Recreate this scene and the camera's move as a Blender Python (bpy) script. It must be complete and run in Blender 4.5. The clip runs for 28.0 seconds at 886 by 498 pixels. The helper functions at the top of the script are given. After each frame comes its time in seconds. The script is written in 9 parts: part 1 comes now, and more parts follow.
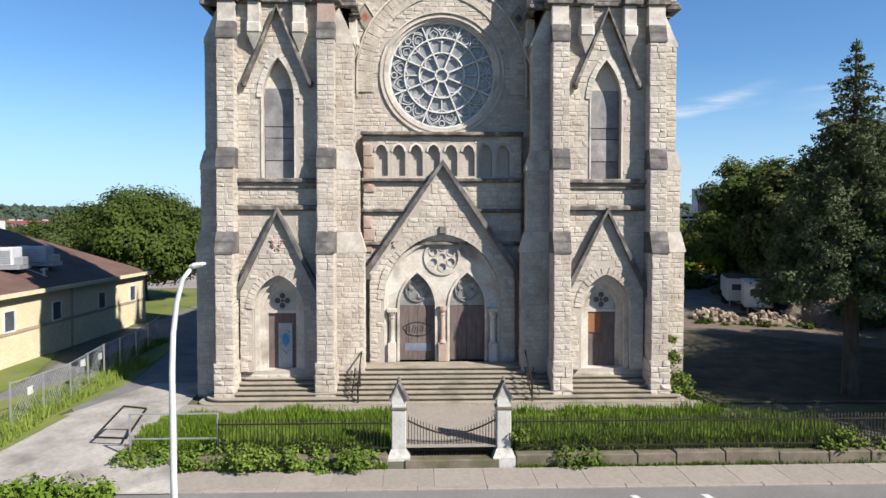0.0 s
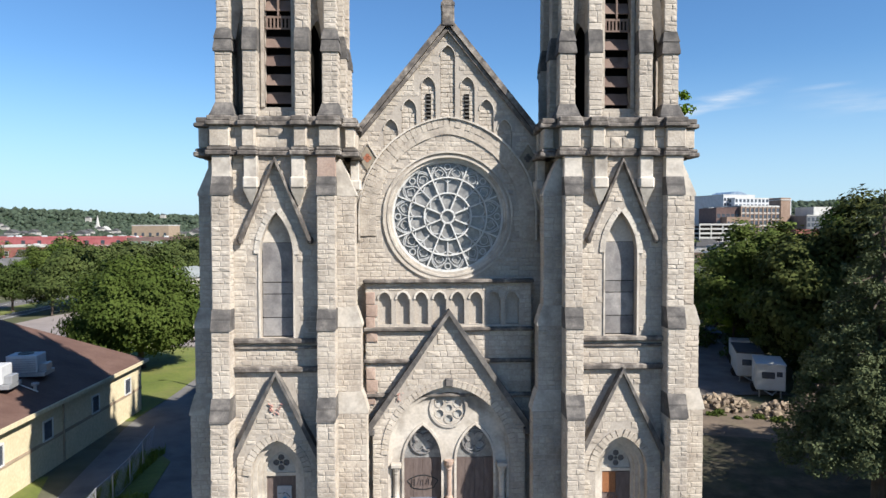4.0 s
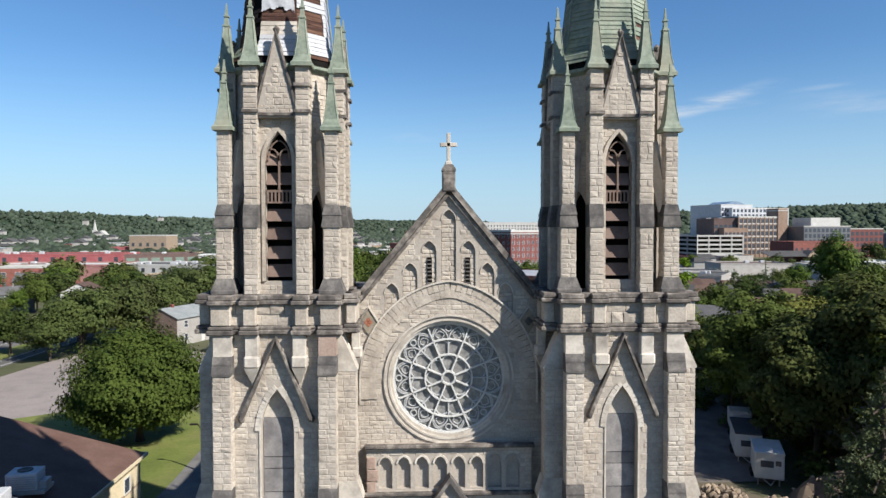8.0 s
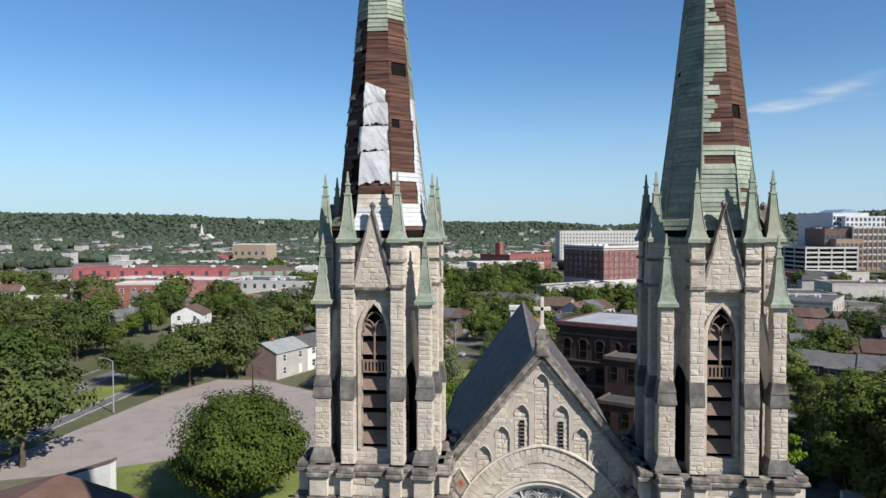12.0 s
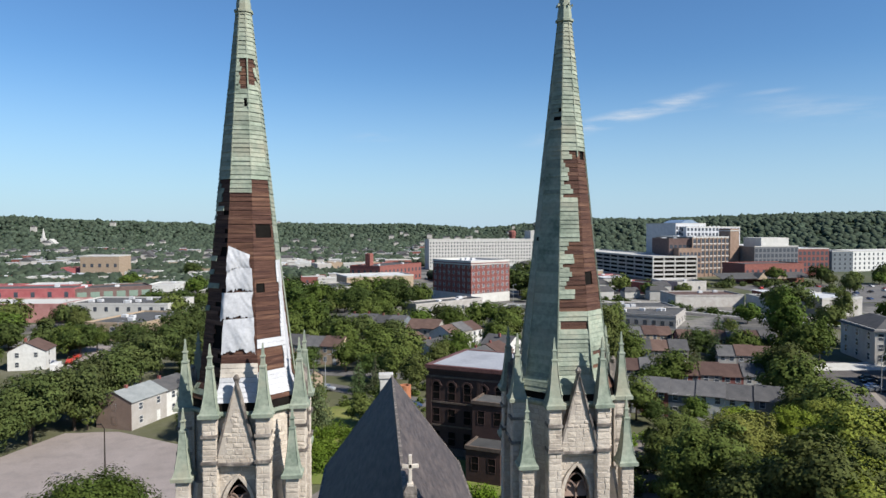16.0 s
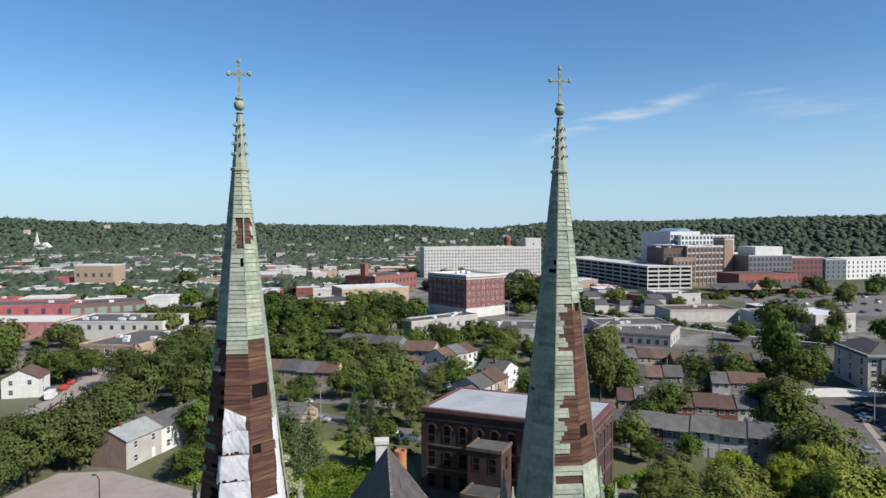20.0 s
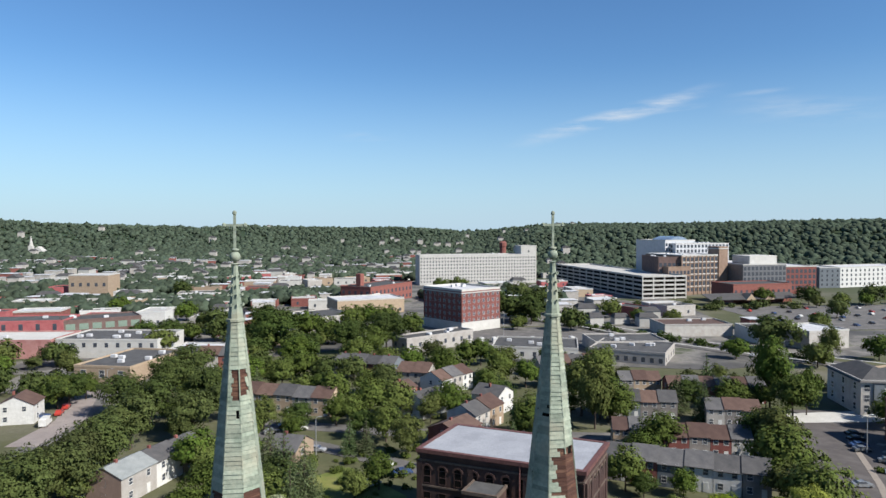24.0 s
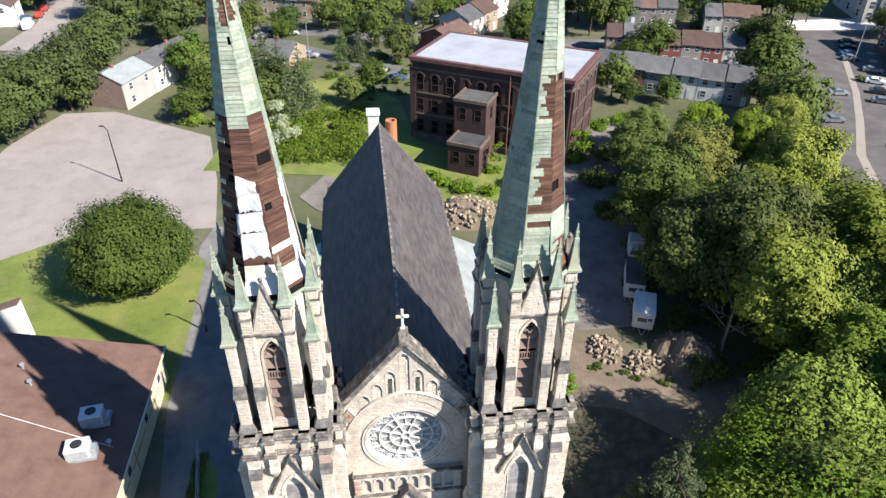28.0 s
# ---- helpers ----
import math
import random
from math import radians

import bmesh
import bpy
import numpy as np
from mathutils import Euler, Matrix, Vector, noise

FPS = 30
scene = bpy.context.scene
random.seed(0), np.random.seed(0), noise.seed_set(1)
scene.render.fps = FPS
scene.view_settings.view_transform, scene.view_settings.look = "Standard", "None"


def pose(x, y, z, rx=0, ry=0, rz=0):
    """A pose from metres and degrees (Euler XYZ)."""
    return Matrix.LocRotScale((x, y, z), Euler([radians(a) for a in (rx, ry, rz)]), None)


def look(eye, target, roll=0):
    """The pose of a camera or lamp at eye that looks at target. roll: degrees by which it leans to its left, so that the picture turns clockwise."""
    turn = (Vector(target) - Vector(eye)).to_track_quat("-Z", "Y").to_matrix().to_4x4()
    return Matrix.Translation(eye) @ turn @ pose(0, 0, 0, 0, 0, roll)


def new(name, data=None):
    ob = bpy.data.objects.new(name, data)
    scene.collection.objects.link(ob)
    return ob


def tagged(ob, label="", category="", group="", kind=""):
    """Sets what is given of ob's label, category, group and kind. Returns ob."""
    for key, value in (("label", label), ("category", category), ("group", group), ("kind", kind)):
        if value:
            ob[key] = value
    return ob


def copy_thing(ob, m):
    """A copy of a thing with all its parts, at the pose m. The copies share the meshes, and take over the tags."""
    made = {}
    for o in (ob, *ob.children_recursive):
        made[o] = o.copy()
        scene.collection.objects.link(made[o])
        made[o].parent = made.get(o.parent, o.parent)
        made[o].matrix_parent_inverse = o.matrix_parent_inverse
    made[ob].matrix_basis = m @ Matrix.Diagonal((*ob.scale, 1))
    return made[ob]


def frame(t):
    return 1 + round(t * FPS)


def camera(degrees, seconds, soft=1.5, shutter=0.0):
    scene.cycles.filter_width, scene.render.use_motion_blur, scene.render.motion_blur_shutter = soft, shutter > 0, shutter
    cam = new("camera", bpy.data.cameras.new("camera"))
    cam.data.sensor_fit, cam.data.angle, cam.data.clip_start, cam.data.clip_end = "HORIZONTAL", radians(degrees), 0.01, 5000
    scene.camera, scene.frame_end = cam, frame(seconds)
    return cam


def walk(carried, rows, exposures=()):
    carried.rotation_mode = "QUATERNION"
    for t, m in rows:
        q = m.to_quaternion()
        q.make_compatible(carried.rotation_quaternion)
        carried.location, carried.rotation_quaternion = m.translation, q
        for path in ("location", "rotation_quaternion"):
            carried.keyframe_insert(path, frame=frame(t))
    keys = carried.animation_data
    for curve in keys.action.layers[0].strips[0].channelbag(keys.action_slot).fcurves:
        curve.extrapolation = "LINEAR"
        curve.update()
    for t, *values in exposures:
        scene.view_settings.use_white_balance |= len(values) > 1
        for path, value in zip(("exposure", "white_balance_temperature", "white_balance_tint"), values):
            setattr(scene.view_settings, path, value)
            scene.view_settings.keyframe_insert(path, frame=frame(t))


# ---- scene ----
cam = camera(66.0, 28.0)
PATH = [
    (0, (-1.241, -35.87, 8.298), (-1.169, -33.872, 8.234), -0.0),
    (0.5, (-1.237, -35.827, 9.193), (-1.166, -33.83, 9.129), -0.0),
    (1, (-1.204, -35.826, 10.105), (-1.135, -33.828, 10.041), -0.0),
    (1.5, (-1.206, -35.876, 11.013), (-1.137, -33.878, 10.949), 0.0),
    (2, (-1.134, -35.799, 11.925), (-1.067, -33.801, 11.862), -0.0),
    (2.5, (-1.08, -35.369, 12.873), (-1.013, -33.371, 12.809), -0.0),
    (3, (-1.16, -34.724, 13.809), (-1.092, -32.726, 13.746), -0.0),
    (3.5, (-1.448, -34.123, 14.78), (-1.378, -32.125, 14.716), -0.1),
    (5.5, (-1.489, -33.946, 18.644), (-1.415, -31.949, 18.581), -0.1),
    (6, (-1.464, -33.968, 19.668), (-1.393, -31.971, 19.604), -0.1),
    (6.5, (-1.463, -33.927, 20.695), (-1.391, -31.929, 20.632), -0.1),
    (7, (-1.554, -33.895, 21.748), (-1.479, -31.898, 21.685), -0.1),
    (7.5, (-1.619, -33.837, 22.794), (-1.54, -31.839, 22.731), -0.1),
    (8, (-1.603, -33.784, 23.839), (-1.525, -31.787, 23.776), -0.1),
    (8.5, (-1.597, -33.745, 24.864), (-1.518, -31.747, 24.801), -0.1),
    (9, (-1.632, -33.728, 25.892), (-1.552, -31.731, 25.829), -0.1),
    (9.5, (-1.629, -33.708, 26.915), (-1.547, -31.711, 26.852), -0.1),
    (10, (-1.661, -33.656, 27.942), (-1.594, -31.658, 27.878), -0.1),
    (10.5, (-1.671, -33.56, 28.941), (-1.79, -31.565, 28.878), -0.1),
    (11, (-1.731, -33.574, 29.945), (-1.914, -31.584, 29.881), -0.1),
    (11.5, (-1.738, -33.551, 30.91), (-1.923, -31.561, 30.847), -0.1),
    (12, (-1.732, -33.554, 31.898), (-1.917, -31.564, 31.835), -0.1),
    (12.5, (-1.72, -33.559, 32.911), (-1.892, -31.567, 32.848), -0.1),
    (13, (-1.642, -33.553, 33.896), (-1.594, -31.554, 33.832), -0.0),
    (13.5, (-1.626, -33.656, 34.877), (-1.438, -31.666, 34.813), -0.0),
    (15.5, (-1.579, -33.634, 38.802), (-1.387, -31.645, 38.738), -0.1),
    (16, (-1.609, -33.585, 39.783), (-1.415, -31.595, 39.72), -0.1),
    (16.5, (-1.624, -33.6, 40.761), (-1.428, -31.611, 40.697), -0.1),
    (17, (-1.619, -33.602, 41.732), (-1.422, -31.613, 41.669), -0.1),
    (17.5, (-1.675, -33.596, 42.723), (-1.475, -31.607, 42.66), -0.1),
    (18, (-1.632, -33.569, 43.687), (-1.431, -31.58, 43.623), -0.1),
    (18.5, (-1.646, -33.556, 44.632), (-1.442, -31.567, 44.569), -0.1),
    (19, (-1.622, -33.561, 45.568), (-1.418, -31.572, 45.505), -0.1),
    (19.5, (-1.599, -33.538, 46.512), (-1.395, -31.55, 46.449), -0.1),
    (20, (-1.617, -33.495, 47.44), (-1.409, -31.507, 47.376), -0.1),
    (20.5, (-1.641, -33.509, 48.347), (-1.431, -31.521, 48.284), -0.1),
    (21, (-1.633, -33.472, 49.28), (-1.422, -31.485, 49.217), -0.1),
    (21.5, (-1.61, -33.53, 50.182), (-1.398, -31.542, 50.119), -0.1),
    (23.5, (-1.568, -33.52, 53.887), (-1.35, -31.533, 53.824), -0.1),
    (24, (-1.547, -33.596, 54.788), (-1.326, -31.609, 54.724), -0.1),
    (24.5, (-1.458, -33.725, 55.55), (-1.238, -31.738, 55.488), -0.2),
    (25, (-1.512, -33.489, 55.886), (-1.289, -31.502, 55.822), -0.1),
    (25.5, (-1.458, -33.725, 56.0), (-1.234, -31.766, 55.661), -0.2),
    (26, (-1.369, -33.853, 55.84), (-1.151, -31.971, 55.201), -0.3),
    (26.5, (-1.476, -33.548, 55.934), (-1.262, -31.739, 55.109), 0.3),
    (27, (-1.552, -33.424, 55.941), (-1.34, -31.671, 55.002), 0.4),
    (27.5, (-1.532, -33.529, 56.004), (-1.322, -31.805, 55.011), 0.4),
    (28, (-1.584, -33.451, 56.042), (-1.38, -31.814, 54.911), 0.5),
]
import itertools
from mathutils import geometry
EXPOSURES = [(0.0, 1.02), (5.0, 1.03), (9.0, 0.76), (20.0, 0.78), (25.0, 0.82), (26.5, 1.12), (28.0, 1.50)]
walk(cam, [(t, look(eye, target, roll)) for t, eye, target, roll in PATH], EXPOSURES)

# ---- light ----
SUN_AZ = math.atan2(0.785, -0.619)
SUN_EL = radians(38.8)
world = bpy.data.worlds.new("world")
scene.world = world
world.use_nodes = True
wn, wl = world.node_tree.nodes, world.node_tree.links
wn.clear()
w_out = wn.new("ShaderNodeOutputWorld")
w_bg = wn.new("ShaderNodeBackground")
w_sky = wn.new("ShaderNodeTexSky")
w_sky.sky_type = "NISHITA"
w_sky.sun_disc = False
w_sky.sun_elevation = SUN_EL
w_sky.sun_rotation = SUN_AZ
w_sky.altitude = 300
w_sky.air_density = 1.0
w_sky.dust_density = 0.15
w_sky.ozone_density = 2.4
w_bg.inputs["Strength"].default_value = 0.064
# thin cirrus streaks low in the sky
w_tc = wn.new("ShaderNodeTexCoord")
w_sat = wn.new("ShaderNodeHueSaturation")
w_sat.inputs["Saturation"].default_value = 1.08
w_sat.inputs["Hue"].default_value = 0.505
wl.new(w_sky.outputs["Color"], w_sat.inputs["Color"])
w_tint = wn.new("ShaderNodeMixRGB")
w_tint.blend_type = "MULTIPLY"
w_tint.inputs[0].default_value = 1.0
w_tint.inputs[2].default_value = (0.75, 1.03, 1.19, 1)
wl.new(w_sat.outputs["Color"], w_tint.inputs[1])
sky_col = w_tint.outputs["Color"]
# pale blue haze all round the horizon
w_sep = wn.new("ShaderNodeSeparateXYZ")
wl.new(w_tc.outputs["Generated"], w_sep.inputs[0])
w_hz = wn.new("ShaderNodeMapRange")
w_hz.interpolation_type = "SMOOTHSTEP"
w_hz.inputs["From Min"].default_value = 0.24
w_hz.inputs["From Max"].default_value = -0.06
w_hz.inputs["To Max"].default_value = 0.9
wl.new(w_sep.outputs["Z"], w_hz.inputs["Value"])
w_mix = wn.new("ShaderNodeMixRGB")
w_mix.inputs[2].default_value = (4.2, 5.7, 7.5, 1)
wl.new(w_hz.outputs["Result"], w_mix.inputs[0])
wl.new(sky_col, w_mix.inputs[1])
sky_col = w_mix.outputs["Color"]


def w_node(kind, **values):
    n = wn.new("ShaderNode" + kind)
    for k, v in values.items():
        n.inputs[k].default_value = v
    return n


def cirrus(az, el, slope, length, width, amount, col):
    """One faint streak about a direction of the sky."""
    c = Vector((math.sin(az) * math.cos(el), math.cos(az) * math.cos(el), math.sin(el)))
    east = Vector((math.cos(az), -math.sin(az), 0))
    t = (east * math.cos(slope) + east.cross(c).normalized() * math.sin(slope)).normalized()
    n = c.cross(t).normalized()
    facs = []
    for axis, size in ((t, length), (n, width)):
        d = w_node("VectorMath")
        d.operation = "DOT_PRODUCT"
        d.inputs[1].default_value = axis
        wl.new(w_tc.outputs["Generated"], d.inputs[0])
        ab = wn.new("ShaderNodeMath")
        ab.operation = "ABSOLUTE"
        wl.new(d.outputs["Value"], ab.inputs[0])
        mr = wn.new("ShaderNodeMapRange")
        mr.interpolation_type = "SMOOTHSTEP"
        mr.inputs["From Min"].default_value = size
        mr.inputs["From Max"].default_value = 0.0
        wl.new(ab.outputs["Value"], mr.inputs["Value"])
        facs.append(mr.outputs["Result"])
    mp = wn.new("ShaderNodeMapping")
    mp.inputs["Rotation"].default_value = (0, -slope, az)
    mp.inputs["Scale"].default_value = (9, 9, 60)
    wl.new(w_tc.outputs["Generated"], mp.inputs["Vector"])
    nz = w_node("TexNoise", Scale=1.4, Detail=7.0, Roughness=0.6)
    wl.new(mp.outputs["Vector"], nz.inputs["Vector"])
    nr = wn.new("ShaderNodeMapRange")
    nr.inputs["From Min"].default_value = 0.38
    nr.inputs["From Max"].default_value = 0.7
    nr.inputs["To Max"].default_value = amount
    wl.new(nz.outputs["Fac"], nr.inputs["Value"])
    out = nr.outputs["Result"]
    for f in facs:
        mu = wn.new("ShaderNodeMath")
        mu.operation = "MULTIPLY"
        wl.new(out, mu.inputs[0])
        wl.new(f, mu.inputs[1])
        out = mu.outputs["Value"]
    mx = wn.new("ShaderNodeMixRGB")
    mx.inputs[2].default_value = (6.5, 7.0, 7.6, 1)
    wl.new(out, mx.inputs[0])
    wl.new(col, mx.inputs[1])
    return mx.outputs["Color"]


sky_col = cirrus(0.35, 0.153, 0.24, 0.17, 0.015, 0.85, sky_col)
sky_col = cirrus(0.42, 0.168, 0.30, 0.075, 0.011, 0.9, sky_col)
sky_col = cirrus(0.43, 0.161, 0.06, 0.06, 0.006, 0.5, sky_col)
sky_col = cirrus(0.60, 0.150, -0.10, 0.13, 0.025, 0.3, sky_col)
sky_col = cirrus(0.54, 0.176, 0.05, 0.05, 0.005, 0.3, sky_col)
sky_col = cirrus(0.0, 0.131, 0.05, 0.06, 0.010, 0.25, sky_col)
wl.new(sky_col, w_bg.inputs["Color"])
wl.new(w_bg.outputs["Background"], w_out.inputs["Surface"])

sun_data = bpy.data.lights.new("sun", "SUN")
sun_data.energy = 5.0
sun_data.angle = radians(0.53)
sun_data.color = (1.0, 0.95, 0.87)
sun = new("sun", sun_data)
sun_way = Vector((math.sin(SUN_AZ) * math.cos(SUN_EL), math.cos(SUN_AZ) * math.cos(SUN_EL), math.sin(SUN_EL)))
sun.matrix_world = look(sun_way * 200, (0, 0, 0))

# ---- materials ----


def material(name, colors, scale=1.0, rough=0.85, bump=0.3, bump_scale=None, metal=0.0, fine=12.0, vary=0.0,
             island=0.0, stretch=(1, 1, 1), spec=0.3, stops=None, stain=None):
    """A weathered surface: two noises blend the colours, pieces differ by chance, a third noise gives relief.
    vary: how far objects differ; island: how far loose pieces of one mesh differ; stain: (colour, amount, scale)."""
    m = bpy.data.materials.new(name)
    m.use_nodes = True
    n, l = m.node_tree.nodes, m.node_tree.links
    b = n["Principled BSDF"]
    b.inputs["Roughness"].default_value = rough
    b.inputs["Metallic"].default_value = metal
    b.inputs["Specular IOR Level"].default_value = spec
    tc = n.new("ShaderNodeTexCoord")
    mp = n.new("ShaderNodeMapping")
    mp.inputs["Scale"].default_value = stretch
    l.new(tc.outputs["Object"], mp.inputs["Vector"])
    big = n.new("ShaderNodeTexNoise")
    big.inputs["Scale"].default_value = scale
    big.inputs["Detail"].default_value = 6
    big.inputs["Roughness"].default_value = 0.65
    l.new(mp.outputs["Vector"], big.inputs["Vector"])
    ramp = n.new("ShaderNodeValToRGB")
    e = ramp.color_ramp.elements
    k = len(colors)
    pos = stops or [0.3 + 0.4 * i / max(1, k - 1) for i in range(k)]
    for i, c in enumerate(colors):
        if i > 1:
            e.new(pos[i])
        e[i].position = pos[i]
        e[i].color = (*c, 1)
    l.new(big.outputs["Fac"], ramp.inputs["Fac"])
    col = ramp.outputs["Color"]
    grain = n.new("ShaderNodeTexNoise")
    grain.inputs["Scale"].default_value = scale * fine
    grain.inputs["Detail"].default_value = 5
    l.new(mp.outputs["Vector"], grain.inputs["Vector"])
    val = n.new("ShaderNodeMapRange")
    val.inputs["To Min"].default_value = 0.72
    val.inputs["To Max"].default_value = 1.28
    l.new(grain.outputs["Fac"], val.inputs["Value"])
    hsv = n.new("ShaderNodeHueSaturation")
    l.new(col, hsv.inputs["Color"])
    fac = val.outputs["Result"]
    if vary or island:
        src = n.new("ShaderNodeObjectInfo").outputs["Random"] if vary else n.new("ShaderNodeNewGeometry").outputs["Random Per Island"]
        amount = vary or island
        r = n.new("ShaderNodeMapRange")
        r.inputs["To Min"].default_value = 1 - amount
        r.inputs["To Max"].default_value = 1 + amount
        l.new(src, r.inputs["Value"])
        mul = n.new("ShaderNodeMath")
        mul.operation = "MULTIPLY"
        l.new(fac, mul.inputs[0])
        l.new(r.outputs["Result"], mul.inputs[1])
        fac = mul.outputs["Value"]
        hue = n.new("ShaderNodeMath")
        hue.operation = "MULTIPLY_ADD"
        hue.inputs[1].default_value = 0.05 * amount
        hue.inputs[2].default_value = 0.5 - 0.025 * amount
        l.new(src, hue.inputs[0])
        l.new(hue.outputs["Value"], hsv.inputs["Hue"])
    l.new(fac, hsv.inputs["Value"])
    col = hsv.outputs["Color"]
    if stain:
        sn = n.new("ShaderNodeTexNoise")
        sn.inputs["Scale"].default_value = stain[2]
        sn.inputs["Detail"].default_value = 8
        l.new(tc.outputs["Object"], sn.inputs["Vector"])
        sr = n.new("ShaderNodeMapRange")
        sr.inputs["From Min"].default_value = 0.5
        sr.inputs["From Max"].default_value = 0.72
        sr.inputs["To Max"].default_value = stain[1]
        l.new(sn.outputs["Fac"], sr.inputs["Value"])
        mx = n.new("ShaderNodeMixRGB")
        mx.inputs[2].default_value = (*stain[0], 1)
        l.new(sr.outputs["Result"], mx.inputs[0])
        l.new(col, mx.inputs[1])
        col = mx.outputs["Color"]
    l.new(col, b.inputs["Base Color"])
    if bump:
        bn = n.new("ShaderNodeTexNoise")
        bn.inputs["Scale"].default_value = bump_scale or scale * fine
        bn.inputs["Detail"].default_value = 6
        l.new(mp.outputs["Vector"], bn.inputs["Vector"])
        bp = n.new("ShaderNodeBump")
        bp.inputs["Strength"].default_value = bump
        bp.inputs["Distance"].default_value = 0.03
        l.new(bn.outputs["Fac"], bp.inputs["Height"])
        l.new(bp.outputs["Normal"], b.inputs["Normal"])
    return m


def leaf_material(name, dark, light):
    m = material(name, [dark, light], scale=0.35, rough=0.8, bump=0, fine=6, island=0.2, spec=0.08)
    n, l = m.node_tree.nodes, m.node_tree.links
    b, out = n["Principled BSDF"], n["Material Output"]
    tr = n.new("ShaderNodeBsdfTranslucent")
    mix = n.new("ShaderNodeMixShader")
    mix.inputs[0].default_value = 0.13
    tone = n.new("ShaderNodeHueSaturation")
    info = n.new("ShaderNodeObjectInfo")
    for socket, lo, hi in (("Hue", 0.478, 0.516), ("Value", 0.78, 1.25), ("Saturation", 0.94, 1.12)):
        span = n.new("ShaderNodeMapRange")
        span.inputs["To Min"].default_value = lo
        span.inputs["To Max"].default_value = hi
        if socket == "Value":
            shift = n.new("ShaderNodeMath")
            shift.operation = "PINGPONG"
            shift.inputs[1].default_value = 0.37
            l.new(info.outputs["Random"], shift.inputs[0])
            span.inputs["From Max"].default_value = 0.37
            l.new(shift.outputs["Value"], span.inputs["Value"])
        else:
            l.new(info.outputs["Random"], span.inputs["Value"])
        l.new(span.outputs["Result"], tone.inputs[socket])
    l.new(b.inputs["Base Color"].links[0].from_socket, tone.inputs["Color"])
    l.new(tone.outputs["Color"], b.inputs["Base Color"])
    l.new(tone.outputs["Color"], tr.inputs["Color"])
    l.new(b.outputs["BSDF"], mix.inputs[1])
    l.new(tr.outputs["BSDF"], mix.inputs[2])
    l.new(mix.outputs["Shader"], out.inputs["Surface"])
    return m



def far_leaf(name, dark, light):
    """Tree crowns far off: every crown has its own green, with coarse leafy relief."""
    return material(name, [dark, light], scale=0.09, rough=0.9, bump=0.8, bump_scale=0.6, fine=6, island=0.3, spec=0.05)


M_STONE = material("limestone", [(0.308, 0.262, 0.216), (0.394, 0.345, 0.290), (0.456, 0.407, 0.350)], 0.5, 0.92, 0.85, 9.0, fine=16, island=0.08,
                   stain=((0.135, 0.118, 0.102), 0.42, 0.9))
M_STONE_P = material("limestone_piece", [(0.308, 0.262, 0.216), (0.394, 0.345, 0.290), (0.456, 0.407, 0.350)], 0.5, 0.92, 0.85, 9.0, fine=16, vary=0.08,
                     stain=((0.135, 0.118, 0.102), 0.4, 0.9))
M_MORTAR = material("mortar", [(0.300, 0.262, 0.224), (0.385, 0.345, 0.300)], 0.8, 0.95, 0.4, 14)
M_TRIM = material("dressed_stone", [(0.338, 0.299, 0.250), (0.468, 0.422, 0.366), (0.530, 0.487, 0.430)], 0.6, 0.85, 0.25, 12, stain=((0.095, 0.080, 0.071), 0.6, 0.8))
M_SOOT = material("sooty_stone", [(0.046, 0.043, 0.042), (0.096, 0.088, 0.083), (0.190, 0.172, 0.155)], 1.6, 0.85, 0.4, 10)
M_COPING = material("brown_coping", [(0.045, 0.040, 0.038), (0.110, 0.095, 0.084), (0.310, 0.275, 0.240)], 1.9, 0.8, 0.4, 10)
M_REDSTONE = material("red_sandstone", [(0.258, 0.177, 0.143), (0.354, 0.272, 0.224)], 1.0, 0.9, 0.4, 12, island=0.2)
M_COPPER = material("verdigris_copper", [(0.114, 0.144, 0.113), (0.206, 0.234, 0.186), (0.298, 0.311, 0.248)], 0.7, 0.75, 0.2, 8, fine=8, island=0.12,
                    stain=((0.136, 0.116, 0.0748), 0.5, 0.7), spec=0.2)
M_COPPER_P = material("verdigris_panel", [(0.114, 0.144, 0.113), (0.206, 0.234, 0.186), (0.298, 0.311, 0.248)], 0.7, 0.75, 0.3, 8, fine=8, vary=0.2,
                      stain=((0.136, 0.116, 0.0748), 0.4, 0.7), spec=0.2)
M_PLANK = material("weathered_sheathing", [(0.026, 0.011, 0.009), (0.066, 0.030, 0.020), (0.125, 0.067, 0.046)], 1.1, 0.85, 0.6, 10, vary=0.3, stretch=(0.5, 0.5, 9))
M_TARP = material("white_tarp", [(0.36, 0.365, 0.385), (0.44, 0.445, 0.465)], 0.8, 0.75, 0.35, 2.2, spec=0.25)
# near-black colour stands in for the lack of light behind openings
M_VOID = material("unlit_interior_black", [(0.004, 0.0035, 0.003), (0.009, 0.008, 0.007)], 2, 0.95, 0, spec=0.1)
M_LOUVRE = material("brown_louvre", [(0.11, 0.074, 0.06), (0.17, 0.12, 0.10)], 1.5, 0.8, 0.2, 10, vary=0.2)
M_SLATE = material("slate_roof", [(0.0306, 0.0272, 0.0286), (0.0578, 0.049, 0.049), (0.0884, 0.0714, 0.068)], 0.6, 0.7, 0.3, 6, fine=10, stretch=(1, 1, 4), island=0.15, stain=((0.136, 0.109, 0.0952), 0.3, 0.3))
M_LEADGREY = material("grey_side_roof", [(0.163, 0.177, 0.177), (0.245, 0.258, 0.252)], 0.5, 0.6, 0.2, 6)
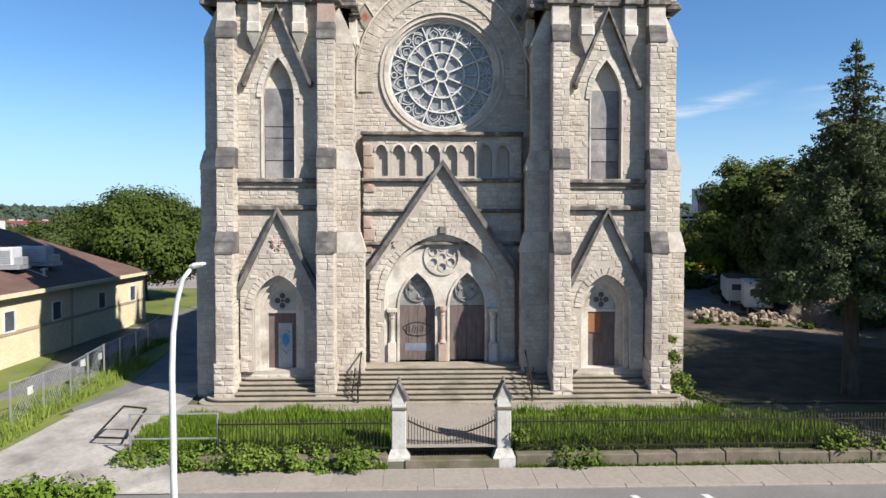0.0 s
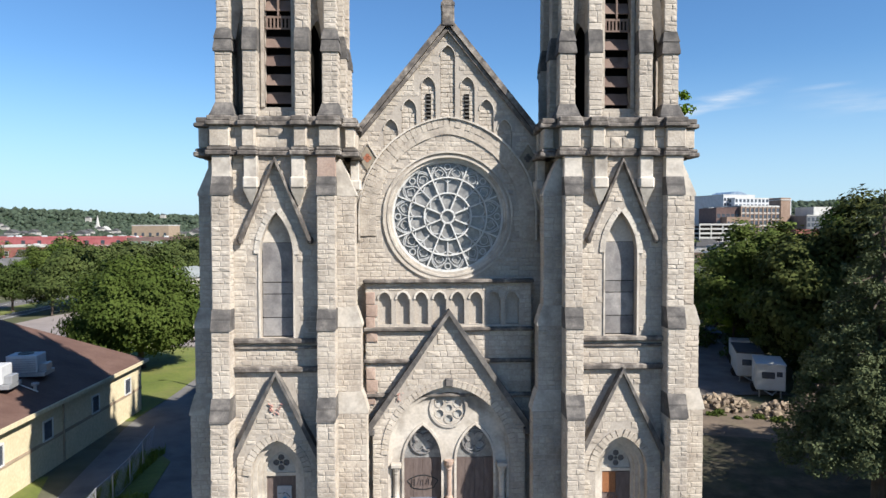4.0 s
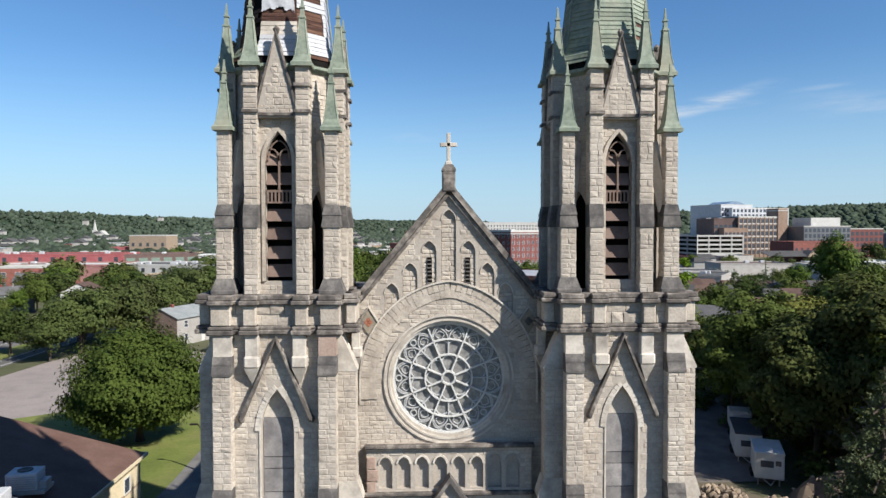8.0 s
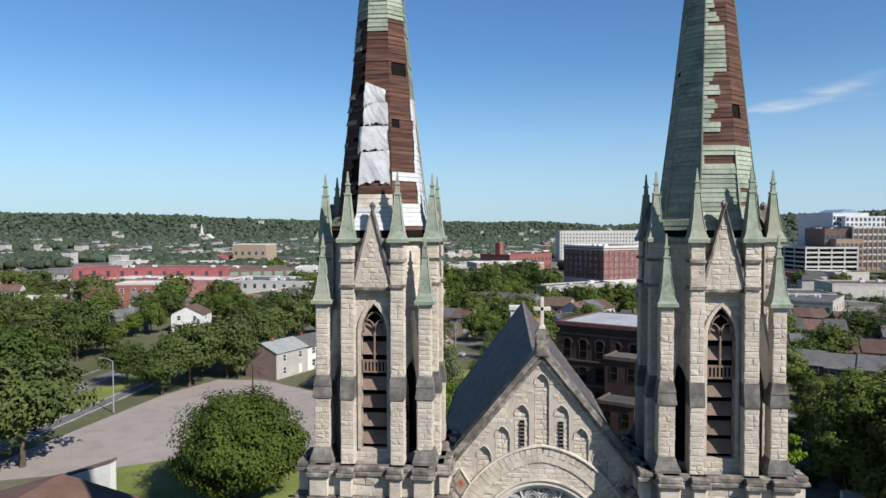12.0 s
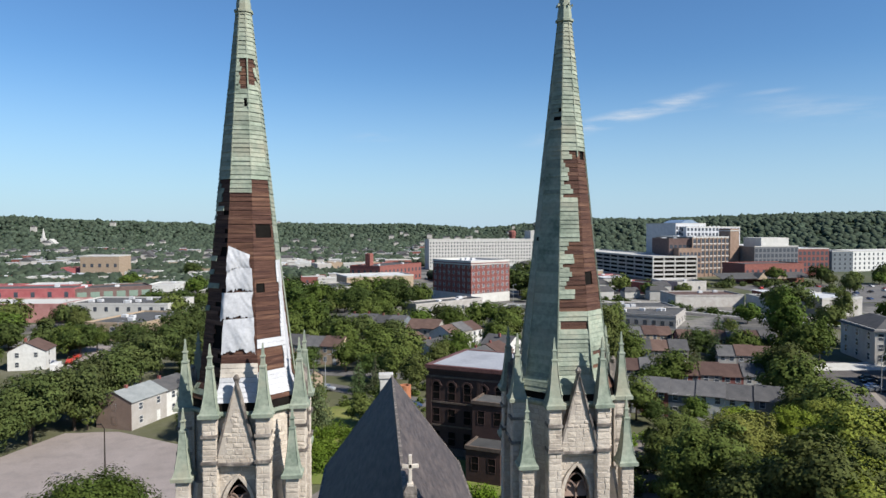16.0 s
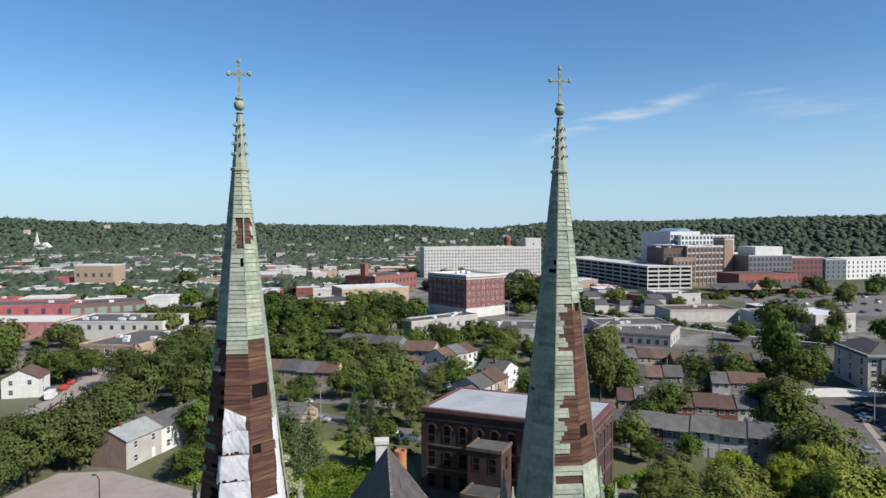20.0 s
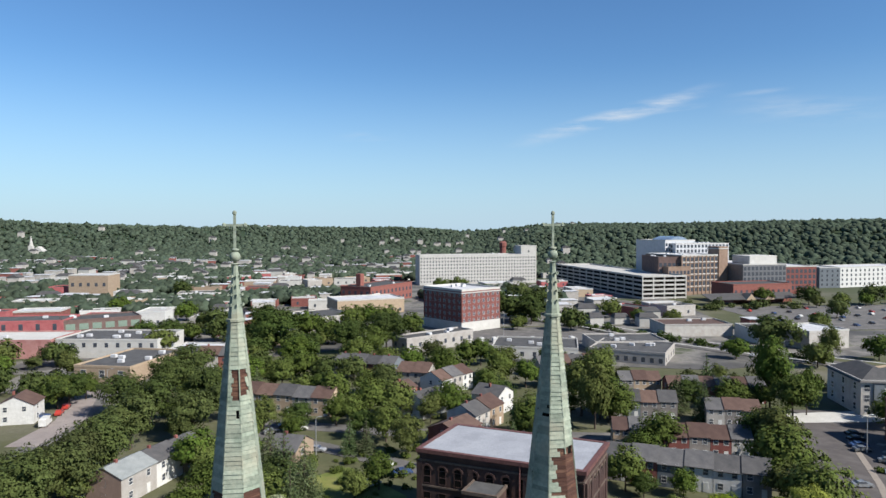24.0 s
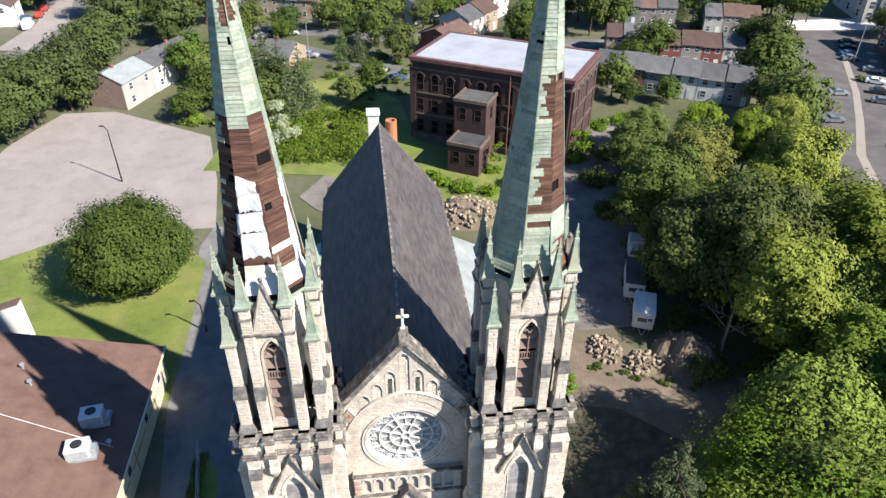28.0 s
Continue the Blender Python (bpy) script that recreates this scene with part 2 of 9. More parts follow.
M_TRACERY = material("white_tracery", [(0.44, 0.435, 0.42), (0.57, 0.565, 0.545)], 2, 0.7, 0.1)
M_ROSEGLASS = material("dusty_glass", [(0.115, 0.114, 0.113), (0.195, 0.190, 0.184), (0.320, 0.310, 0.296)], 2.6, 0.26, 0.12, 9, spec=0.8)
M_ROSESTONE = material("grey_tracery", [(0.32, 0.322, 0.322), (0.44, 0.44, 0.432)], 2, 0.8, 0.1)
M_BOARDPALE = material("pale_plate", [(0.313, 0.306, 0.286), (0.408, 0.394, 0.367)], 1.2, 0.8, 0.1, stain=((0.204, 0.197, 0.19), 0.5, 1.5))
M_BOARD = material("grey_board", [(0.136, 0.129, 0.129), (0.204, 0.194, 0.19), (0.272, 0.252, 0.238)], 0.9, 0.8, 0.15, vary=0.18, stain=((0.0816, 0.0748, 0.0816), 0.6, 1.6))
M_DOORBROWN = material("brown_door", [(0.0816, 0.0598, 0.0544), (0.15, 0.116, 0.105)], 1.5, 0.7, 0.2, 8, stretch=(4, 4, 1))
M_DOORORANGE = material("orange_door", [(0.19, 0.0748, 0.0306), (0.272, 0.122, 0.0544)], 1.5, 0.7, 0.2)
M_DOORGREY = material("pale_door", [(0.272, 0.286, 0.313), (0.354, 0.367, 0.388)], 1.0, 0.6, 0.1)
M_BLUE = material("blue_paint", [(0.0204, 0.15, 0.34), (0.0476, 0.231, 0.422)], 2, 0.5, 0)
M_BLACK = material("black_paint", [(0.012, 0.012, 0.013), (0.03, 0.03, 0.03)], 2, 0.6, 0)
M_FADEDBLUE = material("faded_blue_smear", [(0.10, 0.11, 0.15), (0.17, 0.18, 0.23)], 3, 0.8, 0)
M_IRON = material("dark_iron", [(0.0136, 0.0122, 0.0109), (0.0408, 0.0306, 0.0238)], 3, 0.6, 0.1, metal=0.4)
M_WHITE = material("white_paint", [(0.422, 0.422, 0.408), (0.544, 0.544, 0.53)], 1.0, 0.5, 0.08)
M_OLDPAINT = material("peeling_white_paint", [(0.330, 0.308, 0.285), (0.455, 0.440, 0.415)], 1.3, 0.8, 0.4, 8, stain=((0.165, 0.140, 0.115), 0.7, 1.6))
M_WEED = leaf_material("weed_leaves", (0.052, 0.088, 0.014), (0.110, 0.160, 0.030))
M_REDMARK = material("red_sandstone_mark", [(0.258, 0.0884, 0.0544), (0.326, 0.136, 0.0816)], 2, 0.9, 0.2)
M_SCRAWL = material("faded_red_paint", [(0.42, 0.17, 0.15), (0.50, 0.26, 0.22)], 3, 0.8, 0)
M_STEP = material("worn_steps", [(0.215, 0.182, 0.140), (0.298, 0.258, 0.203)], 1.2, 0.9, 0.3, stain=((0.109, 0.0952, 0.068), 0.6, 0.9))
# riser stone: dirt stains, plus nosing shade put into the darker base
M_STEPDK = material("dirty_shaded_stone", [(0.120, 0.098, 0.076), (0.255, 0.215, 0.165)], 1.0, 0.9, 0.3, stain=((0.152, 0.131, 0.098), 0.7, 0.7))
M_KERB = material("old_kerb_stone", [(0.085, 0.070, 0.050), (0.165, 0.138, 0.104)], 1.6, 0.92, 0.8, stain=((0.060, 0.062, 0.028), 0.85, 1.1))
M_PAVE = material("pale_pavement", [(0.205, 0.176, 0.150), (0.262, 0.230, 0.198)], 0.5, 0.9, 0.2, vary=0.06, stain=((0.17, 0.15, 0.122), 0.4, 0.5))
M_ASPHALT = material("asphalt", [(0.078, 0.075, 0.073), (0.124, 0.118, 0.113)], 0.3, 0.9, 0.3, 20, fine=30, stain=((0.184, 0.172, 0.159), 0.5, 0.15))
M_STREET = material("pale_worn_asphalt", [(0.122, 0.117, 0.112), (0.165, 0.158, 0.150)], 0.3, 0.92, 0.25, 20, fine=30, stain=((0.12, 0.115, 0.11), 0.5, 0.2))
M_GRAVEL = material("rutted_gravel", [(0.10, 0.088, 0.078), (0.17, 0.15, 0.135)], 0.3, 0.95, 0.4, 12, fine=30, stain=((0.07, 0.06, 0.045), 0.6, 0.4))
M_LANE = material("worn_asphalt_lane", [(0.11, 0.107, 0.104), (0.165, 0.158, 0.152)], 0.4, 0.9, 0.3, 15, fine=25, stain=((0.07, 0.066, 0.062), 0.6, 0.5))
M_CARPARK = material("worn_car_park_asphalt", [(0.060, 0.053, 0.051), (0.098, 0.088, 0.084)], 0.25, 0.92, 0.25, 20, fine=30, stain=((0.135, 0.122, 0.115), 0.5, 0.2))
M_DRIVE = material("broken_concrete", [(0.190, 0.172, 0.152), (0.275, 0.252, 0.224), (0.345, 0.320, 0.290)], 0.5, 0.93, 0.5, 9, fine=12, stain=((0.095, 0.088, 0.078), 0.7, 0.55))
M_LOT = material("bleached_lot", [(0.200, 0.173, 0.162), (0.247, 0.215, 0.202)], 0.12, 0.95, 0.2, 10, fine=40, stain=((0.147, 0.131, 0.124), 0.5, 0.35))
M_GRASS = material("grass", [(0.065, 0.090, 0.017), (0.114, 0.139, 0.030), (0.180, 0.172, 0.055)], 0.12, 0.9, 0.6, 6, fine=25, stain=((0.136, 0.116, 0.0544), 0.5, 0.25))
M_LAND = material("town_ground", [(0.040, 0.050, 0.018), (0.074, 0.076, 0.038), (0.135, 0.124, 0.104)], 0.02, 0.95, 0.3, 2, fine=40)
M_TOWNGROUND = material("town_paving", [(0.047, 0.047, 0.047), (0.085, 0.082, 0.078), (0.162, 0.153, 0.140), (0.043, 0.055, 0.021)], 0.03, 0.95, 0.2, 3, fine=20, stops=[0.34, 0.46, 0.55, 0.62])
M_DIRT = material("bare_earth", [(0.080, 0.060, 0.045), (0.170, 0.130, 0.097)], 0.4, 0.95, 0.6, 5, fine=10, stain=((0.0544, 0.0612, 0.0272), 0.7, 0.2))
# weedy earth with tree shade put into its dark colours
M_SHADEGROUND = material("leaf_litter", [(0.022, 0.024, 0.012), (0.052, 0.046, 0.028), (0.095, 0.075, 0.05)], 0.7, 0.95, 0.7, 6, fine=14, stain=((0.035, 0.052, 0.018), 0.5, 0.4))
M_BARK = material("bark", [(0.0408, 0.0306, 0.0238), (0.0952, 0.0748, 0.0578)], 4, 0.95, 0.6, stretch=(1, 1, 0.3))
M_DEADWOOD = material("dead_wood", [(0.16, 0.13, 0.11), (0.27, 0.235, 0.21)], 4, 0.95, 0.4, stretch=(1, 1, 0.3))
M_LEAF = leaf_material("leaves_mid", (0.042, 0.060, 0.015), (0.090, 0.116, 0.031))
M_LEAF_DK = leaf_material("leaves_dark", (0.030, 0.044, 0.014), (0.066, 0.085, 0.027))
M_LEAF_LT = leaf_material("leaves_light", (0.060, 0.096, 0.015), (0.142, 0.190, 0.036))
M_LEAF_OL = leaf_material("leaves_olive", (0.076, 0.098, 0.017), (0.178, 0.204, 0.042))
M_BLOSSOM = leaf_material("blossom_leaves", (0.16, 0.19, 0.08), (0.42, 0.44, 0.30))
M_BLADE = leaf_material("grass_blades", (0.085, 0.135, 0.020), (0.165, 0.225, 0.042))
M_NEEDLE = leaf_material("needles", (0.050, 0.074, 0.032), (0.118, 0.150, 0.070))
# bluish greens: distance haze is put into the crowns' base colour
M_FAR = far_leaf("far_woods", (0.025, 0.037, 0.027), (0.062, 0.080, 0.054))
M_CREAM = material("cream_render", [(0.48, 0.41, 0.27), (0.56, 0.48, 0.33)], 0.4, 0.9, 0.15, 12)
M_SHINGLE = material("brown_shingle", [(0.0816, 0.0442, 0.034), (0.129, 0.0782, 0.0612)], 0.5, 0.9, 0.3, 10, fine=20)
M_SHINGLE_GY = material("grey_shingle", [(0.054, 0.054, 0.057), (0.093, 0.090, 0.090)], 0.5, 0.9, 0.3, 10, fine=20, vary=0.3)
M_SHINGLE_RD = material("red_brown_shingle", [(0.065, 0.039, 0.032), (0.103, 0.065, 0.053)], 0.5, 0.9, 0.3, 10, fine=20, vary=0.25)
M_BRICK = material("red_brick", [(0.135, 0.048, 0.040), (0.22, 0.085, 0.072)], 0.7, 0.9, 0.2, 10, fine=20, vary=0.15)
M_BRICK_DK = material("dark_school_brick", [(0.034, 0.020, 0.018), (0.066, 0.037, 0.032)], 0.6, 0.9, 0.3, 10, fine=20, stain=((0.024, 0.018, 0.018), 0.7, 0.3))
M_SCHOOLROOF = material("grey_membrane", [(0.235, 0.245, 0.268), (0.295, 0.305, 0.328)], 0.25, 0.8, 0.1, stain=((0.16, 0.165, 0.185), 0.5, 0.3))
M_RUSTTRIM = material("rust_red_metal", [(0.075, 0.032, 0.030), (0.130, 0.062, 0.056)], 1.2, 0.7, 0.2)
M_SANDBAND = material("sooty_sandstone", [(0.066, 0.048, 0.039), (0.130, 0.098, 0.079)], 0.8, 0.9, 0.3, stain=((0.05, 0.04, 0.036), 0.6, 0.5))
M_SIDING = material("pale_siding", [(0.272, 0.250, 0.229), (0.370, 0.359, 0.338)], 0.4, 0.8, 0.1, vary=0.18)
M_ENDBRICK = material("brown_end_brick", [(0.155, 0.110, 0.088), (0.205, 0.150, 0.122)], 0.5, 0.9, 0.2, 10)
M_DIMWALL = material("grey_brown_siding", [(0.150, 0.134, 0.124), (0.235, 0.214, 0.200)], 0.5, 0.85, 0.1, vary=0.25)
M_TAN = material("tan_brick", [(0.245, 0.184, 0.129), (0.313, 0.245, 0.177)], 0.5, 0.9, 0.2, vary=0.15)
M_OFFICE = material("brown_office_brick", [(0.17, 0.115, 0.085), (0.24, 0.17, 0.13)], 0.4, 0.9, 0.15, 10)
M_CONCRETE = material("pale_concrete", [(0.34, 0.333, 0.313), (0.422, 0.415, 0.394)], 0.2, 0.9, 0.15, vary=0.1)
M_FLATROOF = material("white_flat_roof", [(0.374, 0.381, 0.394), (0.476, 0.483, 0.496)], 0.2, 0.8, 0.1, stain=((0.204, 0.204, 0.218), 0.4, 0.25))
M_TARROOF = material("tar_roof", [(0.0408, 0.0408, 0.0422), (0.0748, 0.0748, 0.0748)], 0.3, 0.9, 0.15, vary=0.2)
M_GLASS = material("window_glass", [(0.03, 0.035, 0.045), (0.07, 0.08, 0.1)], 0.5, 0.12, 0, spec=0.7)
M_ROCK = material("broken_rock", [(0.15, 0.115, 0.085), (0.29, 0.23, 0.17)], 1.5, 0.95, 0.5, vary=0.3)
M_STEEL = material("galvanised_steel", [(0.286, 0.292, 0.306), (0.381, 0.388, 0.394)], 2, 0.45, 0.05, metal=0.5)
M_YELLOW = material("yellow_machine", [(0.374, 0.245, 0.0204), (0.476, 0.326, 0.034)], 2, 0.5, 0.1)
M_RED = material("red_paint", [(0.286, 0.0272, 0.0204), (0.354, 0.0476, 0.034)], 1, 0.35, 0, spec=0.6)
M_CARBLUE = material("blue_car_paint", [(0.0272, 0.0476, 0.109), (0.0476, 0.0816, 0.17)], 1, 0.25, 0, spec=0.7)
M_CARGREY = material("grey_car_paint", [(0.136, 0.143, 0.15), (0.272, 0.279, 0.286)], 1, 0.25, 0, spec=0.7, vary=0.5)
M_CARDARK = material("dark_car_paint", [(0.0136, 0.0136, 0.015), (0.034, 0.034, 0.0374)], 1, 0.2, 0, spec=0.7)
M_RUBBER = material("rubber", [(0.015, 0.015, 0.015), (0.03, 0.03, 0.03)], 3, 0.9, 0)
M_TERRACOTTA = material("terracotta", [(0.272, 0.102, 0.0476), (0.34, 0.143, 0.0748)], 2, 0.8, 0.1)
M_MURAL = material("faded_red_wall", [(0.26, 0.065, 0.07), (0.35, 0.12, 0.12)], 0.3, 0.9, 0.1)
M_PINK = material("pink_painted_brick", [(0.27, 0.125, 0.115), (0.36, 0.20, 0.185)], 0.25, 0.9, 0.1, stain=((0.24, 0.09, 0.085), 0.7, 0.3))
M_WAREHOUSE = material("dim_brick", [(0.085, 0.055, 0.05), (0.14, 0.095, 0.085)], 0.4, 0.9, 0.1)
M_GREENWALL = material("green_panel", [(0.115, 0.165, 0.135), (0.165, 0.215, 0.175)], 0.5, 0.8, 0.1)
M_PALEPANEL = material("pale_panel", [(0.34, 0.35, 0.37), (0.44, 0.45, 0.47)], 0.3, 0.5, 0.05)
M_BLUEGLASS = material("blue_roof_glass", [(0.12, 0.17, 0.24), (0.20, 0.26, 0.34)], 0.3, 0.2, 0.0, spec=0.8)
M_GLASSWALL = material("grey_curtain_wall", [(0.085, 0.088, 0.098), (0.14, 0.142, 0.15)], 0.4, 0.3, 0.0, spec=0.6)
M_BLUEWALL = material("blue_siding", [(0.10, 0.115, 0.13), (0.14, 0.16, 0.18)], 0.5, 0.7, 0.05)

# the hills are wholly wooded
gn, gl = M_LAND.node_tree.nodes, M_LAND.node_tree.links
g_tc, g_len, g_mr, g_mx = gn.new("ShaderNodeTexCoord"), gn.new("ShaderNodeVectorMath"), gn.new("ShaderNodeMapRange"), gn.new("ShaderNodeMixRGB")
g_len.operation = "LENGTH"
g_mr.inputs["From Min"].default_value = 520
g_mr.inputs["From Max"].default_value = 760
g_mx.inputs[2].default_value = (0.024, 0.042, 0.016, 1)
gl.new(g_tc.outputs["Object"], g_len.inputs[0])
gl.new(g_len.outputs["Value"], g_mr.inputs["Value"])
gl.new(g_mr.outputs["Result"], g_mx.inputs[0])
g_b = gn["Principled BSDF"]
gl.new(g_b.inputs["Base Color"].links[0].from_socket, g_mx.inputs[1])
gl.new(g_mx.outputs["Color"], g_b.inputs["Base Color"])

# ---- mesh building ----
class Builder:
    """Collects faces of one part."""

    def __init__(self):
        self.v, self.f = [], []

    def add(self, verts, faces):
        k = len(self.v)
        self.v.extend(verts)
        self.f.extend([tuple(i + k for i in f) for f in faces])
        return self

    def box(self, x0, x1, y0, y1, z0, z1):
        v = [(x, y, z) for z in (z0, z1) for x, y in ((x0, y0), (x1, y0), (x1, y1), (x0, y1))]
        return self.add(v, [(3, 2, 1, 0), (4, 5, 6, 7), (0, 1, 5, 4), (1, 2, 6, 5), (2, 3, 7, 6), (3, 0, 4, 7)])

    def bevel_box(self, x0, x1, y0, y1, z0, z1, b=0.02):
        bm = bmesh.new()
        bmesh.ops.create_cube(bm, size=1)
        for v in bm.verts:
            v.co = Vector(((x0 + x1) / 2 + v.co.x * (x1 - x0), (y0 + y1) / 2 + v.co.y * (y1 - y0), (z0 + z1) / 2 + v.co.z * (z1 - z0)))
        bmesh.ops.bevel(bm, geom=bm.edges[:], offset=b, segments=1, affect="EDGES")
        bm.verts.index_update()
        self.add([tuple(v.co) for v in bm.verts], [tuple(v.index for v in f.verts) for f in bm.faces])
        bm.free()
        return self

    def prism(self, poly, y0, y1):
        """Extrude an outline in x and z along y."""
        n = len(poly)
        v = [(x, y0, z) for x, z in poly] + [(x, y1, z) for x, z in poly]
        return self.add(v, [tuple(range(n)), tuple(range(2 * n - 1, n - 1, -1))] + [(i, i + n, (i + 1) % n + n, (i + 1) % n) for i in range(n)])

    def loft(self, rings, closed=True, caps=True):
        """Rings of equal length, joined one to the next."""
        n = len(rings[0])
        v = [p for r in rings for p in r]
        f = []
        for k in range(len(rings) - 1):
            for i in range(n if closed else n - 1):
                j = (i + 1) % n
                f.append((k * n + i, k * n + j, (k + 1) * n + j, (k + 1) * n + i))
        if caps:
            f += [tuple(range(n - 1, -1, -1)), tuple((len(rings) - 1) * n + i for i in range(n))]
        return self.add(v, f)

    def lathe(self, cx, cy, profile, n=8, turn=0.0):
        """profile: (z, radius) from below; n sides."""
        return self.loft([[(cx + r * math.cos(turn + math.tau * i / n), cy + r * math.sin(turn + math.tau * i / n), z) for i in range(n)] for z, r in profile])

    def bar(self, a, b, w, h=None, up=(0, 0, 1)):
        """A square bar from a to b."""
        a, b = Vector(a), Vector(b)
        d = (b - a).normalized()
        s = d.cross(Vector(up))
        s = (s if s.length > 1e-4 else d.cross(Vector((1, 0, 0)))).normalized() * w / 2
        u = s.cross(d).normalized() * (h or w) / 2
        return self.loft([[tuple(p + s + u), tuple(p + s - u), tuple(p - s - u), tuple(p - s + u)] for p in (a, b)])

    def sweep(self, pts, y0, y1, w):
        """A band along points in x and z, w wide, between two depths."""
        rings = []
        for i, (x, z) in enumerate(pts):
            a, b = pts[max(0, i - 1)], pts[min(len(pts) - 1, i + 1)]
            t = Vector((b[0] - a[0], b[1] - a[1])).normalized()
            nx, nz = -t.y * w / 2, t.x * w / 2
            rings.append([(x + nx, y0, z + nz), (x - nx, y0, z - nz), (x - nx, y1, z - nz), (x + nx, y1, z + nz)])
        return self.loft(rings)

    def holed(self, outline, holes, y0, y1):
        """A wall of that outline in x and z with openings cut through."""
        loops = [outline, *holes]
        flat = [p for q in loops for p in q]
        n = len(flat)
        tris = geometry.tessellate_polygon([[Vector((x, z, 0)) for x, z in q] for q in loops])
        v = [(x, y0, z) for x, z in flat] + [(x, y1, z) for x, z in flat]
        f = [tuple(t) for t in tris] + [tuple(i + n for i in reversed(t)) for t in tris]
        k = 0
        for q in loops:
            m = len(q)
            f += [(k + i, k + (i + 1) % m, k + (i + 1) % m + n, k + i + n) for i in range(m)]
            k += m
        return self.add(v, f)

    def mesh(self, name, smooth=False):
        me = bpy.data.meshes.new(name)
        me.from_pydata(self.v, [], self.f)
        if smooth:
            me.polygons.foreach_set("use_smooth", [True] * len(me.polygons))
        me.update()
        return me


def part(name, b, mat, parent=None, label="", smooth=False):
    """One mesh object under a thing or a part."""
    me = b.mesh(name, smooth) if isinstance(b, Builder) else b
    if not me.materials:
        me.materials.append(mat)
    ob = new(name, me)
    ob.parent = parent
    if label:
        tagged(ob, label)
    if name.endswith("stonework") or name in ("rose_arch", "weathering"):
        tagged(ob, kind="stuff")
    return ob


def thing(name, label, category, group="", kind="", at=None):
    ob = tagged(new(name), label, category, group, kind)
    if at is not None:
        ob.matrix_basis = at
    return ob


def slab(name, b, mat, label, category, kind="", group=""):
    return tagged(part(name, b, mat), label, category, group, kind)


def arch(cx, z0, half, spring, top, n=10):
    """The outline of a pointed opening, from the lower left round to the lower right."""
    h = top - spring
    if h <= half:
        h = half * 1.0001
        top = spring + h
    r = (half * half + h * h) / (2 * half)
    a1 = math.atan2(h, half - r)
    left = []
    for i in range(n + 1):
        a = math.pi + (a1 - math.pi) * i / n
        left.append((cx - half + r + r * math.cos(a), spring + r * math.sin(a)))
    right = [(2 * cx - x, z) for x, z in left[-2::-1]]
    return [(cx - half, z0), *left, *right, (cx + half, z0)]


def circle(cx, cz, r, n=32, a0=0.0, a1=math.tau):
    return [(cx + r * math.cos(a0 + (a1 - a0) * i / n), cz + r * math.sin(a0 + (a1 - a0) * i / n)) for i in range(n + (a1 - a0 < 6.28))]


def inside(x, z, poly):
    hit = False
    for i in range(len(poly)):
        (x0, z0), (x1, z1) = poly[i - 1], poly[i]
        if (z0 > z) != (z1 > z) and x < (x1 - x0) * (z - z0) / (z1 - z0) + x0:
            hit = not hit
    return hit


stone_rng = random.Random(11)


def stone_rects(u0, u1, v0, v1, course=0.30, long=(0.30, 0.72), bounds=None, holes=()):
    """Courses of blocks of uneven length over a stretch of wall, clear of its openings."""
    rng, out = stone_rng, []
    rows = max(1, round((v1 - v0) / (course * 0.86)))
    cuts = [0.0]
    for r in range(rows):
        cuts.append(cuts[-1] + rng.uniform(0.72, 1.28))
    for r in range(rows):
        u, z = u0, v0 + (v1 - v0) * cuts[r] / cuts[-1]
        h = (v1 - v0) * (cuts[r + 1] - cuts[r]) / cuts[-1]
        while u < u1 - 1e-3:
            w = rng.uniform(*long)
            if u1 - u - w < long[0] * 0.7:
                w = u1 - u
            a, b = u, u + w
            u = b
            pts = [(a + w * i / 4, z + h * j / 2) for i in range(5) for j in range(3)]
            inner = [(a + w * (0.06 + 0.22 * i), z + h * (0.08 + 0.42 * j)) for i in range(5) for j in range(3)]
            if bounds and not all(inside(x, y, bounds) for x, y in inner):
                continue
            if any(inside(x, y, q) for q in holes for x, y in pts):
                continue
            out.append((a, b, z, z + h))
    return out


def stone_face(b, where, rects, proud=0.030, joint=0.004):
    """Rock-faced blocks on a wall; where maps (u, v, out) into the world."""
    rng = stone_rng
    for u0, u1, v0, v1 in rects:
        u0, u1, v0, v1 = u0 + joint, u1 - joint, v0 + joint, v1 - joint
        i = min(0.022, (u1 - u0) * 0.2)
        d = proud * rng.uniform(0.3, 1.0)
        low = [(u0, v0), (u1, v0), (u1, v1), (u0, v1)]
        top = [(u0 + i, v0 + i), (u1 - i, v0 + i), (u1 - i, v1 - i), (u0 + i, v1 - i)]
        v = [where(x, z, -0.01) for x, z in low] + [where(x + rng.uniform(-0.012, 0.012), z + rng.uniform(-0.012, 0.012), d * rng.uniform(0.15, 1.25)) for x, z in top]
        v.append(where(rng.uniform(0.25, 0.75) * (u1 - u0) + u0, v0 + (v1 - v0) * rng.uniform(0.3, 0.7), d * rng.uniform(0.6, 1.6)))
        b.add(v, [(0, 1, 5, 4), (1, 2, 6, 5), (2, 3, 7, 6), (3, 0, 4, 7), (4, 5, 8), (5, 6, 8), (6, 7, 8), (7, 4, 8)])


def stone_parts(parent, where, rects, most=300):
    """The same blocks, each an object of its own; returns those past the limit."""
    for r in rects[:most]:
        b = Builder()
        stone_face(b, where, [r])
        part("stone", b, M_STONE_P, parent)
    return rects[most:]


def front(y):
    return lambda u, v, d: (u, y - d, v)


def side(x, s):
    """A wall that faces along x; s is its side."""
    return lambda u, v, d: (x + s * d, u, v)


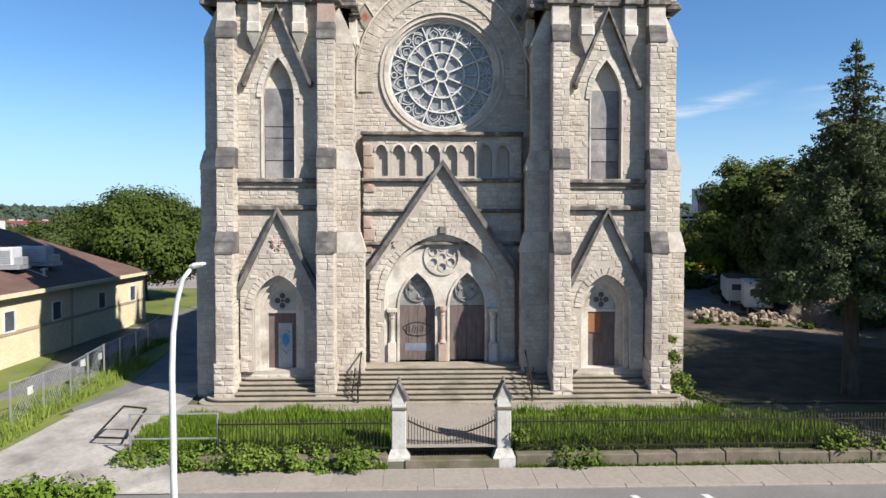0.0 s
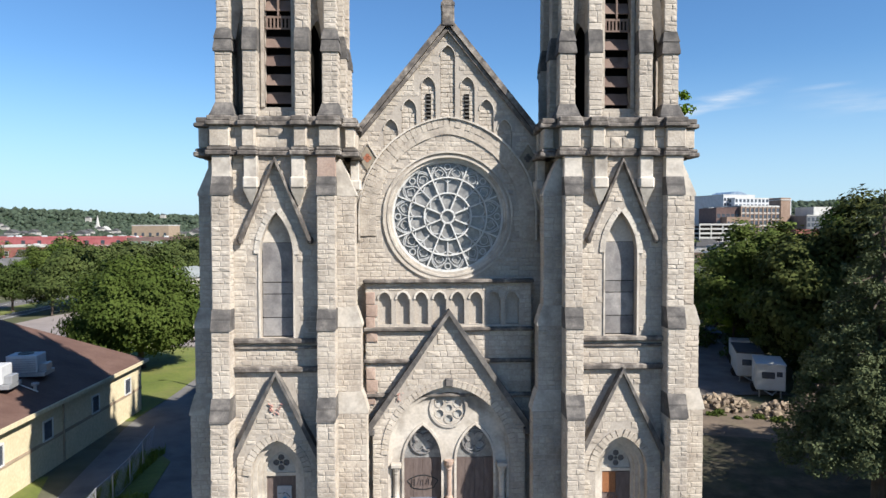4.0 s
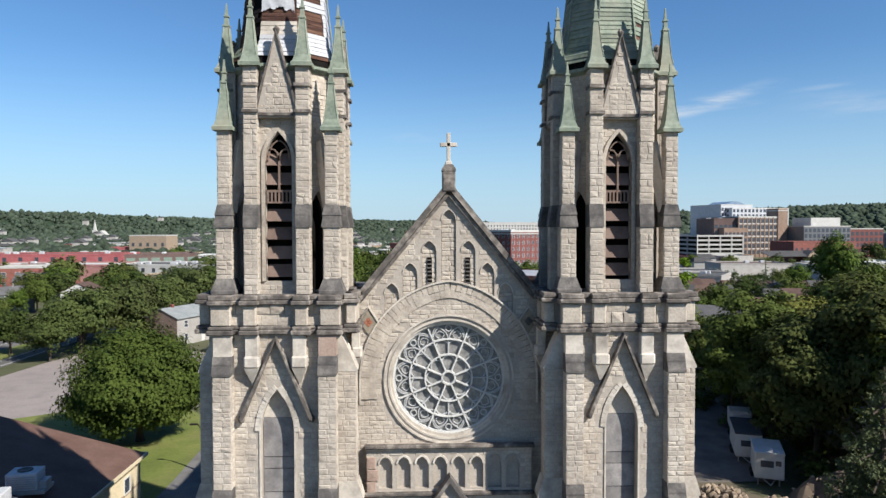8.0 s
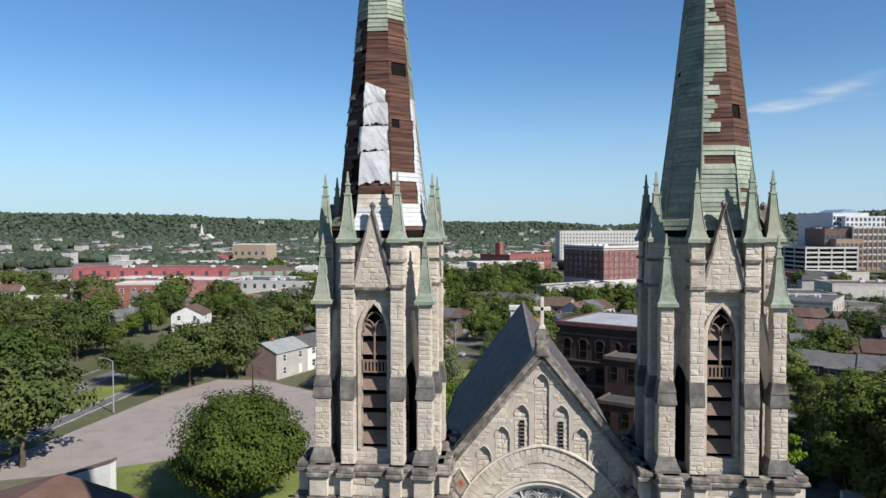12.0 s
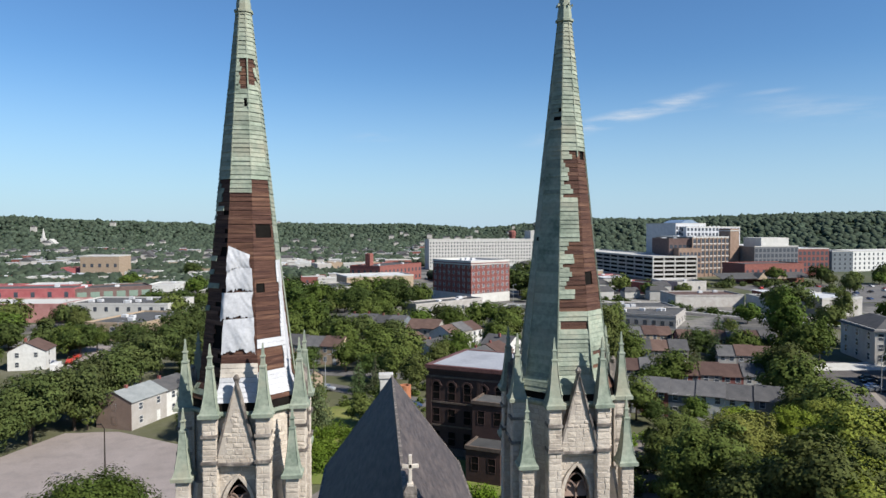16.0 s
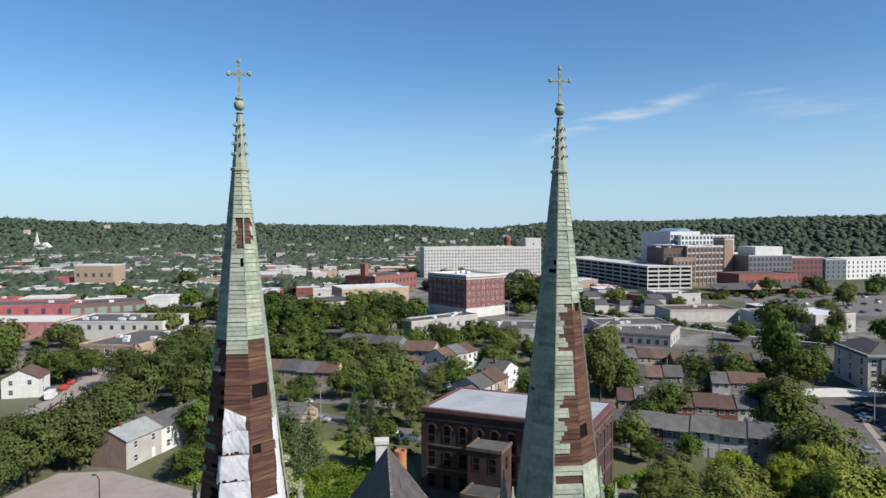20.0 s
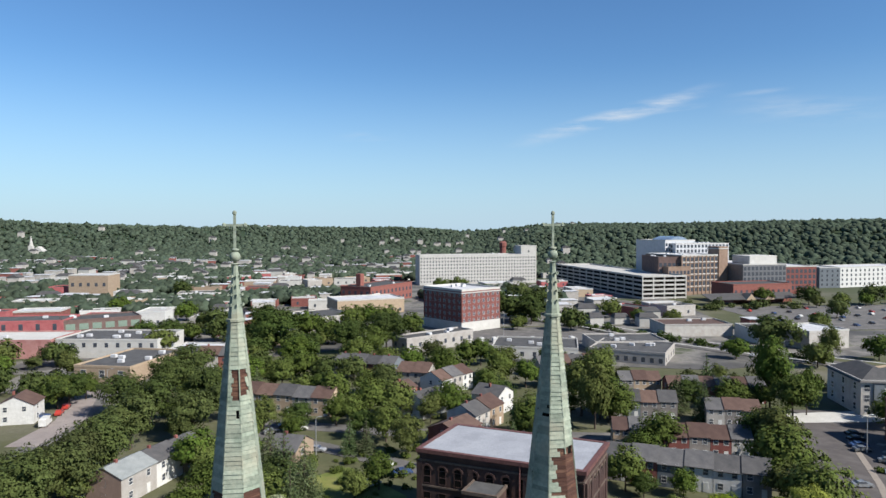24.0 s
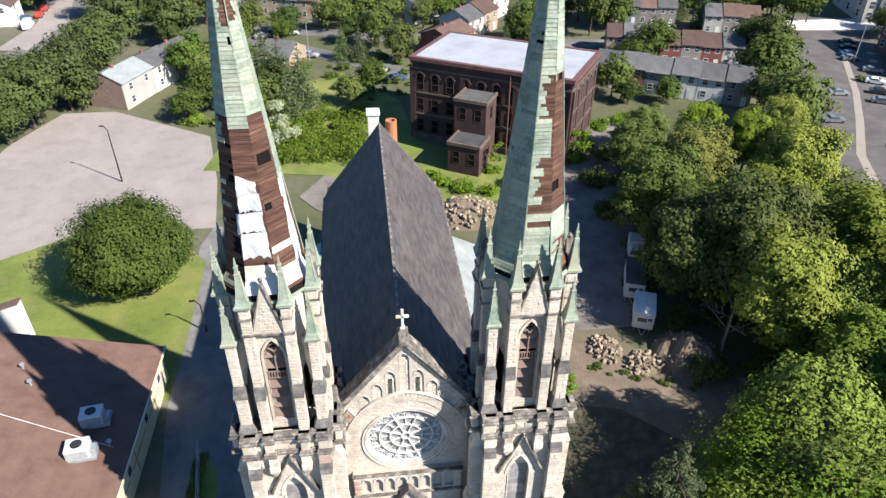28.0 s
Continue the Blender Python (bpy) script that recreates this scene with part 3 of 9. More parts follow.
def ring_of(x, y, z, hx, hy):
    return [(x - hx, y - hy, z), (x + hx, y - hy, z), (x + hx, y + hy, z), (x - hx, y + hy, z)]

# ---- church ----
church = thing("church", "derelict twin-towered rock-faced limestone church with copper spires", "church")
AY = 0.7  # the towers' axes


def turned(b, k, cx, cy, step=math.pi / 4):
    """The same faces turned about the tower's axis by k steps."""
    c, s = math.cos(k * step), math.sin(k * step)
    out = Builder()
    out.v = [(cx + x * c - y * s, cy + x * s + y * c, z) for x, y, z in b.v]
    out.f = list(b.f)
    return out


def merge(target, b):
    target.add(b.v, b.f)


def voussoirs(b, pts, w, y0, y1, gap=0.008):
    """Wedge stones along an arch, each a block of its own."""
    for i in range(len(pts) - 1):
        (xa, za), (xb, zb) = pts[i], pts[i + 1]
        t = Vector((xb - xa, zb - za))
        if t.length < 1e-4:
            continue
        n = Vector((-t.y, t.x)).normalized() * w
        g = t.normalized() * min(gap / 2, t.length * 0.2)
        q = [(xa + g.x, za + g.y), (xb - g.x, zb - g.y), (xb - g.x + n.x, zb - g.y + n.y), (xa + g.x + n.x, za + g.y + n.y)]
        b.prism(q, y0 - stone_rng.uniform(0, 0.03), y1)


def resample(pts, step):
    out, left = [pts[0]], step
    for a, c in zip(pts, pts[1:]):
        d = math.dist(a, c)
        while d >= left > 0:
            f = left / d
            a = (a[0] + (c[0] - a[0]) * f, a[1] + (c[1] - a[1]) * f)
            out.append(a)
            d = math.dist(a, c)
            left = step
        left -= d
    return out


def buttress(name, place, half, stages, parent, top=None, cap_mat=None):
    """A stepped buttress; place maps (across, out, up) into the world; stages: (z0, z1, out), a sooty weathering slopes from each to the next."""
    core, stone, cap = Builder(), Builder(), Builder()
    n = len(stages)
    for i, (z0, z1, o) in enumerate(stages):
        v = [place(u, q, z) for z in (z0, z1) for u, q in ((-half, -0.1), (half, -0.1), (half, o - 0.03), (-half, o - 0.03))]
        core.add(v, [(3, 2, 1, 0), (4, 5, 6, 7), (0, 1, 5, 4), (1, 2, 6, 5), (2, 3, 7, 6), (3, 0, 4, 7)])
        stone_face(stone, lambda u, v, d, o=o: place(u, o - 0.03 + d, v), stone_rects(-half, half, z0, z1, 0.3, (0.3, 0.55)))
        for s in (-1, 1):
            stone_face(stone, lambda u, v, d, s=s: place(s * (half + d), u, v), stone_rects(0.0, o - 0.03, z0, z1, 0.3, (0.3, 0.55)))
        if i + 1 < n or top:
            zn, on = (stages[i + 1][0], stages[i + 1][2]) if i + 1 < n else top
            w = half + 0.025
            zm, om = (z1 + zn) / 2, (o + on) / 2
            for a0, a1, b0, b1 in ((z1, zm, o + 0.035, om + 0.05), (zm, zn, om + 0.02, on + 0.015)):
                ring = [[place(u, -0.05, a0), place(u, b0, a0), place(u, b0, a0 + 0.1), place(u, b1, a1), place(u, -0.05, a1)] for u in (-w, w)]
                cap.loft(ring)
    body = part(name, core, M_MORTAR, parent)
    part("stonework", stone, M_STONE, body, "rock-faced limestone blocks")
    part("weathering", cap, cap_mat or M_SOOT, body, "sloped stone weatherings")
    return body


def pinnacle(x, y, z, height, base, parent):
    """A square copper spirelet with a flared skirt, a collar and a spike."""
    h = height
    b = Builder()
    prof = [(0, 1.0), (0.05, 1.02), (0.07, 0.86), (0.16, 0.66), (0.32, 0.48), (0.5, 0.36), (0.66, 0.26), (0.665, 0.34), (0.69, 0.34), (0.695, 0.22), (0.80, 0.17), (0.805, 0.25), (0.825, 0.25), (0.83, 0.15), (0.99, 0.06), (1.0, 0.02)]
    b.loft([ring_of(x, y, z + q * h, base * r, base * r) for q, r in prof])
    p = part("pinnacle", b, M_COPPER, parent, "verdigris copper spirelet")
    s = Builder()
    for sx, sy in ((-1, -1), (1, -1), (1, 1), (-1, 1)):
        for (qa, ra), (qb, rb) in zip(prof[3:6], prof[4:7]):
            s.bar((x + sx * base * ra, y + sy * base * ra, z + qa * h), (x + sx * base * rb, y + sy * base * rb, z + qb * h), 0.035)
    part("seam", s, M_COPPER, p)
    return p


def tower(cx, name, label, spire_rows):
    t = part(name, tower_core(cx), M_MORTAR, church, label)
    for x0, x1, y0, y1, z0, z1, nm in ((cx - 2.6, cx - 2.0, -1.95, 3.95, -0.2, 19.05, "side_wall"), (cx + 2.0, cx + 2.6, -1.95, 3.95, -0.2, 19.05, "side_wall"),
                                       (cx - 2.0, cx + 2.0, 3.35, 3.95, -0.2, 19.05, "back_wall"), (cx - 2.0, cx + 2.0, -1.95, 3.35, 9.3, 9.6, "inner_floor")):
        part(nm, Builder().box(x0, x1, y0, y1, z0, z1), M_MORTAR, t)
    stone = Builder()
    door_arch = arch(cx, 1.3, 1.22, 4.3, 6.0, 12)
    win = arch(cx, 10.65, 0.76, 14.5, 16.45, 12)
    gable = [(cx - 1.85, 1.3), (cx - 1.85, 5.35), (cx, 9.0), (cx + 1.85, 5.35), (cx + 1.85, 1.3)]
    hood = [(cx - 1.6, 15.1), (cx, 18.9), (cx + 1.6, 15.1)]
    # front wall, clear of portal and window
    stone_face(stone, front(-2.55), stone_rects(cx - 1.96, cx + 1.96, 0.3, 9.1, 0.29, holes=[gable]))
    stone_face(stone, front(-2.55), stone_rects(cx - 1.96, cx + 1.96, 9.38, 10.3, 0.3))
    stone_face(stone, front(-2.55), stone_rects(cx - 1.96, cx + 1.96, 10.65, 19.0, 0.29, holes=[arch(cx, 10.6, 0.83, 14.5, 16.75, 8)]))
    # sides
    for s in (-1, 1):
        stone_face(stone, side(cx + s * 2.62, s), stone_rects(-2.5, 3.9, 0.3, 19.0, 0.3, (0.4, 0.85)))
    part("stonework", stone, M_STONE, t, "rock-faced buff limestone blocks")
    # portal
    gp = Builder()
    gp.holed(gable + door_arch[::-1], [], -2.8, -2.5)
    portal = part("portal_gable", gp, M_MORTAR, t, "stone gable over a tower door")
    stone_parts(portal, front(-2.8), stone_rects(cx - 1.85, cx + 1.85, 1.3, 9.0, 0.3, (0.3, 0.6), bounds=gable, holes=[arch(cx, 1.2, 1.27, 4.3, 6.4, 10)]))
    vs = Builder()
    voussoirs(vs, resample(door_arch[1:-1][::-1], 0.22)[::-1], 0.36, -2.84, -2.5)
    part("arch_stonework", vs, M_STONE, portal, "wedge stones of a pointed arch")
    cop = Builder()
    cop.sweep([(cx - 2.05, 5.0), (cx, 9.12), (cx + 2.05, 5.0)], -3.06, -2.5, 0.24)
    cop.bevel_box(cx - 2.2, cx - 1.85, -3.08, -2.5, 4.85, 5.15)
    cop.bevel_box(cx + 1.85, cx + 2.2, -3.08, -2.5, 4.85, 5.15)
    part("coping", cop, M_SOOT, portal, "dark weathered gable coping")
    for half, inner, y0, y1, top in ((1.22, 1.02, -2.42, -2.2, 6.0), (1.02, 0.84, -2.2, -2.02, 5.75), (0.84, 0.69, -2.02, -1.75, 5.5)):
        o = Builder()
        o.holed(arch(cx, 1.3, half + 0.02, 4.2, top + 0.02) , [[(x, z) for x, z in arch(cx, 1.31, inner, 4.2, top - 0.27)]], y0, y1)
        part("arch_order", o, M_TRIM, portal, "moulded jamb and arch")
    return t


def tower_core(cx):
    b = Builder()
    z1 = 19.05
    b.holed([(cx - 2.6, -0.2), (cx - 2.6, z1), (cx + 2.6, z1), (cx + 2.6, -0.2)], [arch(cx, 1.3, 1.22, 4.3, 6.0, 12), arch(cx, 10.65, 0.76, 14.5, 16.45, 12)], -2.55, -1.95)
    return b


def quatrefoil(b, cx, cz, r, y0, y1, w=0.05, lobes=4):
    for i in range(lobes):
        a = math.tau * (i + 0.5) / lobes if lobes == 4 else math.tau * i / lobes
        x, z = cx + r * 0.5 * math.cos(a), cz + r * 0.5 * math.sin(a)
        b.sweep(circle(x, z, r * 0.36, 12, a - 2.3, a + 2.3), y0, y1, w)


def tower_openings(cx, t, leaf_mats):
    d = part("door", Builder().box(cx - 0.7, cx + 0.7, -1.86, -1.8, 1.3, 4.05), M_DOORBROWN, t, "boarded tower door")
    leaf = Builder().bevel_box(cx - 0.34 + leaf_mats[1], cx + 0.34 + leaf_mats[1], -1.93, -1.86, 1.32, leaf_mats[2], 0.01)
    part("door_leaf", leaf, leaf_mats[0], d, leaf_mats[3])
    if leaf_mats[0] is M_DOORGREY:
        blob = Builder()
        blob.lathe(0, 0, [(0, 0.001), (0.01, 0.2), (0.02, 0.2)], 9)
        blob.v = [(cx + 0.16 + x * 0.9, -1.95 - z, 2.75 + y * 1.6) for x, y, z in blob.v]
        part("graffiti", blob, M_BLUE, d, "blue sprayed patch")
        rng = random.Random(3)
        for k in range(4):
            zz = 3.2 - k * 0.34
            for i in range(3):
                part("graffiti_stroke", Builder().bar((cx - 0.12 + i * 0.18, -1.945, zz), (cx + 0.02 + i * 0.18 + rng.uniform(-0.05, 0.05), -1.945, zz + rng.uniform(-0.2, 0.2)), 0.035, 0.01), M_BLACK, d)
    else:
        part("door_panel", Builder().bevel_box(cx - 0.68, cx - 0.02, -1.92, -1.86, 3.0, 4.0, 0.01), M_DOORORANGE, d, "bare orange plywood sheet")
        rng = random.Random(5)
        for i in range(9):
            x, z = cx - 0.55 + i * 0.13, 2.6 + rng.uniform(-0.15, 0.15)
            part("graffiti_stroke", Builder().bar((x, -1.945, z), (x + 0.12, -1.945, z + rng.uniform(-0.22, 0.22)), 0.03, 0.01), M_DOORORANGE, d)
    tr = Builder()
    tr.box(cx - 0.72, cx + 0.72, -1.98, -1.8, 4.05, 4.2)
    part("transom", tr, M_TRIM, d)
    w = part("fanlight", Builder().holed(arch(cx, 4.2, 0.7, 4.25, 5.25), [], -1.84, -1.8), M_GLASS, t, "dark traceried fanlight over a door")
    q = Builder()
    q.holed(arch(cx, 4.2, 0.71, 4.25, 5.26), [circle(cx + 0.24 * math.cos(a), 4.66 + 0.24 * math.sin(a), 0.15, 10) for a in (0, math.pi / 2, math.pi, -math.pi / 2)] + [circle(cx, 4.66, 0.085, 8)], -1.9, -1.85)
    part("plate_tracery", q, M_BOARDPALE, w, "pale quatrefoil plate")
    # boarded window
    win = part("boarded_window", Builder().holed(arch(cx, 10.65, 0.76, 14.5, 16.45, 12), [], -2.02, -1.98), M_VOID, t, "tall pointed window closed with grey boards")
    levels = [10.68, 11.55, 12.65, 13.2, 15.05]
    for i, z in enumerate(levels):
        z1 = levels[i + 1] if i + 1 < len(levels) else 16.4
        poly = [(cx - 0.73, z + 0.02), (cx - 0.73, z1 - 0.02), (cx + 0.73, z1 - 0.02), (cx + 0.73, z + 0.02)] if i < 4 else arch(cx, z, 0.73, z + 0.02, 16.38, 10)
        part("board", Builder().holed(poly, [], -2.10 - 0.01 * (i % 2), -2.03), M_BOARD if i != 4 else M_TRIM, win)
    fr = Builder()
    fr.sweep(arch(cx, 10.65, 0.79, 14.5, 16.5, 12), -2.6, -2.5, 0.07)
    voussoirs(fr, resample(arch(cx, 14.4, 0.8, 14.5, 16.52, 12)[1:-1][::-1], 0.2)[::-1], 0.22, -2.585, -2.5)
    part("window_surround", fr, M_TRIM, win, "dressed stone surround")
    hood = Builder()
    hood.sweep([(cx - 1.58, 15.15), (cx, 18.85), (cx + 1.58, 15.15)], -2.9, -2.5, 0.17)
    for s in (-1, 1):
        hood.lathe(cx + s * 1.58, -2.75, [(14.98, 0.05), (15.03, 0.13), (15.15, 0.16), (15.27, 0.13), (15.32, 0.05)], 8)
    part("hood_mould", hood, M_COPING, win, "steep gabled hood mould with stops")
    st = Builder()
    st.bevel_box(cx - 2.0, cx + 2.0, -2.78, -2.5, 9.1, 9.36, 0.05)
    st.bevel_box(cx - 2.0, cx + 2.0, -2.8, -2.5, 10.42, 10.66, 0.06)
    st.bevel_box(cx - 1.96, cx + 1.96, -2.66, -2.5, 10.16, 10.3, 0.03)
    part("string_course", st, M_COPING, t, "dark stone string courses")


def tower_top(cx, t):
    """The banded stage under the bells, and the octagonal belfry."""
    cor, band, stone = Builder(), Builder(), Builder()
    for k in range(4):
        b = Builder()
        for z0, z1, o in ((19.0, 19.22, 0.16), (19.22, 19.38, 0.08), (20.35, 20.55, 0.14), (20.55, 20.8, 0.05)):
            b.bevel_box(-2.72, 2.72, -3.3 - o, -2.9, z0, z1, 0.04)
            for px, w in ((-2.45, 0.5), (-1.16, 0.36), (1.16, 0.36), (2.45, 0.5)):
                b.bevel_box(px - w - o * 0.6, px + w + o * 0.6, -3.62 - o, -3.0, z0, z1, 0.04)
        merge(cor, turned(b, k, cx, AY, math.pi / 2))
        b = Builder()
        b.box(-2.7, 2.7, -3.25, -2.6, 19.0, 20.5)
        merge(band, turned(b, k, cx, AY, math.pi / 2))
        b = Builder()
        stone_face(b, front(-3.25), stone_rects(-2.7, 2.7, 19.38, 20.35, 0.48, (0.5, 0.9)), 0.08)
        for px, w in ((-2.45, 0.46), (-1.16, 0.3), (1.16, 0.3), (2.45, 0.46)):
            b.bevel_box(px - w, px + w, -3.58, -3.1, 19.4, 20.34, 0.05)
        merge(stone, turned(b, k, cx, AY, math.pi / 2))
        for px in (-1.06, 1.06):
            b = Builder()
            b.bevel_box(px - 0.3, px + 0.3, -3.62, -3.2, 18.0, 19.0, 0.03)
            b.bevel_box(px - 0.36, px + 0.36, -3.72, -3.2, 17.5, 18.05, 0.08)
            b.loft([ring_of(px, -3.4, 16.75, 0.03, 0.02), ring_of(px, -3.42, 17.5, 0.32, 0.26)])
            part("corbel", turned(b, k, cx, AY, math.pi / 2), M_TRIM, t, "corbelled bracket under the cornice")
    part("band_wall", band, M_MORTAR, t)
    part("band_stonework", stone, M_STONE, t, "large pale blocks between the cornices")
    part("cornice", cor, M_COPING, t, "dark moulded cornices")

    A = 2.45
    half = A * math.tan(math.pi / 8)
    belfry = Builder()
    openings = Builder()
    bs = Builder()
    gables = []
    for k in range(8):
        b, s = Builder(), Builder()
        if k % 2 == 0:
            hole = arch(0, 21.35, 0.62, 26.9, 28.25, 10)
            b.holed([(-half, 20.6), (-half, 31.3), (half, 31.3), (half, 20.6)], [hole], -A, -A + 0.4)
            stone_face(s, front(-A), stone_rects(-0.85, 0.85, 28.3, 31.0, 0.28, (0.3, 0.6)))
            stone_face(s, front(-A), stone_rects(-half, half, 20.7, 28.4, 0.28, (0.3, 0.6), holes=[arch(0, 21.3, 0.66, 26.9, 28.35, 8)]))
            s.sweep(arch(0, 21.35, 0.7, 26.9, 28.4, 10), -A - 0.1, -A + 0.1, 0.16)
            g = [(-0.86, 28.9), (-0.86, 29.5), (0, 32.75), (0.86, 29.5), (0.86, 28.9)]
            gabs = Builder().holed(g, [], -A - 0.35, -A)
            gables.append(turned(gabs, k, cx, AY))
            stone_face(s, front(-A - 0.35), stone_rects(-0.86, 0.86, 29.05, 32.7, 0.26, (0.25, 0.45), bounds=g))
        else:
            hole = arch(0, 20.85, 0.52, 24.3, 25.6, 8)
            b.holed([(-half, 20.6), (-half, 31.3), (half, 31.3), (half, 20.6)], [hole], -A, -A + 0.4)
            stone_face(s, front(-A), stone_rects(-half, half, 20.7, 31.2, 0.28, (0.3, 0.6), holes=[arch(0, 20.8, 0.55, 24.3, 25.7, 8)]))
        merge(belfry, turned(b, k, cx, AY))
        merge(bs, turned(s, k, cx, AY))
    # solid core, its darkness painted in to suggest an unlit chamber
    part("bell_chamber", Builder().lathe(cx, AY, [(20.6, 1.75), (31.2, 1.75)], 8, math.pi / 8), M_VOID, church, "near-black core painted as the unlit bell chamber")
    bel = part("belfry", belfry, M_MORTAR, church, "octagonal stone bell stage")
    part("belfry_stonework", bs, M_STONE, bel)
    for z in (20.5, 31.0):
        part("bell_floor", Builder().lathe(cx, AY, [(z, 2.5), (z + 0.15, 2.5)], 8, math.pi / 8), M_MORTAR, bel)
    for g in gables:
        part("belfry_gable", g, M_MORTAR, bel, "small stone gable over a bell opening")
    # gable copings, strings
    cb = Builder()
    for k in range(0, 8, 2):
        b = Builder()
        b.sweep([(-0.92, 29.35), (0, 32.8), (0.92, 29.35)], -A - 0.45, -A, 0.13)
        b.bevel_box(-0.86, 0.86, -A - 0.42, -A, 28.95, 29.12, 0.03)
        b.lathe(0, -A - 0.2, [(32.75, 0.1), (32.95, 0.16), (33.1, 0.05)], 6)
        part("belfry_coping", turned(b, k, cx, AY), M_COPING, bel, "dark gable coping")
    # louvres
    for k in (0, 2, 4, 6):
        for i, z in enumerate((21.55, 22.4, 23.3, 24.15, 25.85, 26.75)):
            b = Builder()
            ring = [[(x, -A + 0.12, z), (x, -A + 0.16, z - 0.02), (x, -A + 0.48, z + 0.56), (x, -A + 0.44, z + 0.58)] for x in (-0.6, 0.6)]
            b.loft(ring)
            part("louvre_board", turned(b, k, cx, AY), M_LOUVRE, bel)
        b = Builder()
        b.box(-0.6, 0.6, -A + 0.1, -A + 0.16, 24.98, 25.06)
        b.box(-0.6, 0.6, -A + 0.1, -A + 0.16, 25.5, 25.6)
        for i in range(7):
            b.box(-0.56 + i * 0.17, -0.48 + i * 0.17, -A + 0.1, -A + 0.15, 25.06, 25.5)
        b.box(-0.04, 0.04, -A + 0.08, -A + 0.18, 25.6, 27.3)
        b.sweep([(-0.3 + 0.3 * math.cos(a), 26.95 + 0.55 * math.sin(a)) for a in np.linspace(math.pi, 0, 9)], -A + 0.08, -A + 0.18, 0.06)
        b.sweep([(0.3 + 0.3 * math.cos(a), 26.95 + 0.55 * math.sin(a)) for a in np.linspace(math.pi, 0, 9)], -A + 0.08, -A + 0.18, 0.06)
        b.sweep([(0.06 + 0.55 * math.cos(a), 27.0 + 0.9 * math.sin(a)) for a in np.linspace(math.pi, 1.6, 7)], -A + 0.08, -A + 0.18, 0.06)
        b.sweep([(-0.06 - 0.55 * math.cos(a), 27.0 + 0.9 * math.sin(a)) for a in np.linspace(math.pi, 1.6, 7)], -A + 0.08, -A + 0.18, 0.06)
        part("belfry_tracery", turned(b, k, cx, AY), M_LOUVRE, bel, "brown timber tracery and balusters")
    # piers with pinnacles beside each opening
    for k in range(4):
        c, s = math.cos(k * math.pi / 2), math.sin(k * math.pi / 2)
        for px in (-1.18, 1.18):
            place = lambda u, o, z, px=px, c=c, s=s: (cx + (px + u) * c - (-2.3 - o) * s, AY + (px + u) * s + (-2.3 - o) * c, z)
            p = buttress("belfry_pier", place, 0.31, [(20.75, 23.85, 0.78), (24.9, 31.2, 0.66)], bel)
            for z in (29.1, 30.3):
                b = Builder()
                v = [place(u, o, zz) for zz in (z, z + 0.14) for u, o in ((-0.36, 0), (0.36, 0), (0.36, 0.74), (-0.36, 0.74))]
                b.add(v, [(3, 2, 1, 0), (4, 5, 6, 7), (0, 1, 5, 4), (1, 2, 6, 5), (2, 3, 7, 6), (3, 0, 4, 7)])
                part("pier_band", b, M_COPING, p)
            x, y, _ = place(0, 0.35, 0)
            pinnacle(x, y, 31.2, 3.35, 0.47, church)
        # corner turret
        sx, sy = (c - s), (s + c)
        tx, ty = 2.45 * (1 if k in (0, 3) else -1), 2.45 * (1 if k in (0, 1) else -1)
        body, stn, dark = Builder(), Builder(), Builder()
        for z0, z1, h in ((20.75, 23.85, 0.36), (24.9, 28.3, 0.29)):
            x, y = cx + tx, AY + ty
            body.box(x - h, x + h, y - h, y + h, z0, z1)
            stone_face(stn, front(y - h), stone_rects(x - h, x + h, z0, z1, 0.28, (0.28, 0.5)))
            stone_face(stn, side(x + h, 1), stone_rects(y - h, y + h, z0, z1, 0.28, (0.28, 0.5)))
            stone_face(stn, side(x - h, -1), stone_rects(y - h, y + h, z0, z1, 0.28, (0.28, 0.5)))
        dark.loft([ring_of(x, y, 23.85, 0.44, 0.44), ring_of(x, y, 23.95, 0.44, 0.44), ring_of(x, y, 24.4, 0.38, 0.38), ring_of(x, y, 24.42, 0.41, 0.41), ring_of(x, y, 24.9, 0.31, 0.31)])
        dark.bevel_box(x - 0.6, x + 0.6, y - 0.6, y + 0.6, 20.7, 21.0, 0.06)
        dark.loft([ring_of(x, y, 21.0, 0.55, 0.55), ring_of(x, y, 21.5, 0.38, 0.38)])
        tur = part("corner_turret", body, M_MORTAR, bel, "slim square corner turret")
        part("turret_stonework", stn, M_STONE, tur)
        tagged(part("turret_weathering", dark, M_SOOT, tur), kind="stuff")
        fly = Builder()
        q = 0.74
        fly.bar((cx + tx * q, AY + ty * q, 27.9), (cx + tx * 0.93, AY + ty * 0.93, 24.6), 0.3, 0.5)
        part("flying_strut", fly, M_TRIM, tur)
        pinnacle(x, y, 28.3, 3.3, 0.47, church)
    ring = Builder()
    ring.lathe(cx, AY, [(31.1, 2.75), (31.25, 2.95), (31.38, 2.95), (31.45, 2.7)], 8, math.pi / 8)
    part("eaves_gutter", ring, M_COPPER, bel, "copper gutter")


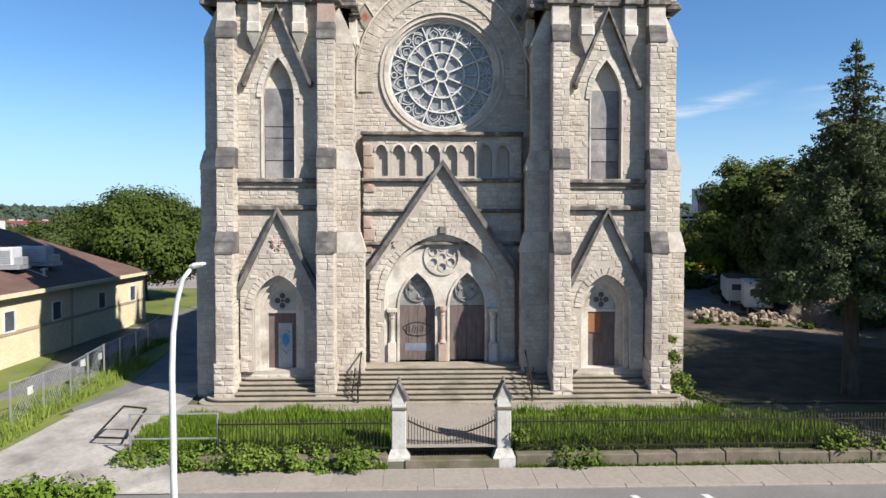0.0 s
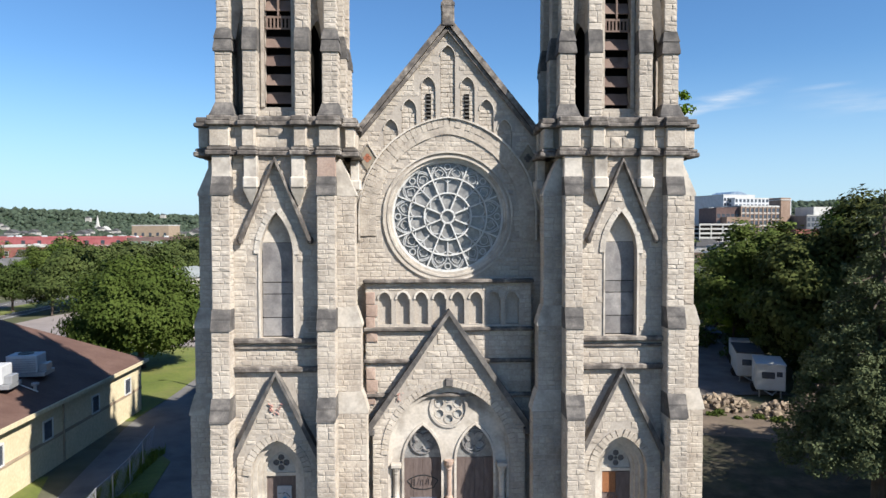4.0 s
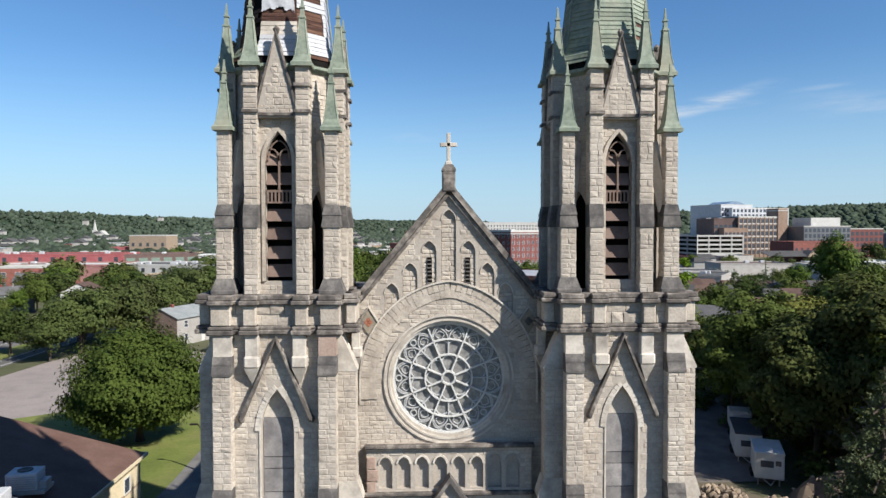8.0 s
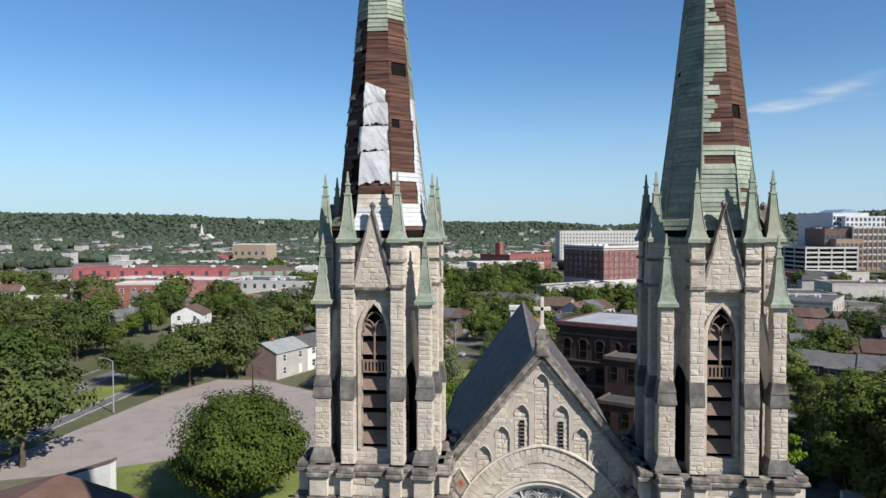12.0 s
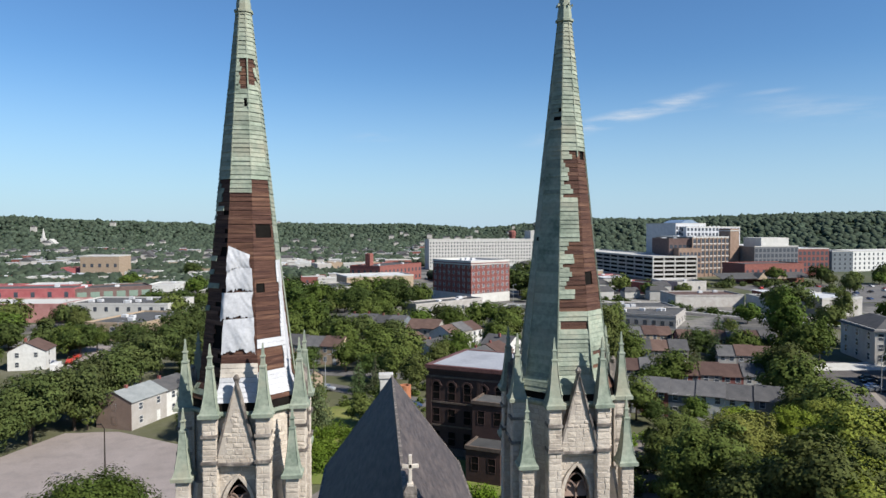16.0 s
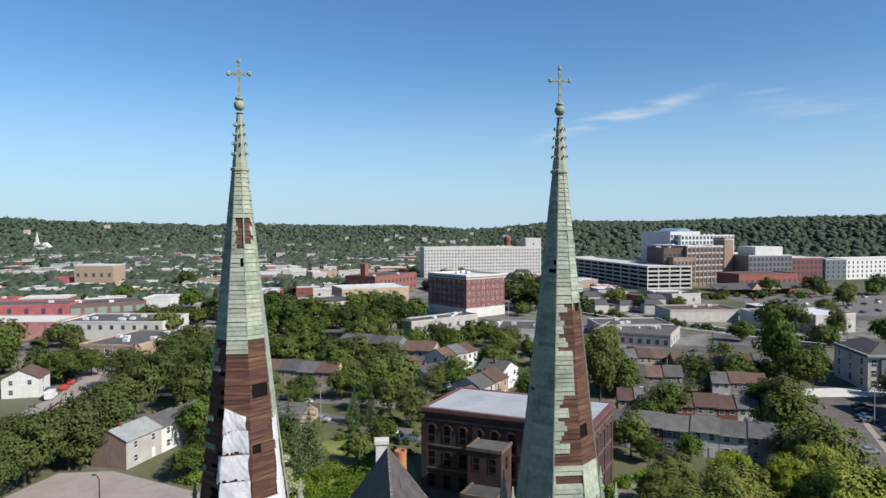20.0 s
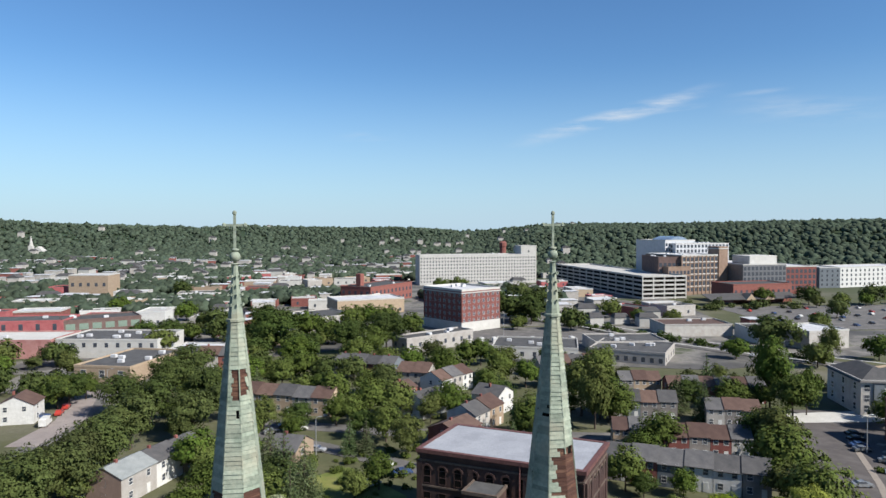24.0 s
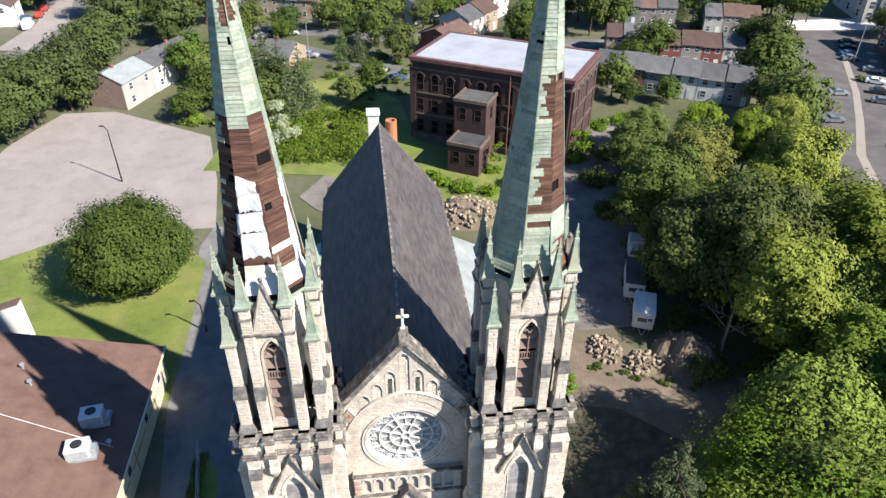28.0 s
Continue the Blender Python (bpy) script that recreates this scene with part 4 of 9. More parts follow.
def spire(cx, name, label, pattern, base_mat, foot, head):
    """An eight-sided spire clad in lapped strips; pattern(face, z) gives (from, to, material) across each strip."""
    z0, z1 = 31.4, 50.3
    ap = lambda z: foot + (head - foot) * (z - 32.6) / (z1 - 32.6) if z > 32.6 else foot + (32.6 - z) * 0.5
    core = Builder()
    core.lathe(cx, AY, [(z, (ap(z) - 0.05) / math.cos(math.pi / 8)) for z in (z0, 32.6, z1)], 8, math.pi / 8)
    # black core paints unlit depth where the cladding is missing
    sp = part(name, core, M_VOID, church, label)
    rest = {}
    rows = 84
    dz = (z1 - 32.2) / rows
    rng = random.Random(int(cx * 10))
    tan = math.tan(math.pi / 8)
    for r in range(-2, rows):
        za = 32.2 + r * dz
        zb = za + dz
        for k in range(8):
            for ua, ub, mat in pattern(k, za + dz / 2, rng):
                out = {M_COPPER_P: 0.025, M_PLANK: 0.0, M_TARP: 0.045}.get(mat, 0.02)
                lap = 0.042 if mat is M_COPPER_P else 0.012
                o = Builder()
                h0, h1 = (ap(za) + out + lap), (ap(zb) + out)
                jit = rng.uniform(-0.008, 0.018)
                za2 = za - 0.015 if mat is M_COPPER_P else za + 0.006
                zb2 = zb + 0.01 if mat is M_COPPER_P else zb - 0.006
                f = [(ua * h0 * tan, -h0 - jit, za2), (ub * h0 * tan, -h0 - jit, za2), (ub * h1 * tan, -h1 - jit, zb2), (ua * h1 * tan, -h1 - jit, zb2)]
                g = [(x, y + 0.035, z) for x, y, z in f]
                o.loft([f, g])
                o = turned(o, k, cx, AY)
                if k in (0, 1, 7) and zb < 49:
                    part("copper_strip" if mat is M_COPPER_P else "plank", o, mat, sp)
                else:
                    m2 = {M_COPPER_P: M_COPPER}.get(mat, mat)
                    merge(rest.setdefault(m2.name, (Builder(), m2))[0], o)
    for nm, (b, m2) in rest.items():
        tagged(part("cladding", b, m2, sp), kind="stuff")
    # standing ribs along the arrises
    for k in range(8):
        b = Builder()
        a = math.pi / 8 + k * math.pi / 4 - math.pi / 2
        spans = ((32.4, 38), (38, 44), (44, z1))
        if base_mat is M_PLANK and k in (0, 1, 6, 7):
            spans = ((42.5, 46), (46, z1))
        elif base_mat is M_COPPER and k == 0:
            spans = ((32.4, 35.4), (43.3, 46), (46, z1))
        for za, zb in spans:
            ra, rb = (ap(za) + 0.03) / math.cos(math.pi / 8), (ap(zb) + 0.03) / math.cos(math.pi / 8)
            b = Builder()
            b.bar((cx + ra * math.cos(a), AY + ra * math.sin(a), za), (cx + rb * math.cos(a), AY + rb * math.sin(a), zb), 0.06)
            part("arris_rib", b, M_COPPER, sp)
    # crocketed finial
    fin = Builder()
    fin.lathe(cx, AY, [(50.15, 0.30), (50.2, 0.46), (50.32, 0.46), (50.36, 0.36), (50.6, 0.36), (50.9, 0.31), (52.95, 0.13), (53.0, 0.2), (53.04, 0.12)], 8, math.pi / 8)
    f = part("finial", fin, M_COPPER, church, "crocketed copper finial")
    cr = Builder()
    for i, z in enumerate((51.0, 51.5, 51.95, 52.4)):
        rr = 0.31 - (z - 50.9) * 0.085
        for k in range(8):
            a = math.pi / 8 + k * math.pi / 4
            p = Vector((math.cos(a), math.sin(a), 0))
            c = Vector((cx, AY, z))
            cr.bar(c + p * rr, c + p * (rr + 0.09) + Vector((0, 0, 0.05)), 0.055)
            cr.bar(c + p * (rr + 0.08) + Vector((0, 0, 0.09)), c + p * (rr + 0.11) + Vector((0, 0, -0.05)), 0.055)
    tagged(part("crocket", cr, M_COPPER, f), kind="stuff")
    ball = Builder()
    ball.lathe(cx, AY, [(53.04 + 0.33 - 0.27 * math.cos(a), max(0.02, 0.27 * math.sin(a))) for a in np.linspace(0.1, math.pi - 0.1, 9)], 12)
    ball.lathe(cx, AY, [(53.62, 0.1), (53.66, 0.2), (53.74, 0.2), (53.78, 0.07)], 8)
    part("ball", ball, M_COPPER, f, smooth=True)
    cross = Builder()
    cross.box(cx - 0.06, cx + 0.06, AY - 0.05, AY + 0.05, 53.7, 55.5)
    cross.box(cx - 0.5, cx + 0.5, AY - 0.045, AY + 0.045, 54.84, 54.96)
    for x, z in ((cx - 0.5, 54.9), (cx + 0.5, 54.9), (cx, 55.5)):
        cross.lathe(x, AY, [(z - 0.12, 0.03), (z - 0.06, 0.1), (z + 0.06, 0.1), (z + 0.12, 0.03)], 6)
    part("cross", cross, M_COPPER, f, "copper cross")


def jag(z, seed, lo, hi):
    return lo + (hi - lo) * abs(math.sin(z * 9.1 + seed) * math.sin(z * 3.7 + 2 * seed))


def left_pattern(k, z, rng):
    C, W, T = M_COPPER_P, M_PLANK, M_TARP
    if k == 0:
        if 46.5 < z < 47.9:
            e = jag(z, 1.3, -0.6, 0.1)
            return [(-1, e, C), (e, 1, W)]
        if 45.6 < z < 45.95:
            return [(-1, 0.35, C), (0.8, 1, C)]
        if z > 41.5:
            return [(-1, 1, C)]
        if z > 39.4:
            return [(-1, 1, W)]
        if 32.9 < z < 33.4:
            return [(-1, 1, M_TRIM)]
        if z < 32.9:
            return [(-1, 1, T)]
        return [(-1, 1, W)]
    if k == 1:
        if 46.6 < z < 47.9:
            e = jag(z, 2.1, 0.2, 0.95)
            return [(-1, e, W), (e, 1, C)]
        if z > 42.4 or (z > 41.6 and rng.random() < 0.3):
            return [(-1, 1, C)]
        if 39.3 < z < 39.9:
            return [(-1, -0.75, W), (0.8, 1, W)]
        if 36.7 < z < 37.1:
            return [(-1, -0.9, W), (-0.2, 1, W)]
        if 34.1 < z < 34.6 or 31.9 < z < 33.0:
            return [(-1, 1, T)]
        if z < 38.2:
            e = 0.9 - 0.035 * (38.2 - z) + 0.05 * math.sin(z * 2.3)
            return [(-1, e, W), (e, 1, T)]
        return [(-1, 1, W)]
    if k == 2 and z < 38.2:
        return [(-1, 0.2 + 0.2 * math.sin(z * 1.7), T), (0.2 + 0.2 * math.sin(z * 1.7), 1, W)]
    if k in (7, 6):
        if z > 42.2:
            return [(-1, 1, C)]
        if z > 40.6 or rng.random() < 0.15:
            e = jag(z, 1.1, -0.9, 0.7)
            return [(-1, e, C), (e, 1, W)]
        return [(-1, rng.uniform(-0.1, 0.6), W)] if rng.random() < 0.4 else [(-1, 1, W)]
    return [(-1, 1, C)] if z > 38 else [(-1, 1, W)]


def right_pattern(k, z, rng):
    C, W = M_COPPER_P, M_PLANK
    if k == 0:
        if 41.3 < z < 43.6 or 36.4 < z < 39.2:
            e = jag(z, 0.7, -0.75, 0.45)
            return [(-1, e, C), (e, 1, W)]
        if 39.2 <= z <= 41.3:
            return [(-1, 0.72, C), (0.72, 1, W)]
        if 35.6 < z <= 36.4:
            return [(-1, 1, W)]
        if 34.75 < z < 35.2:
            return [(-1, -0.85, C), (-0.85, 1, W)]
        return [(-1, 1, C)]
    if k == 1:
        if 43.1 < z < 43.7:
            return [(-1, -0.3, W), (0.7, 1, W)]
        if 37.0 < z < 37.5:
            return [(0.1, 1, W)]
        if 35.6 < z <= 43.1:
            return [(-1, 1, W)]
        if z < 33.8:
            e = jag(z, 1.9, -0.8, 0.3)
            return [(-1, e, C), (e, 1, W)]
        return [(-1, 1, C)]
    if k == 2 and 35.0 < z < 43.0:
        return [(-1, 1, W)]
    if k in (7, 6) and rng.random() < 0.04:
        return [(-1, rng.uniform(-0.5, 0.4), C)]
    return [(-1, 1, C)]


def tarps(cx):
    """Loose tarpaulin sheets nailed over the left spire's front, slack and frayed along the lower edge."""
    rng = random.Random(8)
    ap = lambda z: 2.08 - 1.79 * (z - 32.6) / 17.7
    for za, zb, ua, ub, lean in ((37.75, 38.95, -0.95, 0.72, -0.42), (36.75, 37.9, -0.92, 0.86, 0.0), (35.5, 36.75, -1.2, 0.84, 0.05), (33.95, 35.5, -1.0, 0.9, 0.1)):
        b, n = Builder(), 26
        rings = []
        fray = [rng.uniform(-0.1, 0.12) for _ in range(n + 1)]
        for i in range(n + 1):
            f = i / n
            ring = []
            for j in range(n + 1):
                u = ua + (ub - ua) * j / n
                drop = lean * (j / n) * (1 - f) + (fray[j] if i == n else 0.0) + 0.16 * math.sin(math.pi * j / n) * f * f
                z = zb + (za - zb) * f + drop
                pull = abs(math.sin(2.2 * (j / n + 0.55 * f) + za))
                fold = 0.05 * pull ** 6 + 0.045 * noise.noise(Vector((u * 1.2 + z * 0.8, z * 0.9, za))) + 0.02 * noise.noise(Vector((u * 4 + z * 3, z * 2, za)))
                edge = ap(z) * 0.414
                x = u * edge + 0.05 * noise.noise(Vector((z * 2.5, u, za)))
                back = max(0.0, abs(x) - edge)
                ring.append((x, -(ap(z) + 0.07 + fold + 0.05 * math.sin(math.pi * f) - back * 0.9), z))
            rings.append(ring)
        b.loft(rings, closed=False, caps=False)
        part("tarpaulin", turned(b, 0, cx, AY), M_TARP, church, "torn wrinkled white tarpaulin sheet", smooth=True)


def build_tower(cx, s):
    t = tower(cx, "bell_tower", "square stone tower with stepped buttresses", None)
    tower_openings(cx, t, (M_DOORGREY, 0.14, 3.55, "pale grey door with blue graffiti") if s < 0 else (M_DOORBROWN, 0.34, 4.0, "dark plywood sheet with graffiti"))
    for sx in (-1, 1):
        xc = cx + sx * 2.35
        buttress("front_buttress", lambda u, o, z, xc=xc: (xc + u, -2.55 - o, z), 0.40, [(-0.2, 7.05, 1.2), (8.07, 11.1, 0.86), (12.05, 17.2, 0.64)], t, (18.05, 0.42))
        cap = Builder()
        cap.box(xc - 0.4, xc + 0.4, -2.97, -2.5, 18.0, 19.05)
        part("buttress_head", cap, M_REDSTONE if s < 0 < sx else M_TRIM, t)
        b = Builder()
        b.box(xc - 0.47, xc + 0.47, -3.84, -2.5, -0.2, 1.9)
        bb = part("buttress_base", b, M_MORTAR, t, "battered rock-faced plinth")
        st = Builder()
        stone_face(st, front(-3.84), stone_rects(xc - 0.47, xc + 0.47, 0.0, 1.92, 0.33, (0.35, 0.6)), 0.07)
        for sd in (-1, 1):
            stone_face(st, side(xc + sd * 0.47, sd), stone_rects(-3.84, -2.6, 0.0, 1.92, 0.33, (0.35, 0.6)), 0.06)
        part("base_stonework", st, M_STONE, bb)
        for yc in (-1.85, 3.3):
            buttress("side_buttress", lambda u, o, z, sx=sx, yc=yc: (cx + sx * (2.6 + o), yc + u, z), 0.42, [(-0.2, 7.05, 1.5), (8.07, 11.1, 1.25), (12.05, 17.2, 1.0)], t, (18.9, 0.3), M_TRIM)
    tower_top(cx, t)


build_tower(-7.98, -1)
build_tower(7.96, 1)
spire(-7.98, "spire", "tall spire, copper stripped to brown boards, patched with tarps", left_pattern, M_PLANK, 2.08, 0.29)
spire(7.96, "spire", "tall verdigris copper spire with missing sheets", right_pattern, M_COPPER, 2.02, 0.27)
tarps(-7.98)

# faded red scrawls on the gables
scrawl_rng = random.Random(12)
for sx0, sz0, sy, n in ((-8.2, 7.1, -2.87, 9), (-2.75, 7.25, -0.9, 7)):
    for i in range(n):
        x, z = sx0 + scrawl_rng.uniform(0, 0.55), sz0 + scrawl_rng.uniform(0, 0.6)
        mark = Builder().bar((x, sy, z), (x + scrawl_rng.uniform(-0.22, 0.22), sy, z + scrawl_rng.uniform(-0.15, 0.25)), 0.05, 0.012)
        part("graffiti_stroke", mark, M_SCRAWL, church)

# ---- central front ----
rose_c = (0.0, 16.28)
gtop = 25.85
outline = [(-5.4, 12.0), (-5.4, 20.6), (-4.35, 20.6), (0, gtop), (4.35, 20.6), (5.4, 20.6), (5.4, 12.0)]
lancets = [arch(x, z0, 0.36, zt - 0.55, zt, 6) for x, z0, zt in (
    (-2.83, 19.0, 21.1), (-1.92, 19.95, 22.1), (-0.97, 20.6, 23.2), (0.0, 20.95, 24.75), (0.97, 20.6, 23.2), (1.92, 19.95, 22.1), (2.83, 19.0, 21.1))]
fw = Builder()
fw.holed(outline, [circle(*rose_c, 2.95, 48), *lancets], 0.0, 0.16)
fw.holed(outline, [circle(*rose_c, 2.95, 48)], 0.16, 0.9)
facade = part("facade_wall", fw, M_MORTAR, church, "gabled stone front between the towers")
big_arch = [(-3.95, 15.2)] + [(x, z) for x, z in arch(0, 16.3, 3.95, 16.35, 20.75, 16)[1:-1]] + [(3.95, 15.2)]
fs = Builder()
face = stone_rects(-5.3, 5.3, 12.0, 25.6, 0.28, (0.3, 0.65), bounds=outline, holes=[*lancets, circle(*rose_c, 3.1, 30)])
face = stone_parts(facade, front(0.0), sorted(face, key=lambda r: abs(r[2] - 21.5)), 280)
stone_face(fs, front(0.0), face)
for q in lancets:
    stone_face(fs, front(0.10), stone_rects(q[0][0], q[-1][0], q[0][1], max(z for _, z in q), 0.28, (0.3, 0.5), bounds=q), 0.03)
part("facade_stonework", fs, M_STONE, facade, "rock-faced limestone blocks")
vs = Builder()
voussoirs(vs, resample(big_arch[::-1], 0.27)[::-1], 0.4, -0.07, 0.05)
voussoirs(vs, resample(big_arch[::-1], 0.27)[::-1], -0.38, -0.055, 0.05)
part("rose_arch", vs, M_STONE, facade, "two rings of wedge stones over the rose window")
edge = Builder()
edge.sweep([(x * 1.115, 16.3 + (z - 16.3) * 1.1) for x, z in big_arch], -0.17, 0.05, 0.08)
part("arch_label", edge, M_TRIM, facade)
for q in lancets:
    part("lancet_moulding", Builder().sweep(q[1:-1], -0.045, 0.05, 0.035), M_TRIM, facade, "blind lancet moulding")
for sx in (-1, 1):
    b = Builder().box(sx * 0.95 - 0.12, sx * 0.95 + 0.12, 0.04, 0.17, 21.0, 22.35)
    slit = part("slit_window", b, M_VOID, facade, "narrow slit vent")
    for i in range(7):
        part("slat", Builder().box(sx * 0.95 - 0.12, sx * 0.95 + 0.12, 0.0, 0.04, 21.05 + i * 0.19, 21.11 + i * 0.19), M_SOOT, slit)
    dx, dz = sx * 3.98, 19.17
    dm = part("diamond_stone", Builder().prism([(dx - 0.42, dz), (dx, dz + 0.62), (dx + 0.42, dz), (dx, dz - 0.62)], -0.1, 0.05), M_STEP, facade, "smooth lozenge stone")
    part("lozenge_frame", Builder().sweep([(dx - 0.5, dz), (dx, dz + 0.74), (dx + 0.5, dz)], -0.15, 0.05, 0.09), M_TRIM, dm)
    q = Builder()
    for ox, oz in ((0.1, 0), (-0.1, 0), (0, 0.12), (0, -0.12)):
        q.prism(circle(dx + ox, dz + oz, 0.1, 10), -0.115, -0.05)
    part("quatrefoil_mark", q, M_REDMARK if sx < 0 else M_SOOT, dm, "red sandstone quatrefoil" if sx < 0 else "dark quatrefoil")
cp = Builder()
for sx in (-1, 1):
    cp.sweep([(sx * 4.5, 20.42), (0.0, gtop + 0.1)], -0.3, 0.95, 0.27)
    cp.sweep([(sx * 4.3, 20.3), (0.0, gtop - 0.32)], -0.2, 0.3, 0.16)
    cp.bevel_box(min(sx * 4.2, sx * 5.4), max(sx * 4.2, sx * 5.4), -0.3, 0.9, 20.3, 20.75, 0.05)
part("gable_coping", cp, M_COPING, facade, "weathered brown gable coping")
gc = Builder()
gc.bevel_box(-0.32, 0.32, -0.35, 0.35, 25.6, 26.6, 0.05)
gc.loft([ring_of(0, 0, 26.6, 0.34, 0.34), ring_of(0, 0, 26.72, 0.34, 0.34), ring_of(0, 0, 26.95, 0.2, 0.2)])
ped = part("cross_pedestal", gc, M_COPING, church, "stained stone pedestal on the gable")
gcr = Builder()
gcr.bevel_box(-0.09, 0.09, -0.08, 0.08, 26.9, 28.5, 0.02)
gcr.bevel_box(-0.42, 0.42, -0.08, 0.08, 27.82, 28.02, 0.02)
gcr.bevel_box(-0.16, 0.16, -0.14, 0.14, 26.9, 27.1, 0.02)
part("gable_cross", gcr, M_TRIM, ped, "pale stone cross")

# rose window
rg = Builder().holed(circle(*rose_c, 2.9, 48), [], 0.42, 0.46)
rose = part("rose_window", rg, M_ROSEGLASS, church, "large wheel window with white stone tracery")
rr = Builder()
for r, y0, y1, w in ((2.86, 0.1, 0.5, 0.14), (2.98, -0.04, 0.4, 0.1), (3.2, -0.1, 0.1, 0.09)):
    rr.sweep(circle(*rose_c, r, 64) + [circle(*rose_c, r, 64)[0]], y0, y1, w)
part("rose_moulding", rr, M_TRIM, rose, "moulded stone ring")
pol = lambda r, q: (r * math.cos(q), rose_c[1] + r * math.sin(q))
for r, w in ((2.75, 0.09), (1.96, 0.07), (1.18, 0.07), (0.33, 0.09)):
    part("rose_ring", Builder().sweep(circle(*rose_c, r, 48) + [circle(*rose_c, r, 48)[0]], 0.24, 0.42, w), M_TRACERY, rose)
step = math.tau / 8
for i in range(8):
    a = step * (i + 0.5)
    b = Builder()
    (xa, za), (xb, zb) = pol(0.33, a), pol(2.75, a)
    b.bar((xa, 0.32, za), (xb, 0.32, zb), 0.07, 0.16, (0, 1, 0))
    part("rose_spoke", b, M_TRACERY, rose)
    a = step * i
    b = Builder()
    (xa, za), (xb, zb) = pol(1.18, a), pol(1.96, a)
    b.bar((xa, 0.36, za), (xb, 0.36, zb), 0.07, 0.1, (0, 1, 0))
    part("rose_mullion", b, M_ROSESTONE, rose)
    # two pointed lights and a roundel in each outer bay, round heads in the inner rings
    for c in (a - step / 4, a + step / 4):
        light, cusp = Builder(), Builder()
        for sg in (-1, 1):
            light.sweep([pol(1.98 + 0.62 * f, c + sg * step / 4 * 0.92 * (1 - f ** 2.0)) for f in np.linspace(0, 1, 7)], 0.3, 0.42, 0.055)
            cusp.sweep([pol(2.05 + 0.36 * f, c + sg * step / 4 * 0.5 * math.sin(math.pi * (0.15 + 0.85 * f))) for f in np.linspace(0, 1, 6)], 0.33, 0.42, 0.035)
        part("rose_light", light, M_ROSESTONE, rose)
        part("rose_cusp", cusp, M_ROSESTONE, rose)
        head = Builder().sweep([pol(1.93 - 0.2 * abs(q) ** 1.5, c + q * step / 4 * 0.95) for q in np.linspace(-1, 1, 7)], 0.34, 0.42, 0.06)
        part("rose_arch", head, M_ROSESTONE, rose)
    hood = Builder()
    for sg in (-1, 1):
        hood.sweep([pol(2.0 + 0.72 * math.sin(f), a + sg * step / 2 * 0.97 * math.cos(f) ** 0.7) for f in np.linspace(0, 1.57, 9)], 0.3, 0.42, 0.05)
    part("rose_hood", hood, M_ROSESTONE, rose)
    cc = pol(2.5, a)
    part("rose_roundel", Builder().sweep(circle(*cc, 0.15, 12) + [(cc[0] + 0.15, cc[1])], 0.3, 0.42, 0.055), M_ROSESTONE, rose)
    inner = Builder().sweep([pol(1.12 - 0.2 * abs(q) ** 2, a + q * step / 2 * 0.9) for q in np.linspace(-1, 1, 9)], 0.34, 0.42, 0.06)
    part("rose_arch", inner, M_ROSESTONE, rose)

# portal block
PB = -0.45
pb = Builder()
p_out = [(-4.1, 1.3), (-4.1, 13.1), (4.1, 13.1), (4.1, 1.3)]
p_arch = arch(0, 1.3, 3.0, 4.6, 7.95, 16)
arcade = [arch(-3.15 + i * 0.9, 10.95, 0.33, 12.2, 12.6, 6) for i in range(8)]
pb.holed(p_out[:2] + p_out[2:] + p_arch[::-1], arcade, PB, -0.2)
pb.holed(p_out + p_arch[::-1], [], -0.2, 0.35)
porch = part("porch_wall", pb, M_MORTAR, church, "stone porch front with a blind arcade")
g_poly = [(-3.75, 1.3), (-3.75, 6.0), (0, 11.45), (3.75, 6.0), (3.75, 1.3)]
ps = Builder()
stone_face(ps, front(PB), stone_rects(-4.1, 4.1, 1.4, 13.0, 0.28, holes=[*arcade, g_poly]))
for sx in (-1, 1):
    stone_face(ps, side(sx * 4.1, sx), stone_rects(PB, 0.0, 1.4, 13.0, 0.28, (0.2, 0.4)))
part("porch_stonework", ps, M_STONE, porch)
for i in range(9):
    if i not in (3, 4):
        qs = Builder()
        stone_face(qs, front(PB - 0.05), [(-4.08, -3.62 + 0.12 * (i % 2), 7.0 + i * 0.62, 7.6 + i * 0.62)], 0.06)
        part("quoin", qs, M_REDSTONE, porch, "pinkish sandstone quoin")
ss = Builder()
for z, o in ((13.0, 0.28), (10.62, 0.22), (9.05, 0.2), (7.35, 0.18)):
    ss.bevel_box(-4.2, 4.2, PB - o, PB + 0.05, z, z + 0.2, 0.05)
part("porch_string", ss, M_COPING, porch, "dark moulded string courses")
am = Builder()
for q in arcade:
    am.sweep(q[1:-1], PB - 0.06, PB + 0.05, 0.1)
part("arcade_moulding", am, M_TRIM, porch)
pg = Builder()
pg.holed(g_poly + p_arch[::-1], [], -0.82, PB)
pgo = part("porch_gable", pg, M_MORTAR, church, "steep gable over the main doors")
stone_parts(pgo, front(-0.82), stone_rects(-3.75, 3.75, 1.35, 11.4, 0.3, (0.32, 0.65), bounds=g_poly, holes=[arch(0, 1.2, 3.02, 4.6, 8.3, 14)]))
vs = Builder()
voussoirs(vs, resample(p_arch[1:-1][::-1], 0.24)[::-1], 0.34, -0.86, -0.5)
part("porch_arch_stonework", vs, M_STONE, pgo)
cop = Builder()
cop.sweep([(-4.05, 5.75), (0, 11.6), (4.05, 5.75)], -1.12, -0.4, 0.3)
for sx in (-1, 1):
    cop.bevel_box(sx * 3.95 - 0.3, sx * 3.95 + 0.3, -1.1, -0.4, 5.6, 5.9, 0.04)
part("porch_coping", cop, M_SOOT, pgo, "dark gable coping")
